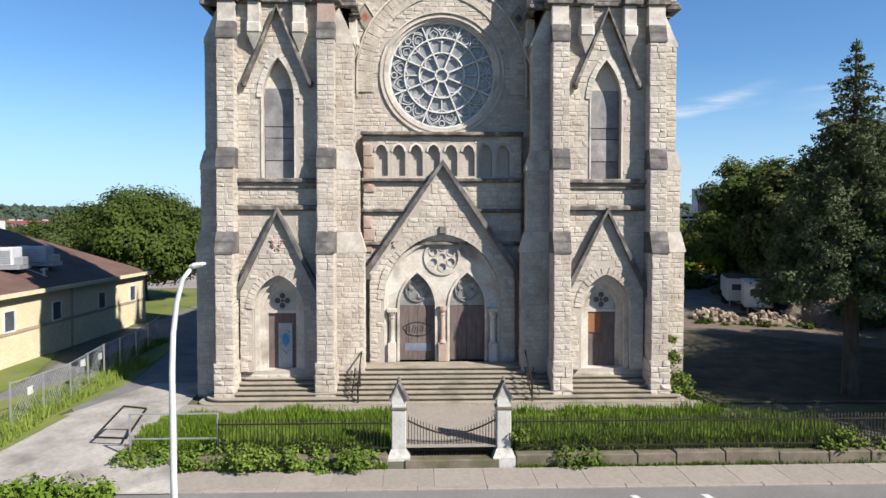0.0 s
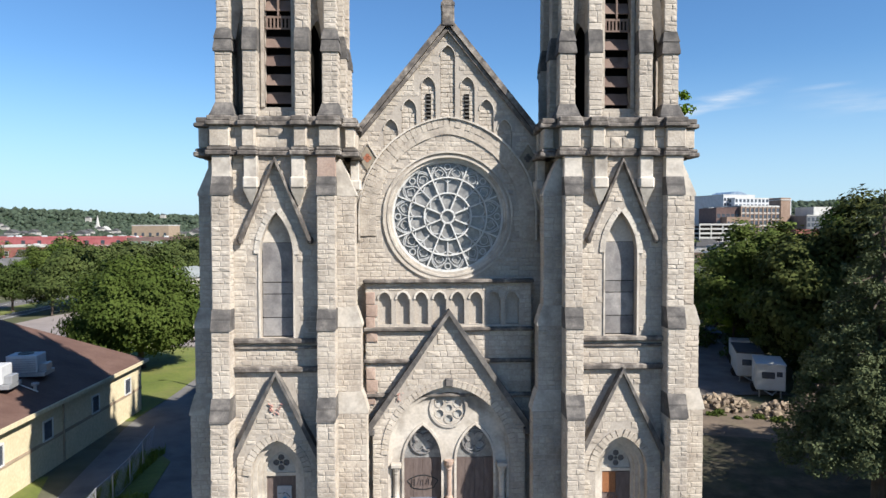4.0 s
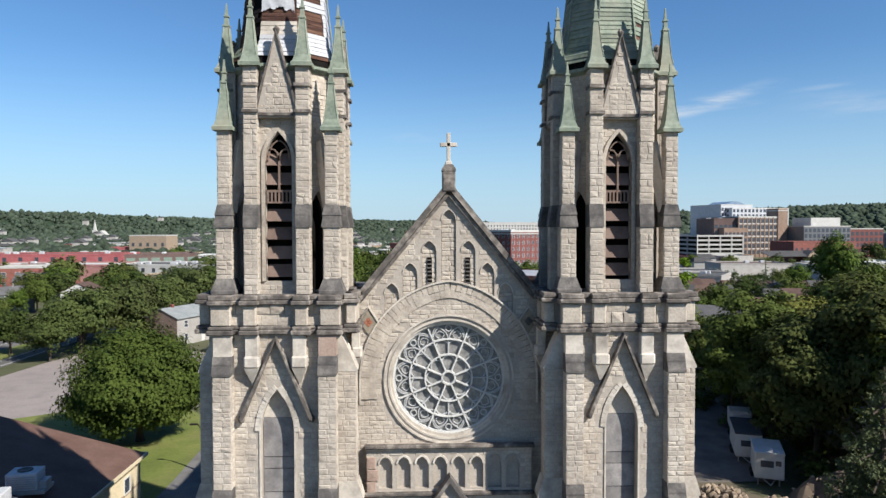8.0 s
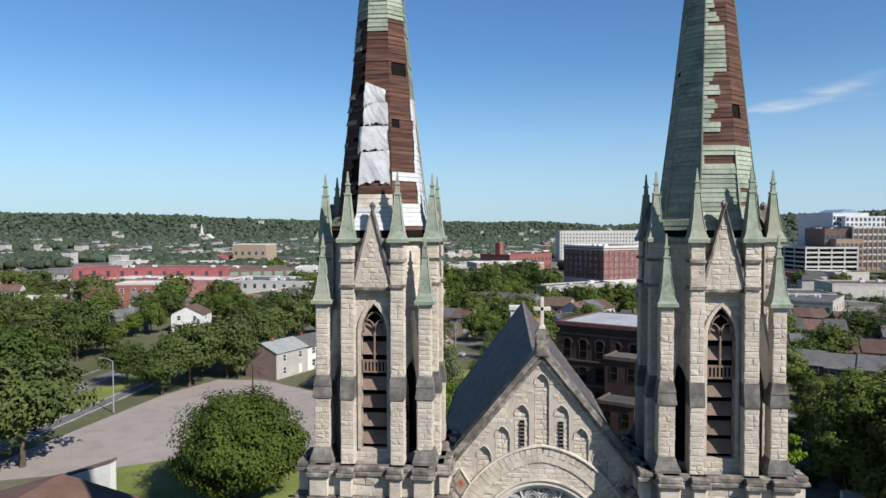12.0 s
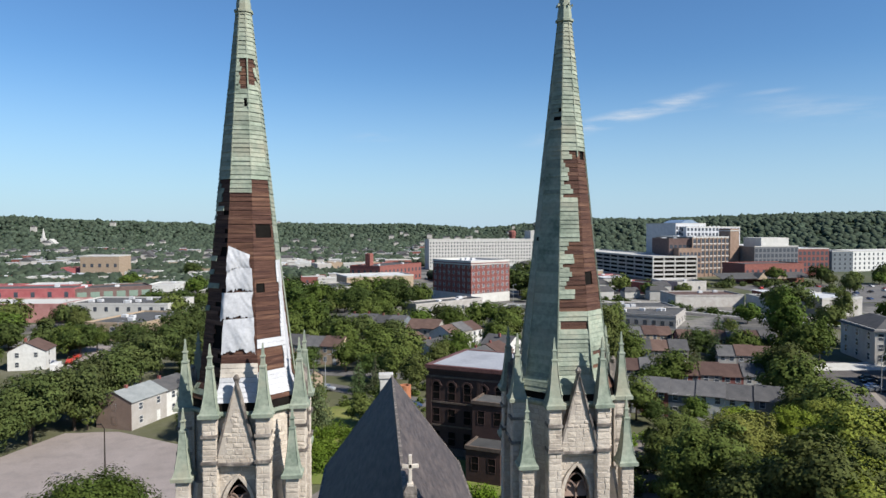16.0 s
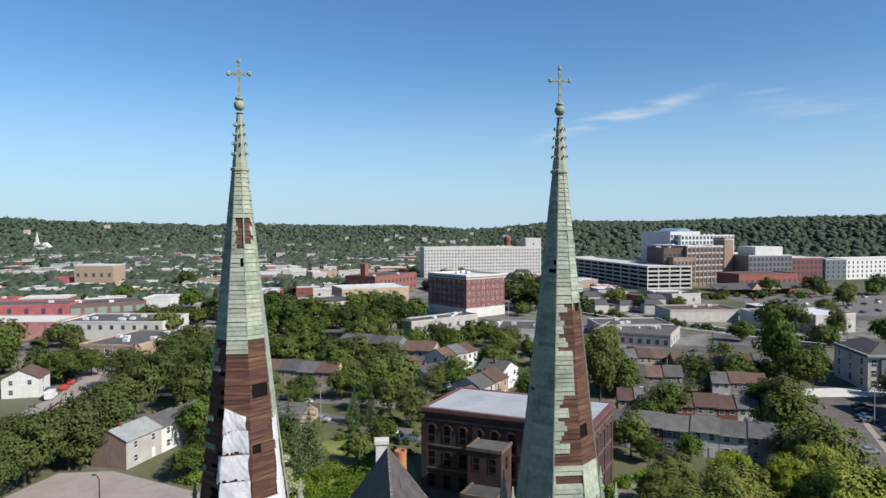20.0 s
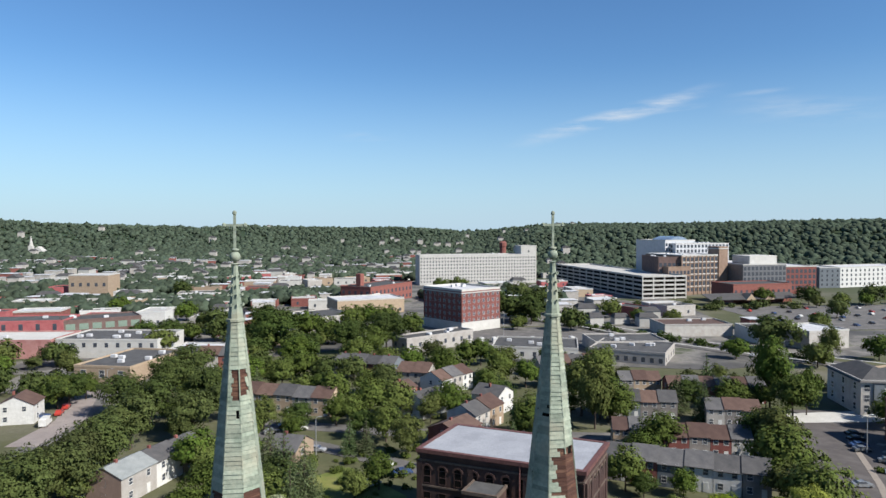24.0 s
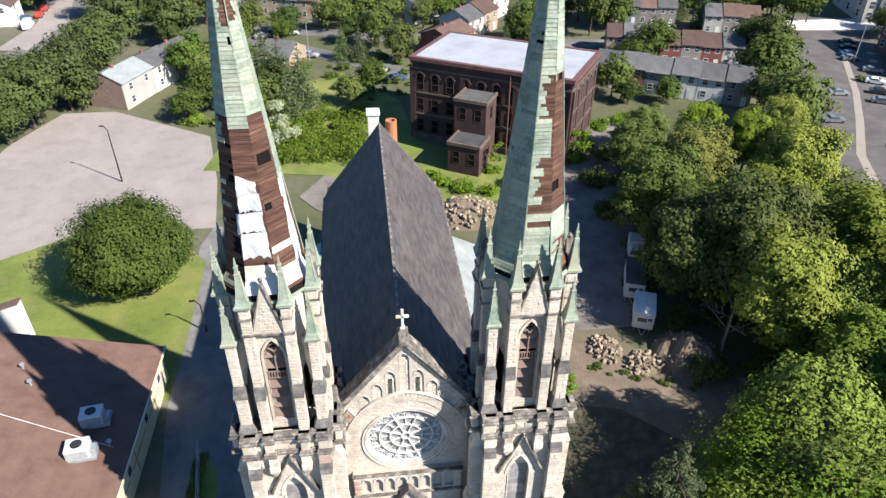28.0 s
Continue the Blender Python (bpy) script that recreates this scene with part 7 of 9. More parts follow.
def blades(name, boxes, count, h, mat, seed, label):
    rng = random.Random(seed)
    b = Builder()
    for _ in range(count):
        x0, x1, y0, y1 = rng.choice(boxes)
        x, y = rng.uniform(x0, x1), rng.uniform(y0, y1)
        z = land(x, y)
        hh = h * rng.uniform(0.5, 1.2) * (0.75 + 0.5 * noise.noise(Vector((x * 0.7, y * 0.7, 0))))
        a = rng.uniform(0, math.tau)
        dx, dy = 0.021 * math.cos(a), 0.021 * math.sin(a)
        lx, ly = rng.uniform(-0.25, 0.25) * hh, rng.uniform(-0.25, 0.25) * hh
        b.add([(x - dx, y - dy, z), (x + dx, y + dy, z), (x + lx * 0.4 + dx * 0.7, y + ly * 0.4 + dy * 0.7, z + hh * 0.6), (x + lx, y + ly, z + hh)], [(0, 1, 2), (0, 2, 3)])
    return slab(name, b, mat, label, "grass", "stuff")


blades("tall_grass", [(-12.2, -8.8, -10.2, -6.2), (-8.8, -2.2, -10.3, -5.9), (2.2, 12.0, -10.3, -5.9), (2.4, 16.0, -10.3, -6.8)], 62000, 0.66, M_BLADE, 1, "uncut tall grass behind the iron fence")
blades("dry_weeds", [(-19.2, -17.2, -10, 6), (-20.6, -19.2, 4, 14)], 7000, 0.6, M_BLADE, 2, "weeds growing through the wire fence")
blades("kerb_weeds", [(-8.5, -2.4, -11.02, -10.94), (2.4, 12, -11.02, -10.94), (2.4, 22, -11.03, -10.95), (2.4, 22, -10.6, -10.3), (9, 22, -10.6, -10.35)], 6000, 0.42, M_WEED, 4, "weeds along the foot of the low wall")
blades("step_weeds", [(-3.5, 3.5, -1.9, -1.6), (-8, 8, -4.95, -4.7), (11.6, 13.5, -6, -2), (-2.6, -0.6, -1.95, -0.9), (0.8, 3.6, -1.95, -0.9)], 2600, 0.3, M_WEED, 3, "weeds rooted in the steps")


def bushes(name, rows, leaves, size, mat, seed, label):
    rng = random.Random(seed)
    cs, rs = [], []
    for x, y, z, r in rows:
        for _ in range(7):
            cs.append((x + rng.uniform(-0.6, 0.6) * r, y + rng.uniform(-0.6, 0.6) * r, z + rng.uniform(0.1, 0.7) * r))
            rs.append(r * rng.uniform(0.3, 0.6))
    return slab(name, leaf_cloud(cs, rs, leaves, size, seed), mat, label, "bushes", "stuff")


bushes("weed_bushes", [(-11.6 + i * 0.62, -10.5 - 0.35 * (i % 2), -0.6, 0.75 + 0.2 * math.sin(i * 2.1)) for i in range(15)], 16000, 0.075, M_WEED, 1, "leafy weeds spilling over the kerb wall")
bushes("wall_weeds", [(4.3, -10.7, -0.4, 0.6), (4.8, -10.8, -0.6, 0.7), (2.5, -10.6, 0.3, 0.5), (14.6, -10.6, -0.2, 0.6), (15.2, -10.5, 0.1, 0.6), (16.6, -10.6, -0.3, 0.5), (11.9, -2.5, 0.4, 0.9), (11.5, -3.2, 0.2, 0.8), (11.3, -2.9, 1.6, 0.6), (11.2, -2.8, 2.6, 0.4)], 6000, 0.075, M_WEED, 2, "weeds at fence and buttress")
bushes("tower_shrub", [(11.5, -1.2, 21.2, 0.55), (11.4, -0.9, 22.0, 0.4)], 500, 0.09, M_LEAF_LT, 12, "small shrub rooted high on the tower ledge")
bushes("corner_bush", [(-13.0, -13.6, -0.7, 1.0), (-11.9, -13.7, -0.8, 0.8), (-14.4, -13.8, -0.7, 0.9)], 1500, 0.11, M_BLADE, 3, "light green bush by the kerb")
bushes("thicket", [(-18 + (i % 7) * 2.6, 78 + (i // 7) * 4.5, 0, 2.4 + 0.7 * math.sin(i * 1.7)) for i in range(35)], 26000, 0.2, M_LEAF_LT, 4, "dense green thicket behind the church")
bushes("thicket_edge", [(-36 + i * 2.3, 97 - i * 0.6, 0, 1.8 + 0.5 * math.sin(i * 2.3)) for i in range(12)], 7500, 0.2, M_LEAF_LT, 5, "bushes along the edge of the lot")
bushes("school_bushes", [(11, 66, 0, 1.8), (14, 64, 0, 2.0), (9, 69, 0, 1.6), (18, 63, 0, 2.0), (22, 65, 0, 1.8), (20, 70, 0, 1.4), (20.4, 70, 2.4, 1.2), (20.6, 71, 4.4, 0.9), (35.5, 73, 0, 1.8), (34.3, 71.6, 0.8, 1.4), (34.6, 72.4, 3.0, 1.2), (35.2, 73.4, 4.8, 1.0), (38, 77.5, 0, 2.0), (38.6, 78.2, 2.2, 1.2), (44, 86, 0, 2.2), (49, 88, 0, 2.2), (54, 90, 0, 2.2)], 11000, 0.2, M_LEAF_LT, 6, "shrubs and vines round the old school")
bushes("undergrowth", [(36 + (i % 6) * 4.5, -8 + (i // 6) * 9, 0, 2.2 + 0.8 * math.sin(i * 2.9)) for i in range(60)], 34000, 0.24, M_LEAF, 7, "dark undergrowth beneath the grove")
bushes("garden_bushes", [(-10 + (i * 37 % 40) * 0.9, 104 + (i * 53 % 29), 0, 1.2 + 0.5 * math.sin(i * 1.3)) for i in range(40)], 12000, 0.22, M_LEAF, 8, "bushes in the back gardens")
bushes("house_bushes", [(55 + (i * 29 % 60), 104 + (i * 17 % 80), 0, 1.3 + 0.5 * math.sin(i * 1.9)) for i in range(50)], 12000, 0.28, M_LEAF, 9, "bushes between the houses")

bushes("blossom_shrub", [(-16.5, 84, 1.0, 2.6), (-17.5, 85, 4.0, 2.2), (-17, 86, 6.5, 1.8), (-15.2, 83, 2.8, 1.8)], 6000, 0.16, M_BLOSSOM, 14, "tall shrub covered in pale blossom")
bushes("yard_weeds", [(22.5 + i * 0.95, 21.5 - i * 0.38 + 0.5 * math.sin(i * 2.2), 0, 0.4 + 0.2 * math.sin(i * 1.7)) for i in range(13)], 4000, 0.1, M_LEAF, 15, "weeds along the edge of the rubble")
bushes("busway_shrubs", [(96 + i * 2.6 + 3 * math.sin(i * 1.9), 352 - i * 4.0, 0, 3.0 + 1.2 * math.sin(i * 2.7)) for i in range(34)], 9000, 0.5, M_LEAF_DK, 16, "shrubs along the busway")
bushes("terrace_shrubs", [(112 + i * 2.9, 196 + 5 * math.sin(i * 1.4) - i * 0.8, 0, 2.6 + 1.2 * math.sin(i * 2.1)) for i in range(22)], 7000, 0.42, M_LEAF_DK, 17, "dark shrubs behind the terraces")
bushes("garage_shrubs", [(150 + i * 5.2, 400 + 9 * math.sin(i * 1.2), 0, 4.2 + 1.5 * math.sin(i * 2.3)) for i in range(26)], 7000, 0.7, M_LEAF_DK, 18, "bushes below the parking garage")
# bare tree at the edge of the grove
bare = thing("bare_tree", "leafless grey-brown tree at the edge of the grove", "tree", at=pose(39.5, 23.5, 0))
part("trunk", Builder().lathe(0, 0, [(-0.2, 0.3), (1, 0.22), (4.5, 0.16), (9, 0.04)], 7), M_BARK, bare)
bare_rng = random.Random(19)
for k in range(9):
    b = Builder()
    a, z = k * 2.4, 1.8 + k * 0.7
    p = Vector((0, 0, z))
    for s in range(4):
        q = p + Vector((math.cos(a) * 1.1, math.sin(a) * 1.1, bare_rng.uniform(0.3, 1.0)))
        b.bar(p, q, 0.13 - 0.03 * s)
        for _ in range(4):
            b.bar(q, q + Vector((bare_rng.uniform(-1, 1), bare_rng.uniform(-1, 1), bare_rng.uniform(-0.1, 1.2))), 0.035)
        p, a = q, a + bare_rng.uniform(-0.5, 0.5)
    part("limb", b, M_BARK, bare)

# rubble
rock_rng = random.Random(6)
rock_meshes = []
for k in range(5):
    bm = bmesh.new()
    bmesh.ops.create_icosphere(bm, subdivisions=1, radius=0.5)
    for v in bm.verts:
        v.co *= rock_rng.uniform(0.55, 1.25)
        v.co.x *= 0.75 + 0.12 * k
        v.co.z *= 0.6
    rm = bpy.data.meshes.new("rock")
    bm.to_mesh(rm)
    bm.free()
    rm.materials.append(M_ROCK)
    rock_meshes.append(rm)


def rubble(name, label, cx, cy, rx, ry, h, n, size):
    t = thing(name, label, "rubble heap", at=pose(cx, cy, 0))
    b, N = Builder(), 14
    for j in range(N + 1):
        for i in range(N + 1):
            u, v = -1 + 2 * i / N, -1 + 2 * j / N
            q = max(0.0, 1 - u * u - v * v)
            b.v.append((u * rx, v * ry, -0.1 + h * q * (0.7 + 0.5 * noise.noise(Vector((u * 2 + cx, v * 2, 0))))))
    b.f = [(j * (N + 1) + i, j * (N + 1) + i + 1, (j + 1) * (N + 1) + i + 1, (j + 1) * (N + 1) + i) for j in range(N) for i in range(N)]
    part("earth", b, M_DIRT, t)
    for _ in range(n):
        u, a = math.sqrt(rock_rng.random()) * 0.95, rock_rng.uniform(0, math.tau)
        s = size * rock_rng.uniform(0.5, 1.4)
        r = part("rock", rock_rng.choice(rock_meshes), M_ROCK, t)
        r.matrix_basis = pose(u * rx * math.cos(a), u * ry * math.sin(a), h * (1 - u * u) * 0.75 + s * 0.1, rock_rng.uniform(0, 360), rock_rng.uniform(0, 90), rock_rng.uniform(0, 360)) @ Matrix.Scale(s, 4)


rubble("rubble_heap", "heap of broken building stone in the yard", 25.2, 24.2, 2.2, 2.6, 0.9, 80, 0.58)
rubble("rubble_heap", "heap of broken building stone beside the trailer", 28.9, 21.5, 2.6, 2.2, 1.0, 90, 0.58)
rubble("spoil_heap", "grey spoil heap with weeds", 34.6, 22.2, 4.2, 4.4, 3.4, 30, 0.4)
rubble("demolition_heap", "long tan heap of demolition rubble behind the church", 13.4, 57.0, 5.8, 5.0, 2.6, 150, 0.7)

# ---- buildings ----


FOOT = [(20, 88, 15), (30, 80, 13), (15, 70, 9), (48, 81, 6)]


def placed(a, c):
    """A pose whose x runs along the front from a to c and whose y goes away from the viewer."""
    a, c = Vector((*a, 0)), Vector((*c, 0))
    e = (c - a).normalized()
    n = Vector((-e.y, e.x, 0))
    m = Matrix((e, n, Vector((0, 0, 1)))).transposed().to_4x4()
    m.translation = a
    return m, (c - a).length


def window_mesh(w, h, frame_mat, sill=True):
    b = Builder().box(-w / 2, w / 2, -0.02, 0.03, 0, h)
    f = Builder()
    f.box(-w / 2 - 0.08, w / 2 + 0.08, -0.06, 0.0, -0.1, 0)
    f.box(-w / 2 - 0.08, w / 2 + 0.08, -0.06, 0.0, h, h + 0.08)
    f.box(-w / 2 - 0.08, -w / 2, -0.06, 0.0, 0, h)
    f.box(w / 2, w / 2 + 0.08, -0.06, 0.0, 0, h)
    f.box(-w / 2, w / 2, -0.05, 0.0, h * 0.48, h * 0.54)
    me, fe = b.mesh("pane"), f.mesh("window_frame")
    me.materials.append(M_GLASS)
    fe.materials.append(frame_mat)
    return me, fe


WIN = window_mesh(1.0, 1.3, M_WHITE)
WIN_BIG = window_mesh(1.5, 1.9, M_WHITE)
WIN_DARK = window_mesh(1.2, 2.0, M_COPING)


def add_window(parent, x, y, z, turn=0.0, kind=WIN, s=1.0, frame_too=True):
    w = part("window", kind[0], None, parent)
    w.matrix_basis = pose(x, y, z, 0, 0, turn) @ Matrix.Scale(s, 4)
    if frame_too:
        f = part("window_frame", kind[1], None, w)
    return w


def house(a, c, depth, h, wall, roof, label, pitch=0.55, along=True, windows=2, storeys=2, group="row houses", end_wall=None):
    """A pitched-roof house on its front line, with its windows and door."""
    m, L = placed(a, c)
    FOOT.append((*(m @ Vector((L / 2, depth / 2, 0)))[:2], max(L, depth) * 0.62))
    t = thing("house", label, "house", group, at=m)
    D = depth
    b = Builder()
    if along:
        rz = h + D / 2 * pitch
        b.loft([[(x, 0, -0.3), (x, D, -0.3), (x, D, h), (x, D / 2, rz), (x, 0, h)] for x in (0, L)])
    else:
        rz = h + L / 2 * pitch
        b.loft([[(0, y, -0.3), (L, y, -0.3), (L, y, h), (L / 2, y, rz), (0, y, h)] for y in (0, D)])
    part("wall", b, wall, t)
    o, th = 0.35, 0.14
    r = Builder()
    if along:
        for s in (0, 1):
            y0, y1 = (-o, D / 2) if s == 0 else (D + o, D / 2)
            r.loft([[(x, y0, h - o * pitch + 0.02), (x, y1, rz + 0.02), (x, y1, rz + th), (x, y0, h - o * pitch + th)] for x in (-0.2, L + 0.2)])
    else:
        for s in (0, 1):
            x0, x1 = (-o, L / 2) if s == 0 else (L + o, L / 2)
            r.loft([[(x0, y, h - o * pitch + 0.02), (x1, y, rz + 0.02), (x1, y, rz + th), (x0, y, h - o * pitch + th)] for y in (-0.25, D + 0.25)])
    part("roof", r, roof, t)
    n = windows
    near = a[1] < 185
    for k in range(storeys):
        z = 0.95 + 2.7 * k
        for i in range(n):
            x = L * (i + 0.5) / n
            if k == 0 and i == n - 1:
                d = part("door", Builder().bevel_box(x - 0.5, x + 0.5, -0.06, 0.02, 0.1, 2.15, 0.02), M_WHITE, t)
                continue
            add_window(t, x, 0, z, frame_too=near)
        add_window(t, L, D * 0.35, z, 90, frame_too=near)
        if D > 9:
            add_window(t, L, D * 0.7, z, 90, frame_too=near)
        add_window(t, 0, D * 0.5, z, -90, frame_too=near)
    if L > 6:
        part("chimney", Builder().bevel_box(L * 0.3, L * 0.3 + 0.6, D * 0.5 - 0.3, D * 0.5 + 0.3, rz - 0.4, rz + 0.7, 0.03), M_BRICK, t)
    return t


def row(a, c, depth, h, n, walls, roofs, label, pitch=0.5):
    """A terrace of n houses, each its own thing."""
    for i in range(n):
        f0, f1 = i / n, (i + 1) / n - 0.004
        p = (a[0] + (c[0] - a[0]) * f0, a[1] + (c[1] - a[1]) * f0)
        q = (a[0] + (c[0] - a[0]) * f1, a[1] + (c[1] - a[1]) * f1)
        w, r = walls[i % len(walls)], roofs[i % len(roofs)]
        house(p, q, depth, h + 0.25 * (i % 2), w, r, label + " with " + r.name.replace("_", " ") + " roof", pitch)


S, G, R, B, T = M_SIDING, M_SHINGLE_GY, M_SHINGLE_RD, M_BRICK, M_TAN
LBL = "two-storey terraced town house"
m_end = house((-49.6, 104.5), (-45.8, 114.2), 8.4, 5.6, S, M_LEADGREY, "two-storey house with brown brick end and pale grey roof", 0.42)
part("end_wall", Builder().loft([[(x, 0, -0.3), (x, 8.4, -0.3), (x, 8.4, 5.62), (x, 4.2, 7.4), (x, 0, 5.62)] for x in (-0.06, -0.01)]), M_ENDBRICK, m_end, "brown brick end wall")
house((-45.8, 114.2), (-42.6, 122.0), 8.4, 5.4, M_WHITE, G, "white two-storey house with grey shingle roof beside the lot", 0.42)
house((-42.4, 122.3), (-39.5, 129.5), 8.0, 5.2, T, G, "tan two-storey house with dark grey roof", 0.42)
house((-104, 166), (-94.5, 167.2), 9, 5.4, M_WHITE, R, "white two-storey house with brown roof and porch", 0.5, along=False, group="detached houses")
house((-117, 158), (-111.8, 167.2), 8, 5.4, M_BLUEWALL, G, "blue-grey house beside the boulevard", 0.45, group="detached houses")
row((-46, 178), (-12.4, 164.2), 9, 5.2, 6, [T, S, T], [G, R, R, G], LBL)
row((-14, 221.9), (7.6, 210.0), 9, 5.2, 4, [M_BLUEWALL, S, B], [G, G, M_TARROOF], LBL)
row((8.2, 199.7), (18.5, 194.5), 10, 5.4, 2, [S], [R], LBL)
house((13.7, 158.3), (21.9, 166.1), 8, 5.6, M_WHITE, G, "white two-storey house with grey roof", 0.4)
house((9, 172), (13.7, 176), 8, 5.6, B, R, "brick house with red-brown roof", 0.4)
row((22.0, 182.7), (34.0, 195.0), 9, 5.6, 3, [M_WHITE, S], [R, G], LBL)
row((26.4, 141.3), (36.2, 152.9), 9, 5.4, 2, [S, M_TAN], [G, R], LBL)
house((20, 128), (27, 136), 9, 5.0, B, R, "low brick house with red-brown roof", 0.4)
house((36, 160), (42, 167), 9, 5.4, M_WHITE, G, "white house with grey gabled roof", 0.5, along=False)
row((58.5, 127.4), (66.3, 125.2), 8, 5.0, 2, [T, S], [R, G], LBL)
row((66.0, 154.6), (85.5, 149.2), 9, 5.0, 4, [M_DIMWALL, M_BLUEWALL, M_DIMWALL], [G, G, R], LBL)
row((69.5, 120.2), (87.5, 114.6), 8.5, 5.0, 4, [B, M_DIMWALL, B, S], [R, R, R, G], LBL)
row((92.1, 169.6), (121, 163.4), 9, 5.0, 6, [B, M_DIMWALL, B], [R, G], LBL)
row((49.5, 108.4), (78.5, 92.6), 8.5, 4.9, 6, [M_DIMWALL, M_BRICK, M_BLUEWALL, M_WHITE, M_WHITE, M_DIMWALL], [G, G, G, M_SHINGLE_GY], LBL)
row((90.5, 142.3), (104, 138.2), 8.5, 5.0, 3, [S, M_DIMWALL, M_BLUEWALL], [G, R, R], LBL)
row((80.0, 179.0), (93.2, 177.2), 8.5, 5.0, 3, [M_DIMWALL, M_TAN, M_TAN], [G, R, R], LBL)
house((-24, 121), (-17.5, 118.5), 9, 5.2, M_TAN, G, "pink-tan two-storey house with dark roof", 0.5)
row((60, 205), (84, 207), 9, 5.4, 4, [S, B, S], [G, R], LBL)
row((-75, 236), (-50, 232), 10, 6, 3, [B, S], [G, R], LBL)
for x, y in ((-150, 190), (-165, 215), (-182, 240), (-140, 205), (-200, 260), (-175, 270), (-160, 250), (-215, 290), (-235, 310), (-190, 300)):
    house((x, y), (x + 9, y + 2), 9, 5.6, (S, M_WHITE, B, T)[(x + y) % 4], (G, R)[x % 2], "detached house among trees across the boulevard", 0.55, along=x % 3 > 0, group="detached houses")
for i, (x, y) in enumerate(((-232, 238), (-250, 262), (-262, 230), (-275, 288), (-228, 345), (-262, 335), (-290, 320), (-245, 210), (-215, 232), (-300, 350))):
    house((x, y), (x + 9, y + 3), 9, 5.4, (M_WHITE, S, B, T)[i % 4], (R, G)[i % 2], "far detached house among trees with pitched roof", 0.55, along=i % 3 > 0, group="detached houses")


def block(a, c, depth, h, wall, roof, label, rows=0, cols=0, side_cols=0, kind=WIN_BIG, name="building", z0=1.2, step=None, parapet=0.7, s=1.0, category="building", units=0, far=False, framed=False):
    """A flat-roofed building with its windows, parapet and roof plant."""
    m, L = placed(a, c)
    for fx in (0.2, 0.5, 0.8):
        FOOT.append((*(m @ Vector((L * fx, depth / 2, 0)))[:2], max(L * 0.35, depth * 0.62)))
    t = thing(name, label, category, at=m)
    far = far or (a[1] > 235 and not framed)
    D = depth
    part("wall", Builder().box(0, L, 0, D, -0.3, h), wall, t)
    p = Builder()
    for x0, x1, y0, y1 in ((-0.1, L + 0.1, -0.1, 0.3), (-0.1, L + 0.1, D - 0.3, D + 0.1), (-0.1, 0.3, 0.3, D - 0.3), (L - 0.3, L + 0.1, 0.3, D - 0.3)):
        p.box(x0, x1, y0, y1, h - 0.15, h + parapet)
    part("parapet", p, wall if roof is not M_FLATROOF else M_CONCRETE, t)
    part("roof", Builder().box(0.3, L - 0.3, 0.3, D - 0.3, h, h + 0.12), roof, t)
    step = step or (h - 1.0) / max(1, rows)
    for k in range(rows):
        z = z0 + k * step
        for i in range(cols):
            add_window(t, L * (i + 0.5) / cols, 0, z, 0, kind, s, not far)
        for i in range(side_cols):
            add_window(t, 0, D * (i + 0.5) / side_cols, z, -90, kind, s, not far)
            add_window(t, L, D * (i + 0.5) / side_cols, z, 90, kind, s, not far)
    rng = random.Random(int(a[0] * 3 + a[1]))
    for _ in range(units):
        x, y = rng.uniform(0.1, 0.85) * L, rng.uniform(0.15, 0.8) * D
        part("roof_unit", Builder().bevel_box(x, x + 2.2, y, y + 1.6, h + 0.1, h + 1.3, 0.1), M_FLATROOF, t)
    return t


# old school
sc, su, sv = Vector((32.9, 71.5, 0)), Vector((-25.4, 14.5, 0)), Vector((8.5, 13.5, 0))
school = thing("old_school", "abandoned dark brick school with white flat roof", "school")
SH = 15.4
cor = [sc, sc + sv, sc + sv + su, sc + su]
b = Builder().loft([[(p.x, p.y, z) for p in cor] for z in (-1.0, SH)])
part("wall", b, M_BRICK_DK, school, "sooty dark red brick walls")
mid = (cor[0] + cor[2]) / 2
su_n, sv_n = su.normalized(), sv.normalized()


def school_ring(o):
    """The plan grown outward by o metres."""
    return [p + (su_n * (o if i > 1 else -o)) + (sv_n * (o if i in (1, 2) else -o)) for i, p in enumerate(cor)]


rf = Builder().loft([[(p.x, p.y, z) for p in school_ring(-0.3)] for z in (SH - 0.1, SH + 0.2)])
part("roof", rf, M_SCHOOLROOF, school, "pale grey membrane roof")
for z0, z1, o, mt, lab in ((SH - 0.35, SH + 0.3, 0.5, M_RUSTTRIM, "rusty red metal roof edge"), (SH - 0.9, SH - 0.35, 0.3, M_BRICK_DK, "corbelled brick cornice"),
                           (SH - 1.9, SH - 1.6, 0.16, M_SANDBAND, "sandstone band course"), (9.0, 9.3, 0.14, M_SANDBAND, "sandstone band course"),
                           (4.9, 5.2, 0.14, M_SANDBAND, "sandstone band course"), (-0.9, 1.2, 0.2, M_SANDBAND, "rock-faced sandstone plinth")):
    b = Builder()
    outer, inner = school_ring(o), school_ring(-0.32)
    for i in range(4):
        j = (i + 1) % 4
        b.loft([[(q.x, q.y, z) for q in (outer[i], outer[j], inner[j], inner[i])] for z in (z0, z1)])
    part("cornice", b, mt, school, lab)
HOLE = window_mesh(1.25, 2.3, M_BRICK_DK)
# panes in the near-black colour that paints unlit rooms
HOLE[0].materials.clear()
HOLE[0].materials.append(M_VOID)
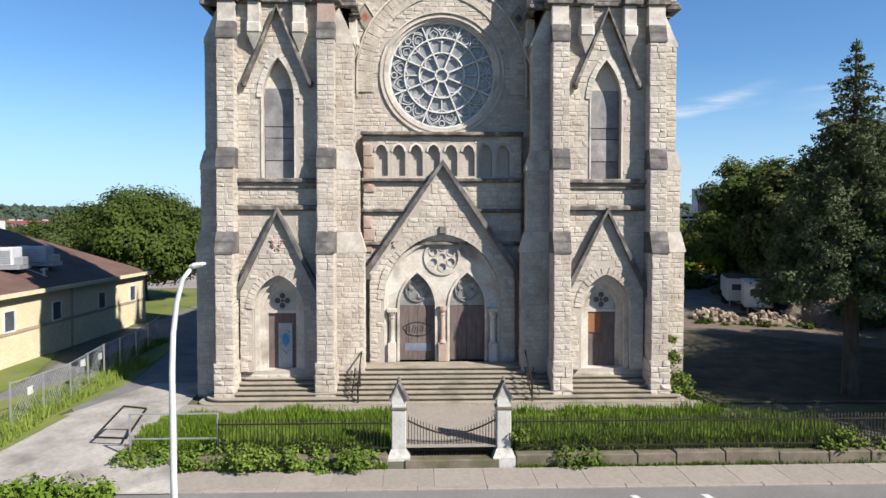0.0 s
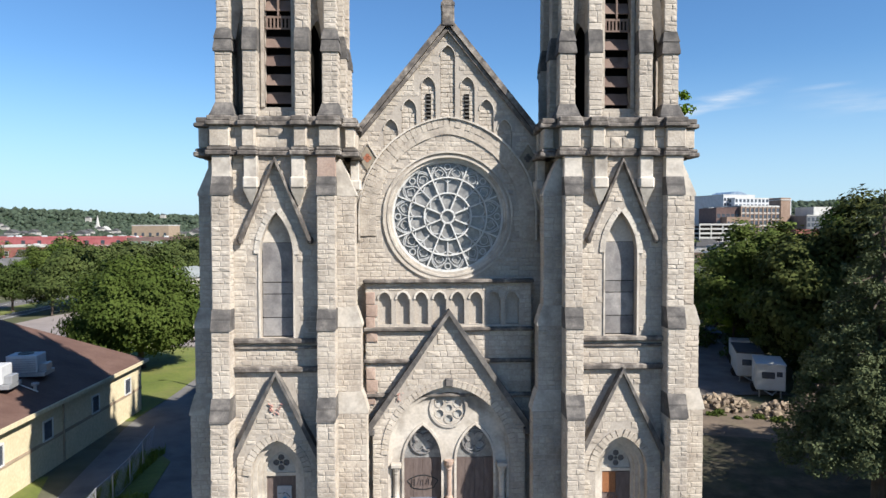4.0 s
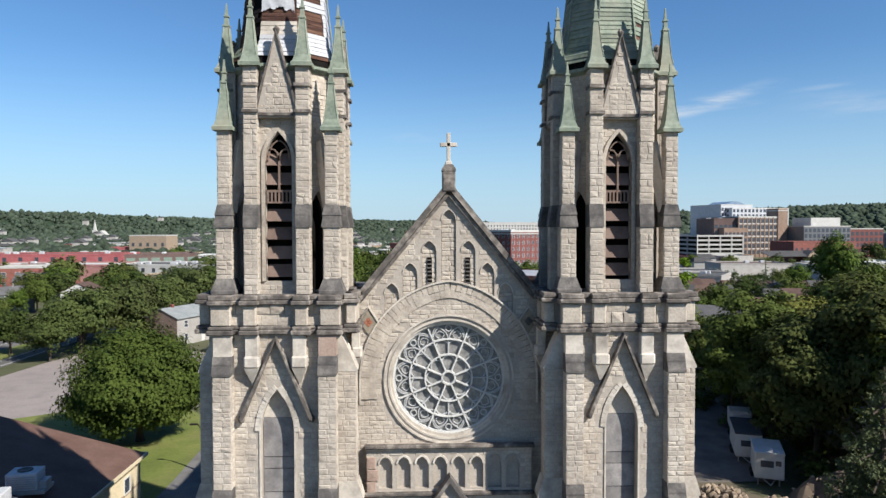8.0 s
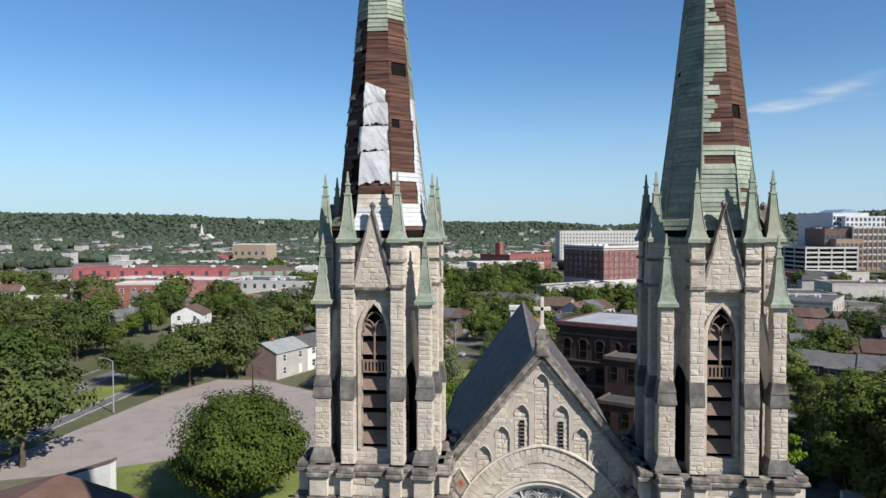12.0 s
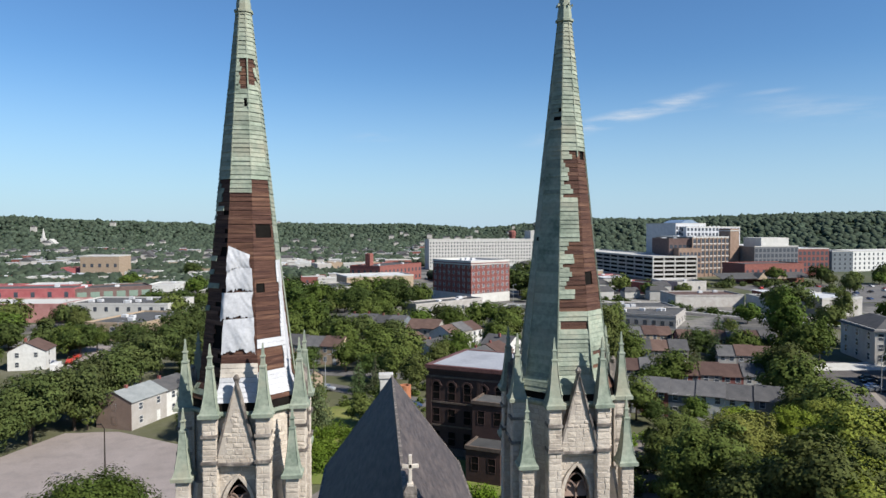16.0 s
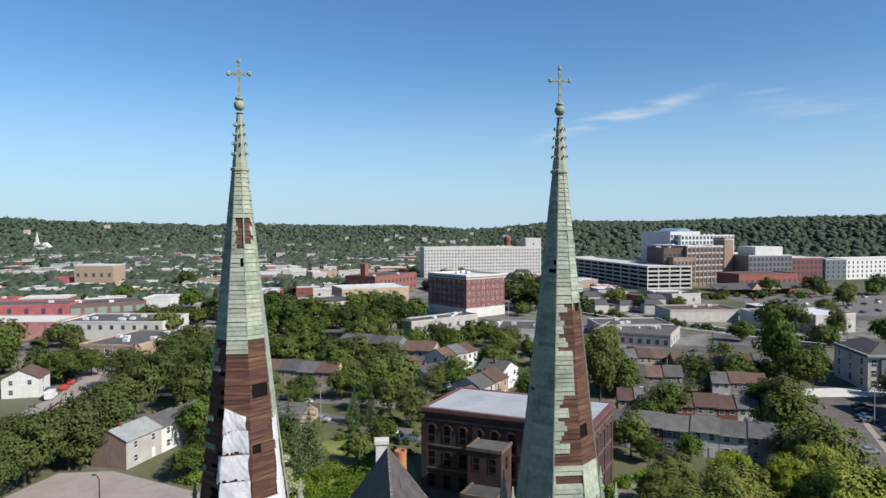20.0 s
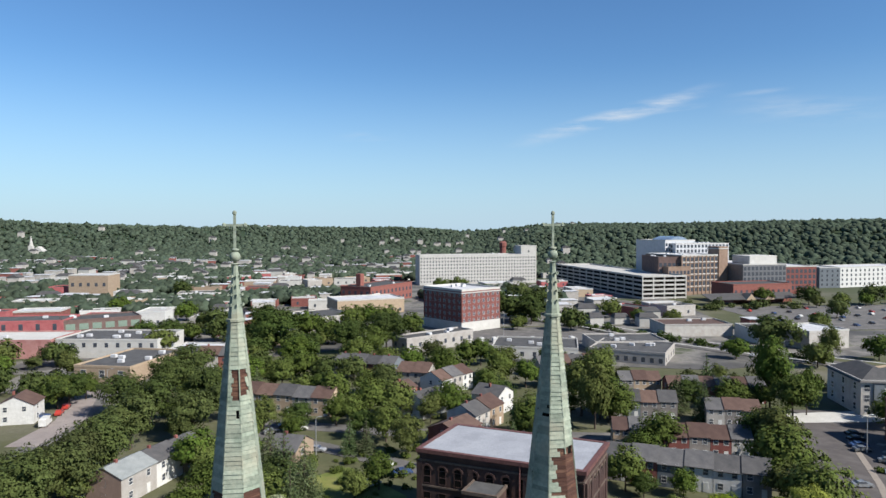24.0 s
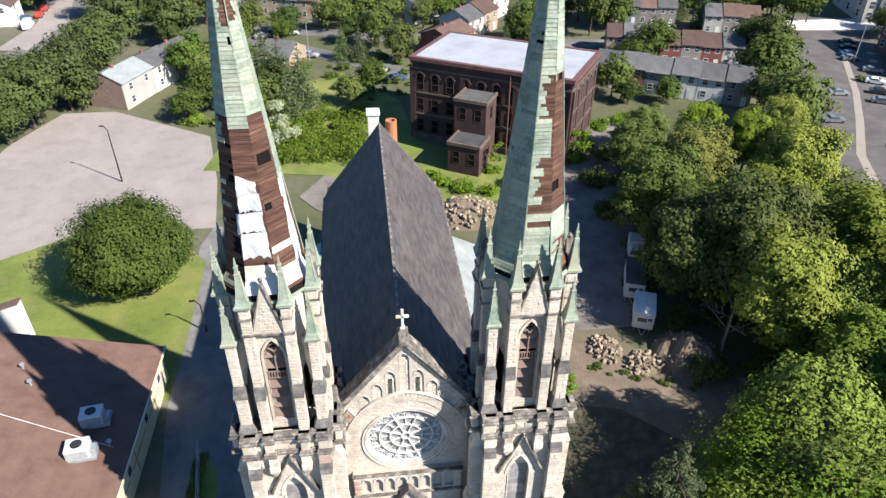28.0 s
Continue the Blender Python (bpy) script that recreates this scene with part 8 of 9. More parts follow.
for base, along, n, flip in ((sc, su, 10, 180), (sc, sv, 6, 0)):
    ang = math.degrees(math.atan2(along.y, along.x)) + flip
    for i in range(n):
        p = base + along * ((i + 0.5) / n) - (sv_n * 0.03 if along is su else su_n * -0.03)
        for z, s in ((1.7, 1.0), (5.7, 1.0), (9.7, 1.0)):
            add_window(school, p.x, p.y, z, ang, HOLE, s)
        b = Builder().prism([(0.63 * math.cos(q), 0.63 * math.sin(q)) for q in np.linspace(0, math.pi, 9)], -0.03, 0.03)
        o = part("arch_light", b, M_VOID, school)
        o.matrix_basis = pose(p.x, p.y, 12.1, 0, 0, ang)
        b = Builder().sweep(circle(0, 0, 0.85, 10, 0, math.pi), -0.16, 0.02, 0.34)
        o = part("window_arch", b, M_SANDBAND if along is sv else M_BRICK_DK, school)
        o.matrix_basis = pose(p.x, p.y, 12.1, 0, 0, ang)
    for f in (0.0, 0.33, 0.67, 1.0):
        p = base + along * f
        o = part("pilaster", Builder().bevel_box(-0.55, 0.55, -0.14, 0.14, -0.8, SH - 1.8, 0.03), M_BRICK_DK, school)
        o.matrix_basis = pose(p.x, p.y, 0, 0, 0, ang)
m, L = placed((7.5, 86.0), (32.9, 71.5))
for nm, x0, x1, y0, y1, h, lab in (("stair_annex", 10.4, 16.2, -5.4, -0.15, 11.2, "brick stair annex against the school"), ("porch_annex", 11.3, 17.0, -10.4, -5.45, 5.4, "low brick porch annex against the school")):
    t = thing(nm, lab, "annex", at=m)
    part("wall", Builder().box(x0, x1, y0, y1, -0.3, h), M_BRICK_DK, t)
    p = Builder()
    for a0, a1, c0, c1 in ((x0 - 0.2, x1 + 0.2, y0 - 0.2, y0 + 0.15), (x0 - 0.2, x0 + 0.15, y0 + 0.15, y1), (x1 - 0.15, x1 + 0.2, y0 + 0.15, y1)):
        p.box(a0, a1, c0, c1, h - 0.2, h + 0.35)
    part("parapet", p, M_SANDBAND, t, "weathered stone coping")
    part("roof", Builder().box(x0 + 0.15, x1 - 0.15, y0 + 0.15, y1, h, h + 0.12), M_TARROOF, t)
    for i in range(2):
        add_window(t, x0 + 1.5 + i * 2.8, y0, h - 3.4, 0, HOLE, 0.9)
    add_window(t, x1, (y0 + y1) / 2, h - 3.4, 90, HOLE, 0.9)
pipe = part("downpipe", Builder().lathe(0, 0, [(-0.3, 0.12), (SH - 0.4, 0.12)], 8), M_RUSTTRIM, school, "rusty downpipe")
pipe.matrix_basis = pose(23.6 - 0.15, 76.8 - 0.3, 0)

# cream building beside the lane
cb = thing("cream_building", "low cream rendered building with brown shingle hip roof", "building")
X1, X0, Y0, Y1, EH = -25.45, -58.5, -9.0, 25.4, 4.3
part("wall", Builder().box(X0, X1, Y0, Y1, -0.2, EH), M_CREAM, cb)
o = 0.45
ry = 10.5
b = Builder()
e = [(X0 - o, Y0 - o, EH), (X1 + o, Y0 - o, EH), (X1 + o, Y1 + o, EH), (X0 - o, Y1 + o, EH)]
rr = [(-42, Y0 + 10, 9.6), (-42, Y1 - 1.0, 9.6)]
b.add(e + rr, [(0, 1, 4), (1, 2, 5, 4), (2, 3, 5), (3, 0, 4, 5), (3, 2, 1, 0)])
part("roof", b, M_SHINGLE, cb, "brown shingle roof")
fa = Builder()
for i in range(4):
    p, q = e[i], e[(i + 1) % 4]
    fa.bar((p[0], p[1], EH - 0.02), (q[0], q[1], EH - 0.02), 0.12, 0.26)
part("gutter", fa, M_CREAM, cb, "cream gutter board")
part("dado_band", Builder().box(X1 - 0.01, X1 + 0.05, Y0, Y1, 1.9, 2.1), M_TAN, cb)
part("downpipe", Builder().box(X1, X1 + 0.1, 12.4, 12.5, 0, EH), M_TAN, cb)
for y in (0.5, 5.2, 10.5, 17.0, 22.6):
    w = part("window", Builder().box(X1 - 0.02, X1 + 0.03, y - 0.5, y + 0.5, 2.15, 3.3), M_GLASS, cb)
    f = Builder()
    for y0, y1, z0, z1 in ((y - 0.6, y + 0.6, 2.05, 2.15), (y - 0.6, y + 0.6, 3.3, 3.4), (y - 0.6, y - 0.5, 2.15, 3.3), (y + 0.5, y + 0.6, 2.15, 3.3)):
        f.box(X1, X1 + 0.08, y0, y1, z0, z1)
    part("window_frame", f, M_WHITE, w)
wing = thing("cream_wing", "cream gabled wing of the low building", "building")
part("wall", Builder().loft([[(-60, y, -0.2), (-40.2, y, -0.2), (-40.2, y, 8.9), (-60, y, 2.6)] for y in (29.0, 30.0)]), M_WHITE, wing)
part("roof", Builder().loft([[(-40.25, y, 8.92), (-60.3, y, 2.52), (-60.3, y, 2.7), (-40.25, y, 9.1)] for y in (29.1, 30.3)]), M_SHINGLE, wing)
for x, y, z in ((-28.9, 14.4, 5.62), (-29.0, 10.5, 5.62)):
    ac = thing("roof_ac_unit", "white rooftop air-conditioning unit with round fan", "air conditioner", "rooftop units", at=pose(x, y, z, 0, 0, 8))
    part("casing", Builder().bevel_box(-1.0, 1.0, -0.8, 0.8, 0.15, 1.35, 0.05), M_FLATROOF, ac)
    part("fan", Builder().lathe(0, 0, [(1.35, 0.5), (1.42, 0.5), (1.42, 0.42), (1.38, 0.05)], 14), M_BLACK, ac, "dark round fan grille")
    for i in range(6):
        part("grille_slat", Builder().box(-0.9, 0.9, -0.84, -0.8, 0.3 + i * 0.15, 0.38 + i * 0.15), M_STEEL, ac)
    part("skid", Builder().box(-1.2, 1.5, -0.9, 0.9, -0.1, 0.15), M_STEEL, ac)
    part("side_duct", Builder().bevel_box(1.0, 1.5, -0.5, 0.5, 0.15, 0.7, 0.04), M_STEEL, ac)
for x, y, z in ((-36.6, 20.0, 7.9), (-35.3, 18.0, 7.5), (-27.0, 12.0, 4.8), (-31.0, 2.0, 6.0)):
    v = Builder().lathe(x, y, [(z - 0.4, 0.12), (z + 0.5, 0.12), (z + 0.5, 0.25), (z + 0.65, 0.25), (z + 0.7, 0.05)], 8)
    slab("roof_vent", v, M_STEEL, "small metal roof vent", "vent", group="roof vents")
for x in (-36.0,):
    b = Builder()
    b.bar((-38.5, 14.5, 8.6), (-26.6, 11.6, 4.95), 0.05)
    slab("roof_cable", b, M_WHITE, "pale cable running down the roof", "cable")

# town blocks
block((-104.3, 218), (-83.5, 212), 34, 6.0, M_TAN, M_TARROOF, "flat-roofed tan brick store with white coping", 1, 3, 0, units=5, s=1.3, z0=2.5)
block((-132, 268), (-89, 262), 27, 7.5, M_CONCRETE, M_TARROOF, "long grey flat-roofed block with square windows", 1, 9, 2, units=8, z0=4.6)
block((-83, 248), (-64, 244), 21, 5, M_CONCRETE, M_FLATROOF, "pale hall beside the grey block", units=1)
block((-225, 300), (-144, 304), 22, 10.8, M_MURAL, M_TARROOF, "long faded red warehouse with large windows", 1, 11, 0, WIN_DARK, units=4, z0=6.8, s=1.5)
WIN_GREEN = window_mesh(4.0, 2.9, M_BRICK)
WIN_GREEN[0].materials.clear()
WIN_GREEN[0].materials.append(M_GREENWALL)
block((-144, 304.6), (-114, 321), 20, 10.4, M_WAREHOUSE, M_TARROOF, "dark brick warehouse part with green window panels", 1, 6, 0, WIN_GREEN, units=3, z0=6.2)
block((-192, 271), (-133.5, 266.5), 26, 7.4, M_PINK, M_CONCRETE, "pink-red painted brick building", 0, 0, 0, units=2)
block((-162, 233), (-138.7, 238.3), 13, 8.5, M_BRICK, M_FLATROOF, "small two-storey red brick block", 2, 5, 3)
block((-202, 199), (-172, 207), 16, 4.8, M_BRICK, M_FLATROOF, "low brown brick building with white roof edge")
block((-34.1, 311), (-6, 330), 30, 8.5, M_SIDING, M_TARROOF, "pale flat-roofed hall with tar roof", 0, 0, 0, units=2)
block((-20, 392), (22, 405), 26, 9, M_TAN, M_FLATROOF, "low tan hall with curved white roof edge", 1, 8, 0)
fac = block((0.7, 449), (32.9, 496), 26, 12, M_BRICK, M_TARROOF, "red brick factory with square chimney stack", 2, 11, 5, units=3, s=1.4)
part("stack", Builder().bevel_box(8, 12.5, 14, 18.5, 12, 21, 0.3), M_BRICK, fac, "square brick stack")
part("painted_panel", Builder().box(1.5, 12, -0.12, -0.02, 4.5, 7.5), M_WHITE, fac, "white painted advertising panel, blank")
# brick hotel block: bays and a pale ground floor
hot = block((47, 315.5), (70, 330.6), 32, 21.5, M_BRICK, M_FLATROOF, "six-storey red brick apartment block with pale ground floor", 6, 8, 8, units=4, z0=1.6, step=3.35, s=0.95, parapet=1.0, framed=True)
part("ground_floor", Builder().box(-0.12, 27.6, -0.12, 32.2, -0.3, 5.2), M_CONCRETE, hot, "pale stone ground floor")
part("cornice", Builder().box(-0.5, 28, -0.5, 32.5, 20.2, 20.8), M_CONCRETE, hot)
# white slab block
block((47.4, 604), (163, 622), 18, 28, M_CONCRETE, M_FLATROOF, "long white ten-storey slab block with small windows", 8, 40, 0, WIN, z0=2.5, step=3.15, far=True, s=1.15, units=3)
block((148, 620.5), (164, 623), 16, 36, M_CONCRETE, M_FLATROOF, "white stair tower of the slab block", 1, 1, 0, WIN_BIG, z0=30)


def garage(a, c, depth, h, levels, label):
    m, L = placed(a, c)
    t = thing("parking_garage", label, "garage", at=m)
    part("core", Builder().box(0.6, L - 0.6, 0.6, depth - 0.6, -0.3, h - 1.2), M_VOID, t)
    for k in range(levels + 1):
        z = 0.4 + k * (h - 1.2) / levels
        b = Builder()
        b.box(0, L, 0, 0.5, z, z + 1.3)
        b.box(0, L, depth - 0.5, depth, z, z + 1.3)
        b.box(0, 0.5, 0.5, depth - 0.5, z, z + 1.3)
        b.box(L - 0.5, L, 0.5, depth - 0.5, z, z + 1.3)
        b.box(0.5, L - 0.5, 0.5, depth - 0.5, z, z + 0.2)
        part("deck", b, M_CONCRETE, t)
    n = max(2, int(L / 9))
    for i in range(n + 1):
        x = (L - 0.7) * i / n
        part("column", Builder().box(x, x + 0.7, -0.08, 0.6, -0.3, h), M_CONCRETE, t)
    n = max(2, int(depth / 14))
    for i in range(1, n + 1):
        y = (depth - 0.7) * i / n
        part("column", Builder().box(-0.08, 0.6, y, y + 0.7, -0.3, h), M_CONCRETE, t)
    return t


garage((203.9, 458.3), (240.5, 462), 175, 17.5, 5, "five-level pale concrete parking garage")
TALL_BAY = window_mesh(2.6, 3.0, M_CONCRETE)
mall = block((249, 488), (284.5, 497), 46, 31.5, M_OFFICE, M_FLATROOF, "tan brick former factory with tall window bays", 6, 9, 6, TALL_BAY, z0=2.5, step=4.9, units=5)
for i in range(10):
    part("pilaster", Builder().bevel_box(36.6 * i / 9 - 0.5, 36.6 * i / 9 + 0.5, -0.45, 0.1, -0.3, 31.4, 0.05), M_OFFICE, mall)
for k in range(6):
    part("spandrel", Builder().box(0, 36.6, -0.3, 0.0, 6.3 + k * 4.9, 7.1 + k * 4.9), M_CONCRETE, mall)
part("corner_tower", Builder().bevel_box(36.6, 46, -1.0, 12, -0.3, 38.5, 0.2), M_OFFICE, mall, "brick corner tower")
part("tower_cap", Builder().bevel_box(36.2, 46.4, -1.4, 12.4, 36.4, 37.2, 0.1), M_CONCRETE, mall, "pale stone band")
# darker brick than the rest of the factory, to paint this wing's shade
block((231, 491.2), (249, 490), 40, 30, M_WAREHOUSE, M_TARROOF, "brick wing of the former factory, shade painted into its brick", 5, 5, 0, TALL_BAY, z0=3, step=4.9, units=3)
block((236, 484), (256, 487.5), 14, 22.5, M_OFFICE, M_TARROOF, "stepped tan brick wing", 4, 6, 0, WIN_BIG, z0=3, step=4.6, s=1.5)
block((266, 535), (322, 548), 45, 39.5, M_PALEPANEL, M_FLATROOF, "white glazed upper office block with roof plant", 2, 15, 4, TALL_BAY, z0=32, step=4.3, s=0.9, units=9)
up = block((259, 541), (291, 550), 40, 42.5, M_PALEPANEL, M_FLATROOF, "pale glazed upper wing under a curved roof", 3, 10, 0, TALL_BAY, z0=29, step=4.3, s=0.9, units=4)
part("curved_roof", Builder().loft([[(6 + 22 * f, y, 42.6 + 3.6 * math.sin(math.pi * f)) for f in np.linspace(0, 1, 9)] for y in (2, 26)]), M_BLUEGLASS, up, "curved blue glass roof")
off = block((297, 481), (337, 486), 60, 24, M_GLASSWALL, M_FLATROOF, "grey glazed office building", 5, 11, 0, TALL_BAY, z0=2.5, step=4.3, s=0.95, units=3)
part("penthouse", Builder().bevel_box(12, 38, 8, 30, 24, 31, 0.2), M_CONCRETE, off, "pale plant room")
block((337, 486), (364, 487), 50, 22, M_BRICK, M_FLATROOF, "five-storey red brick office wing", 4, 7, 0, TALL_BAY, z0=3.5, step=4.5, s=0.95, units=2)
block((398, 531), (417, 530), 34, 18, M_BLUEWALL, M_FLATROOF, "dark blue-grey end of the apartment building", 4, 4, 0, WIN_BIG, z0=2.2, step=4.0)
block((417, 530), (500, 548), 30, 18, M_WHITE, M_FLATROOF, "white and blue apartment building", 4, 16, 0, WIN_BIG, z0=2.2, step=4.0, s=1.2)
st = block((258, 426), (306, 431.5), 26, 13, M_BRICK, M_TARROOF, "red brick shop block with arched windows", 1, 11, 0, WIN_BIG, z0=7, far=True, s=1.2)
part("shed_roof", Builder().loft([[(-26, y, z), (46, y, z), (46, y, z - 0.3), (-26, y, z - 0.3)] for y, z in ((-12, 4.2), (0, 7.5))]), M_SHINGLE_GY, st, "grey lean-to shop roof")
for x in (5, 20):
    part("shop_gable", Builder().loft([[(x - 4, y, 3.6), (x + 4, y, 3.6), (x, y, 8)] for y in (-13, -4)]), M_TAN, st)
block((145.6, 290.3), (180, 288), 22, 5.6, M_SIDING, M_SHINGLE_RD, "pale industrial shed with red edge", units=2)
block((178, 262), (215, 258), 26, 6, M_CONCRETE, M_TARROOF, "low grey warehouse with tar roof", 1, 3, 0, units=4)
block((192.1, 246.2), (214.2, 250.5), 22, 8, M_SIDING, M_FLATROOF, "cream box warehouse with white roof")
block((88.9, 237.5), (114.4, 221.2), 27, 4.6, M_SIDING, M_TARROOF, "low commercial building with white pilasters", 1, 9, 4, z0=1.0, units=4)
block((50.0, 246), (84, 236), 26, 4.6, M_CONCRETE, M_TARROOF, "low grey flat-roofed commercial building", 1, 7, 0, units=3)
block((96, 250), (128, 248), 22, 4.8, M_SIDING, M_TARROOF, "low flat-roofed workshop with tar roof", units=3)
block((-233, 526), (-203, 524), 22, 17.5, M_TAN, M_FLATROOF, "tall windowless tan stone hall", 1, 5, 0, WIN_BIG, z0=9, far=True, s=1.5)
ap_t = block((140.0, 147.5), (152.7, 144.5), 22, 9.8, M_SIDING, M_TARROOF, "three-storey blue and tan apartment house", 3, 4, 3, WIN_BIG, z0=1.2, step=3.0)
rf = Builder()
rf.loft([[(-0.8, -0.8, 9.8), (13.8, -0.8, 9.8), (13.8, 22.8, 9.8), (-0.8, 22.8, 9.8)], [(6, 6, 13.2), (7, 6, 13.2), (7, 17, 13.2), (6, 17, 13.2)]])
part("hip_roof", rf, M_SHINGLE_GY, ap_t, "grey shingle hip roof")
part("tan_bay", Builder().box(9, 12.9, -0.5, 0.2, -0.2, 9.6), M_TAN, ap_t)
part("blue_bay", Builder().box(3.4, 6.2, -0.5, 0.2, -0.2, 9.6), M_BLUEWALL, ap_t)
block((153.5, 146), (179, 153), 18, 9.5, M_TAN, M_TARROOF, "ochre wing of the apartment house", 3, 6, 0, WIN_BIG, z0=1.3, step=3.2)
block((127, 100), (136, 99), 26, 10.5, M_BRICK, M_TARROOF, "dark brick apartment building by the car park", 3, 3, 7, WIN_BIG, z0=1.3, step=3.2)
block((9.2, 267.6), (15.3, 259.1), 40, 6.2, M_SIDING, M_TARROOF, "long low shop building with white fascia and tar roof", 1, 2, 8, units=5, z0=2.4)
block((-60, 292), (-38, 288), 15, 5, M_TAN, M_FLATROOF, "low tan brick building with pale roof", 1, 4, 2, units=2)
# low town roofs
rng = random.Random(14)
taken = [(-135, 240, -40, 310), (-230, 240, -110, 345), (-40, 300, 30, 420), (-5, 430, 60, 560), (30, 310, 110, 400), (40, 590, 170, 650), (180, 400, 330, 650)]
count = 0
while count < 88:
    x = rng.uniform(-330, 190)
    y = rng.uniform(345, 700)
    if any(x0 - 18 < x < x1 and y0 - 18 < y < y1 for x0, y0, x1, y1 in taken) or abs(x) > y * 0.66:
        continue
    L, D = rng.uniform(10, 27), rng.uniform(10, 24)
    taken.append((x, y, x + L, y + D))
    wall, roof = rng.choice((M_BRICK, M_TAN, M_SIDING, M_CONCRETE, M_WHITE, M_MURAL)), rng.choice((M_FLATROOF, M_FLATROOF, M_TARROOF, M_TARROOF, M_CONCRETE))
    block((x, y), (x + L, y + rng.uniform(-2, 5)), D, rng.uniform(3.8, 8), wall, roof, "distant low flat-roofed town building", 1, int(L / 7), 0, WIN_BIG, z0=1.6, far=True, units=1)
    count += 1
# closely packed town roofs too far to count
for nm, wall, roof, cnt, seed in (("far_sheds", M_SIDING, M_FLATROOF, 165, 3), ("far_brick_sheds", M_BRICK, M_FLATROOF, 85, 4), ("far_workshops", M_CONCRETE, M_SHINGLE_GY, 120, 5)):
    srng = random.Random(seed)
    wb, rb = Builder(), Builder()
    n = 0
    while n < cnt:
        x, y = srng.uniform(-640, 200), 300 * 4.0 ** srng.random()
        if abs(x) > y * 0.68 or any(x0 - 16 < x < x1 + 3 and y0 - 16 < y < y1 + 3 for x0, y0, x1, y1 in taken) or any(math.hypot(x + 6 - a, y + 6 - c) < r + 8 for a, c, r in FOOT):
            continue
        L, D, h = srng.uniform(7, 19), srng.uniform(7, 15), srng.uniform(3.5, 8)
        taken.append((x, y, x + L, y + D))
        z = land(x, y)
        k = srng.uniform(-2, 2)
        wb.loft([[(x, y, zz), (x + L, y + k, zz), (x + L - k * 0.6, y + D, zz), (x - k * 0.6, y + D - k, zz)] for zz in (z - 1, z + h)])
        e, top = 0.4, 0.25 if roof is M_FLATROOF else 2.2
        ring = [(x - e, y - e), (x + L + e, y + k - e), (x + L - k * 0.6 + e, y + D + e), (x - k * 0.6 - e, y + D - k + e)]
        mx, my = x + L / 2, y + D / 2
        f = 1.0 if roof is M_FLATROOF else 0.25
        rb.loft([[(px, py, z + h) for px, py in ring], [(mx + (px - mx) * (1.0 if roof is M_FLATROOF else 0.7), my + (py - my) * f, z + h + top) for px, py in ring]])
        n += 1
    slab(nm, wb, wall, "crowded small buildings in the far town", "buildings", "stuff")
    slab(nm.replace("sheds", "shed_roofs").replace("workshops", "workshop_roofs"), rb, roof, "pale roofs of the far town", "roofs", "stuff")
# far houses among the trees on the hills
fh = Builder()
hr = Builder()
for _ in range(105):
    d = 1 / rng.uniform(1 / 2600, 1 / 650)
    az = rng.uniform(-0.7, 0.3)
    x, y = d * math.sin(az), d * math.cos(az)
    s = rng.uniform(5, 9) * (1 + d / 3500)
    z = land(x, y) + 3 + d * 0.004
    fh.box(x, x + s, y, y + s, z - 8, z + s * 0.5)
    hr.loft([[(x - 0.5, q, z + s * 0.5), (x + s + 0.5, q, z + s * 0.5), (x + s / 2, q, z + s * 0.8)] for q in (y - 0.5, y + s)])
slab("far_houses", fh, M_SIDING, "pale houses scattered over the wooded hills", "houses", "stuff")
slab("far_house_roofs", hr, M_SHINGLE_GY, "grey roofs of far houses", "roofs", "stuff")
fc = thing("far_church", "distant pale stone church with a slim spire", "church", at=pose(-640, 1345, land(-640, 1345)))
part("tower", Builder().box(-4, 4, 0, 8, -5, 20), M_CONCRETE, fc)
part("spire", Builder().lathe(0, 4, [(20, 4), (40, 0.3)], 8), M_CONCRETE, fc)
part("nave", Builder().loft([[(4, y, -5), (22, y, -5), (22, y, 11), (13, y, 19), (4, y, 11)] for y in (0, 18)]), M_CONCRETE, fc)
slab("far_chimney", Builder().lathe(178, 860, [(0, 5), (28, 4.2), (29, 5), (34, 5), (36, 2.5)], 10), M_BRICK, "distant red brick tower among trees", "chimney")

# ---- vehicles and small things ----


def car_mesh(kind):
    b, g = Builder(), Builder()
    if kind == "van":
        prof = [(-2.7, 0.4), (-2.7, 2.2), (-2.4, 2.45), (1.3, 2.45), (1.9, 1.5), (2.6, 1.2), (2.75, 0.4)]
        win = [(1.0, 1.5), (1.0, 2.15), (1.35, 2.15), (1.78, 1.5)]
    else:
        prof = [(-2.15, 0.35), (-2.2, 0.85), (-2.0, 1.0), (-1.5, 1.05), (-1.05, 1.42), (0.35, 1.45), (0.95, 1.02), (1.9, 0.88), (2.2, 0.7), (2.2, 0.35)]
        win = [(-1.4, 1.06), (-1.0, 1.38), (0.3, 1.4), (0.82, 1.04)]
    hw = 0.95 if kind == "van" else 0.86
    b.loft([[(x, y, z if abs(y) < hw * 0.95 or z < 0.9 else z - 0.05) for x, z in prof] for y in (-hw, -hw * 0.9, hw * 0.9, hw)])
    g.loft([[(x, y, z) for x, z in win] for y in (-hw - 0.01, hw + 0.01)])
    return b.mesh("body"), g.mesh("side_glass")


CAR, VAN = car_mesh("car"), car_mesh("van")
WHEEL = Builder()
WHEEL.lathe(0, 0, [(-0.1, 0.2), (-0.1, 0.32), (0.1, 0.32), (0.1, 0.2), (0.11, 0.05)], 12)
WHEEL.v = [(x, z, y) for x, y, z in WHEEL.v]
WHEEL = WHEEL.mesh("wheel")
WHEEL.materials.append(M_RUBBER)


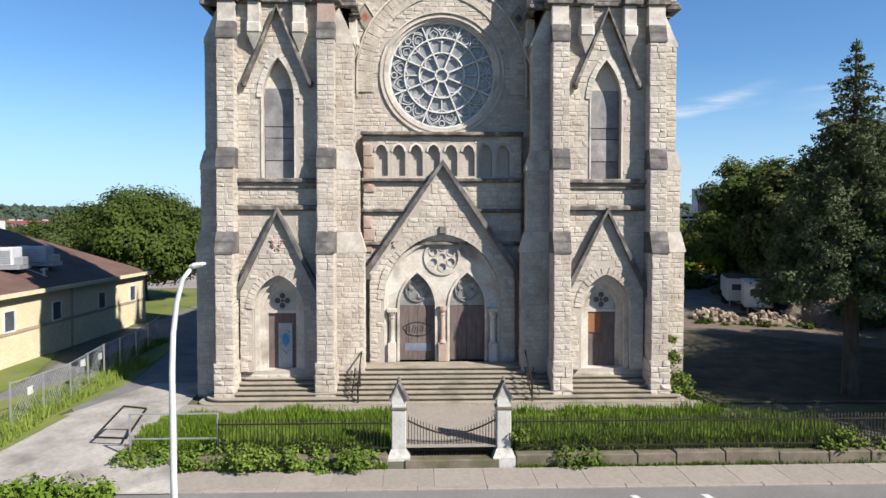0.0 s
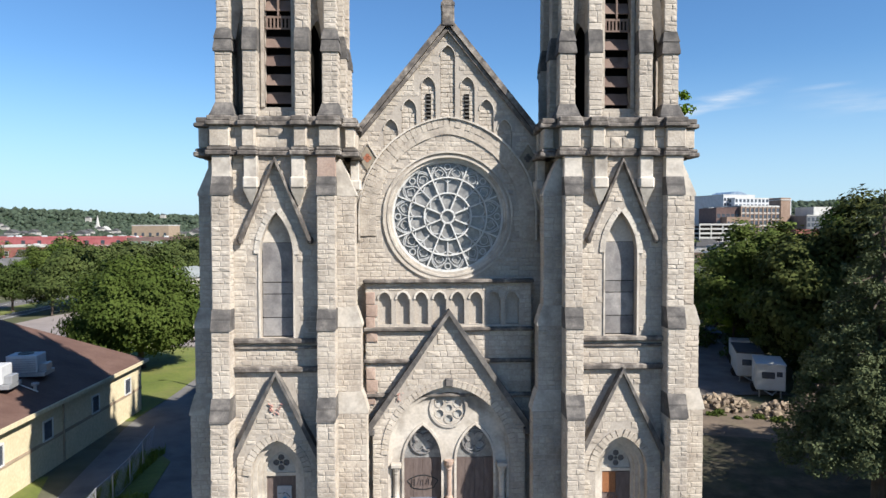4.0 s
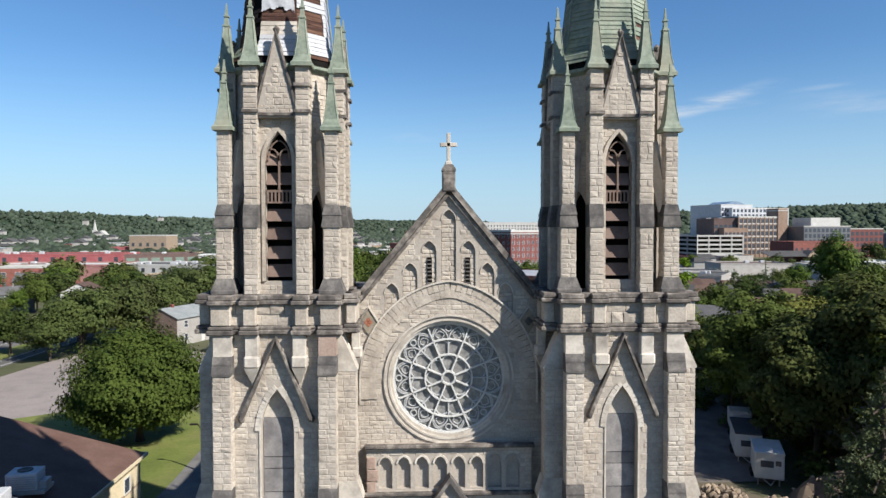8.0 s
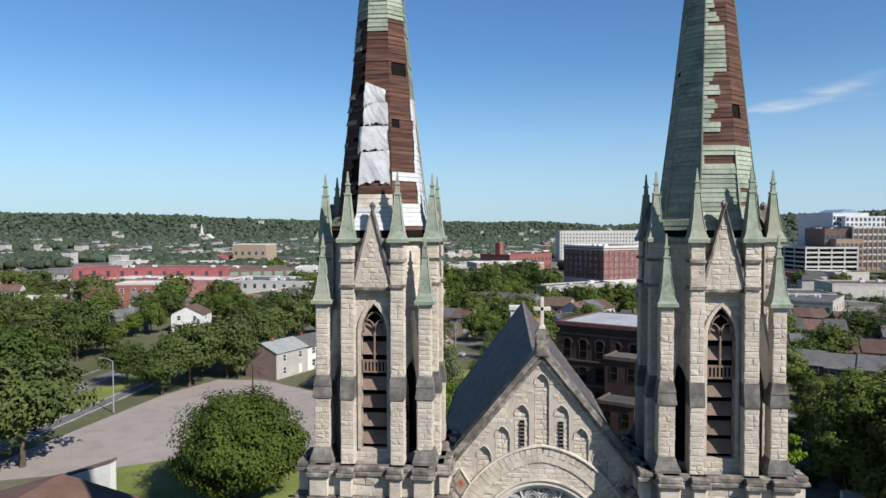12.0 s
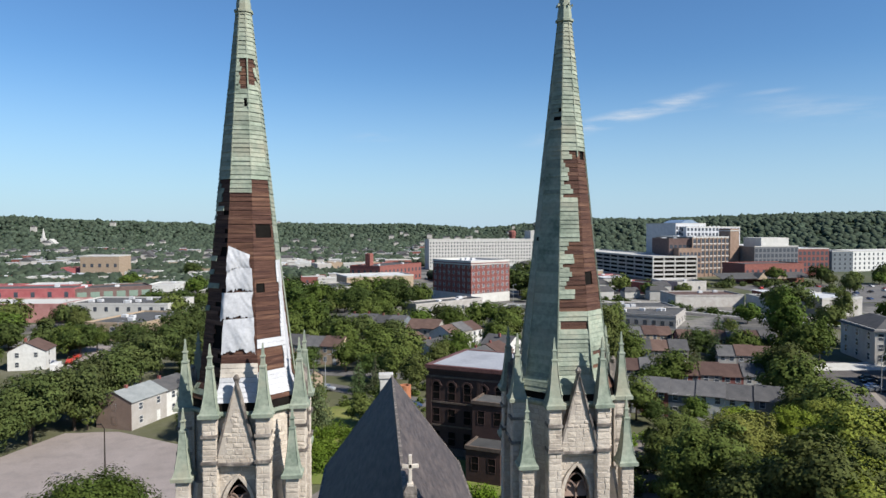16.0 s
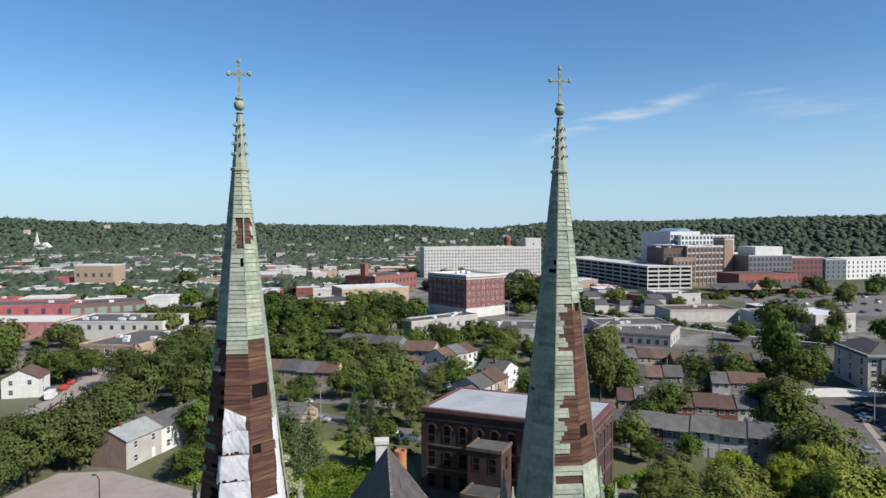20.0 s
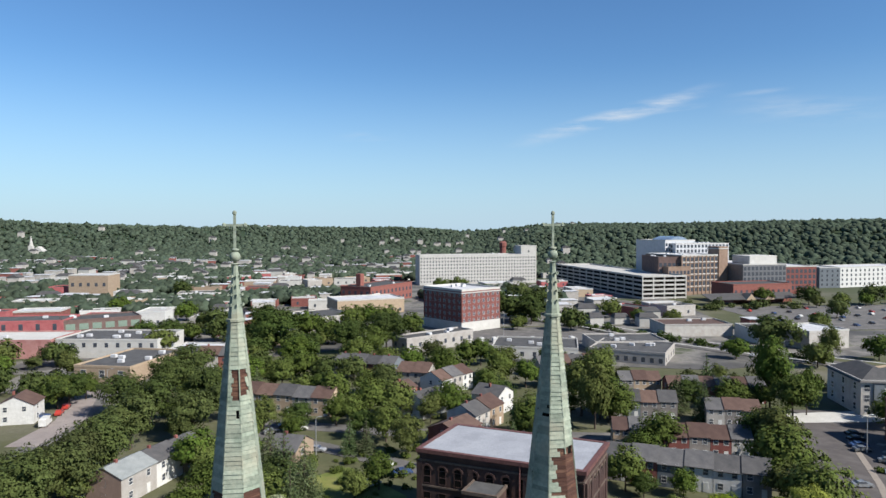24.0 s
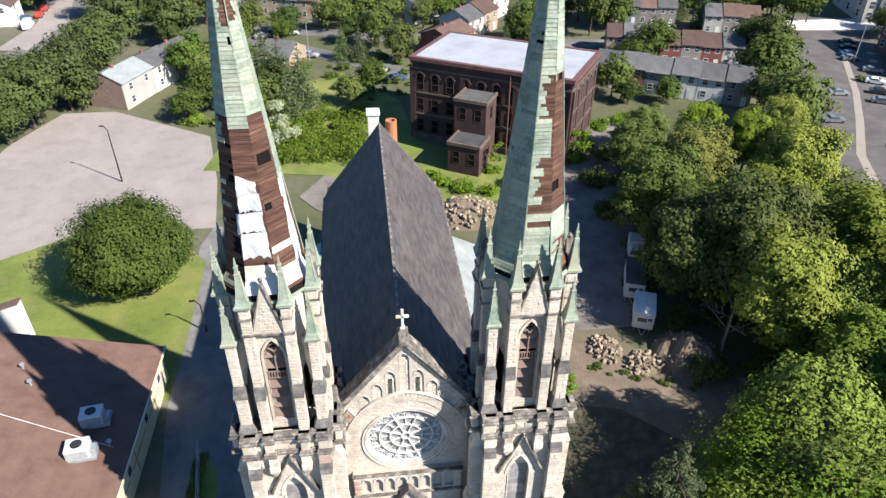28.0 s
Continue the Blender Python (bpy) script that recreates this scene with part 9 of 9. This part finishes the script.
def car(x, y, turn, mat, label, kind="car", group="parked cars", z=0.03, wheels=True):
    me, gl = VAN if kind == "van" else CAR
    t = thing("parked_van" if kind == "van" else "parked_car", label, kind, group, at=pose(x, y, z, 0, 0, turn))
    body = new("body", me.copy())
    body.data.materials.append(mat)
    body.parent = t
    g2 = new("side_glass", gl)
    if not gl.materials:
        gl.materials.append(M_GLASS)
    g2.parent = t
    part("windscreen", Builder().loft([[(0.42, -0.72, 1.43), (0.93, -0.76, 1.06), (0.96, -0.76, 1.08), (0.45, -0.72, 1.46)], [(0.42, 0.72, 1.43), (0.93, 0.76, 1.06), (0.96, 0.76, 1.08), (0.45, 0.72, 1.46)]]) if kind != "van"
         else Builder().loft([[(1.36, q, 2.38), (1.86, q, 1.55), (1.9, q, 1.57), (1.4, q, 2.4)] for q in (-0.8, 0.8)]), M_GLASS, t)
    if wheels:
        for wx in (-1.35, 1.4):
            for wy in (-0.82, 0.82):
                w = part("wheel", WHEEL, M_RUBBER, t)
                w.location = (wx, wy, 0.32)
    return t


car(-90.5, 165, 98, M_WHITE, "white delivery van parked in the side street", "van", "vehicles in the side street")
car(-91.5, 176, 100, M_RED, "red car parked in the side street", group="vehicles in the side street")
car(-92.5, 183, 100, M_RED, "red car parked in the side street", group="vehicles in the side street")
car(-95, 173, 60, M_CARBLUE, "dark blue car parked in the side street", group="vehicles in the side street")
car(-104, 200, 20, M_WHITE, "white car beside the store", group="vehicles in the side street")
for i, (x, y, mt) in enumerate(((122.5, 126.5, M_CARDARK), (119.5, 121.5, M_CARBLUE), (118.0, 118.5, M_CARGREY), (101.5, 97.5, M_CARGREY), (92, 84, M_CARGREY), (125, 130.5, M_CARDARK))):
    car(x, y, -8, mt, ("dark", "blue", "grey", "silver", "silver", "black")[i] + " car parked in a bay of the car park", group="cars in the car park")
car(78.5, 49.5, 30, M_CARBLUE, "blue car at the edge of the car park", group="cars in the car park")
for i in range(9):
    f = i / 9
    b = Builder().bevel_box(-0.9, 0.9, -0.9, 0.9, 0.02, 0.2, 0.05)
    isl = slab("kerbed_island", b, M_PAVE, "small pale kerbed island in the car park", "kerb", "structure")
    isl.matrix_basis = pose(103 + 26 * f, 78 + 50 * f, 0.05, 0, 0, 30)
for i, (x, y) in enumerate(((108, 92), (111, 97), (114, 103), (118, 110), (98, 71), (94, 62))):
    car(x, y, -30, (M_CARGREY, M_CARDARK, M_WHITE)[i % 3], "car parked beside the curving walk", group="cars in the car park")
for i in range(11):
    f = i / 11
    b = Builder().box(-2.6, 2.6, -0.06, 0.06, 0, 0.006)
    ln = slab("bay_line", b, M_WHITE, "white painted parking bay line", "road marking", "structure")
    ln.matrix_basis = pose(95 + 32 * f, 84 + 45 * f, 0.036, 0, 0, -8)
for i in range(10):
    car(46 + i * 6.2, 284 - i * 0.4 + (i % 3), 90, M_WHITE, "white van parked in the yard", "van", "white vans in the yard", wheels=False)
for i in range(46):
    x, y = 235 + (i * 37 % 170), 310 + (i * 23 % 84)
    car(x, y, 85 + (i % 2) * 180, (M_CARDARK, M_CARGREY, M_WHITE, M_CARBLUE, M_RED)[i % 5], "car parked on the large mall car park", group="cars at the mall", wheels=False)
for x, y, mt, tn in ((-20, 152, M_WHITE, 20), (-27, 150, M_CARGREY, 20), (-24, 156, M_CARDARK, 200), (-14, 134, M_CARGREY, -20), (2, 122, M_WHITE, -30), (6, 116, M_CARBLUE, 15), (-1, 110, M_WHITE, 40), (44, 186, M_CARGREY, 20), (64, 107, M_CARDARK, 0), (72, 108, M_WHITE, 0), (60, 270, M_CARGREY, 0), (75, 276, M_RED, 10), (68, 282, M_CARDARK, 0), (160, 236, M_CARGREY, 40), (-118, 236, M_CARDARK, 10), (-110, 242, M_WHITE, 12)):
    car(x, y, tn, mt, "car parked among the houses", group="cars among the houses")

# trailers by the rubble
def trailer(name, label, at, long, top):
    tr = thing(name, label, "trailer", at=at)
    part("body", Builder().bevel_box(-1.25, 1.25, 0, long, 0.75, 3.1, 0.08), M_WHITE, tr)
    part("window", Builder().box(-0.75, 0.35, -0.03, 0.02, 1.85, 2.45), M_GLASS, tr)
    part("window", Builder().box(0.5, 0.98, -0.03, 0.02, 2.05, 2.5), M_GLASS, tr)
    part("roof", Builder().bevel_box(-1.29, 1.29, -0.04, long + 0.04, 3.04, 3.2, 0.03), top, tr)
    for k in range(5):
        part("panel_seam", Builder().box(-1.262, -1.245, long * (k + 0.5) / 5 - 0.02, long * (k + 0.5) / 5 + 0.02, 0.8, 3.0), M_STEEL, tr)
    part("drawbar", Builder().bar((-0.5, 0.2, 0.7), (0, -1.1, 0.6), 0.09).bar((0.5, 0.2, 0.7), (0, -1.1, 0.6), 0.09), M_STEEL, tr)
    for y in (long * 0.55, long * 0.55 + 1.0):
        for x in (-1.05, 1.05):
            w = part("wheel", WHEEL, M_RUBBER, tr)
            w.matrix_basis = pose(x, y, 0.4) @ Matrix.Scale(1.25, 4)
    for x in (-0.9, 0.9):
        part("prop", Builder().box(x - 0.06, x + 0.06, 0.5, 0.62, 0, 0.8), M_STEEL, tr)


trailer("white_trailer", "dirty white box trailer parked beside rubble", pose(30.6, 26.7, 0, 0, 0, -22), 4.4, M_WHITE)
trailer("site_trailer", "longer site trailer with dark roof behind the white one", pose(31.6, 32.6, 0, 0, 0, -20), 6.0, M_TARROOF)
tb = thing("box_truck", "white truck cab behind the trailer", "truck", at=pose(35.6, 42.6, 0, 0, 0, -20))
part("body", Builder().bevel_box(-1.2, 1.2, 0, 2.6, 0.7, 2.6, 0.1), M_WHITE, tb)
part("cab", Builder().bevel_box(-1.1, 1.1, -1.6, 0, 0.5, 2.3, 0.2), M_WHITE, tb)
part("windscreen", Builder().box(-0.9, 0.9, -1.64, -1.58, 1.45, 2.1), M_GLASS, tb)
for y in (-0.8, 1.8):
    for x in (-1.05, 1.05):
        w = part("wheel", WHEEL, M_RUBBER, tb)
        w.matrix_basis = pose(x, y, 0.42) @ Matrix.Scale(1.3, 4)
car(40.5, 62, 80, M_CARDARK, "dark car in the shade of the gravel drive", group="vehicles in the drive")
dz = thing("bulldozer", "yellow tracked excavator on the drive", "excavator", at=pose(48.0, 81.5, 0, 0, 0, 30))
for y in (-0.9, 0.9):
    part("track", Builder().bevel_box(-1.7, 1.7, y - 0.28, y + 0.28, 0, 0.75, 0.2), M_RUBBER, dz)
part("body", Builder().bevel_box(-1.3, 1.3, -0.9, 0.9, 0.75, 1.7, 0.12), M_YELLOW, dz)
part("cab", Builder().bevel_box(-0.4, 0.9, -0.6, 0.6, 1.7, 2.9, 0.08), M_YELLOW, dz)
part("cab_glass", Builder().box(0.9, 0.93, -0.5, 0.5, 1.9, 2.7), M_GLASS, dz)
part("blade", Builder().bevel_box(1.9, 2.1, -1.4, 1.4, 0.1, 1.1, 0.05), M_YELLOW, dz)


def pole(x, y, h, label, arm=None, mat=M_STEEL, cat="street lamp"):
    t = thing("street_lamp" if arm else "utility_pole", label, cat, "poles of the town", at=pose(x, y, 0))
    part("shaft", Builder().lathe(0, 0, [(-0.2, 0.14), (h, 0.08)], 8), mat, t)
    b = Builder()
    if arm:
        b.bar((0, 0, h - 0.1), (arm[0] * 0.6, arm[1] * 0.6, h + 0.5), 0.08)
        b.bar((arm[0] * 0.6, arm[1] * 0.6, h + 0.5), (arm[0], arm[1], h + 0.45), 0.08)
        part("arm", b, mat, t)
        part("lamp_head", Builder().bevel_box(arm[0] - 0.4, arm[0] + 0.3, arm[1] - 0.15, arm[1] + 0.15, h + 0.35, h + 0.52, 0.05), mat, t)
    else:
        b.box(-1.1, 1.1, -0.06, 0.06, h - 0.8, h - 0.65)
        part("crossarm", b, mat, t)


pole(-42.8, 73.4, 9.5, "slim lamp post standing alone on the lot", (-0.9, 0.5), M_IRON)
pole(-69.4, 77.8, 9.0, "steel street lamp beside the boulevard", (-2.2, 0))
pole(-66, 100, 11, "wooden utility pole by the street trees", None, M_BARK, "utility pole")
pole(-14, 131, 9, "lamp post in the back street", (1.2, 0))
pole(-83, 190, 10, "street lamp in the side street", (1.6, 0))
pole(118, 117, 9, "lamp post in the car park", (1.2, 0))
pole(160, 215, 10, "lamp post by the busway", (1.4, 0))
pole(66, 300, 11, "lamp post by the brick block", (1.5, 0))
pole(-22.5, 33.0, 4.2, "short lamp post on the lawn edge", (-0.9, 0.3), M_IRON)
wf = thing("white_fence", "white plank fence at the corner of the lot", "fence")
for i in range(8):
    f = i / 7
    x, y = -63 + 11.5 * f, 112.5 - 6.5 * f
    part("post", Builder().box(x - 0.08, x + 0.08, y - 0.08, y + 0.08, 0, 1.25), M_WHITE, wf)
    if i < 7:
        for z in (0.45, 0.95):
            b = Builder()
            b.bar((x, y, z), (x + 11.5 / 7, y - 6.5 / 7, z), 0.05, 0.2)
            part("rail", b, M_WHITE, wf)

# taller trees that stand out between the houses
scatter(street_b, [(59.6, 144.1, 19), (118, 157, 22), (125, 150, 14), (110, 172, 11), (183, 220, 15)], 24, 12, 0.6)
scatter(street_b, [(67.4, 120.5, 11), (91.2, 120.1, 10.5), (25.7, 212.6, 11), (48.2, 210, 11.5), (3, 139.6, 10), (-10.2, 154.7, 9)], 21, 12)
scatter(street_a, [(-10.6, 262.7, 15), (6.7, 268.2, 18), (-43.2, 274.1, 19), (-92, 184, 11), (-2.7, 142.9, 7.5)], 22, 13)
scatter(fir_a, [(88.6, 156.5, 12), (92, 146.4, 12)], 23, 13)
# trees among the houses
tree_rng = random.Random(77)
roads = [(-88, 146), (-86, 158), (-86, 170), (-90, 188), (-95, 206), (4, 148), (30, 142), (60, 137), (85, 135), (110, 134), (-14, 138), (-2, 128), (10, 119), (25, 111), (40, 104), (100, 95), (110, 115), (125, 130), (132, 296), (146, 266), (156, 252), (165, 239), (180, 221), (196, 204), (-95, 206), (100, 228)]
made = 0
while made < 250:
    x, y = tree_rng.uniform(-290, 215), tree_rng.uniform(92, 345)
    if any(math.hypot(x - a, y - c) < r + 1.5 for a, c, r in FOOT) or any(math.hypot(x - a, y - c) < 7 for a, c in roads) or abs(x + 20) > y * 0.9 + 40:
        continue
    if (40 < x < 116 and 268 < y < 320) or (y < 104 and -72 < x < -24) or (80 < x < 135 and y < 140) or (-94 < x < -74 and y < 230) or (225 < x and 300 < y) or (x > 92 and y > 178) or (x > 84 and 205 < y):
        continue
    FOOT.append((x, y, 2.2))
    h = tree_rng.uniform(5.0, 11.0)
    proto, ph = tree_rng.choice(((street_b, 12), (street_c, 11), (street_a, 13), (street_b, 12), (fir_a, 13))) if y < 190 else tree_rng.choice(((mid_a, 13), (mid_b, 13)))
    scatter(proto, [(x, y, h)], made, ph)
    made += 1
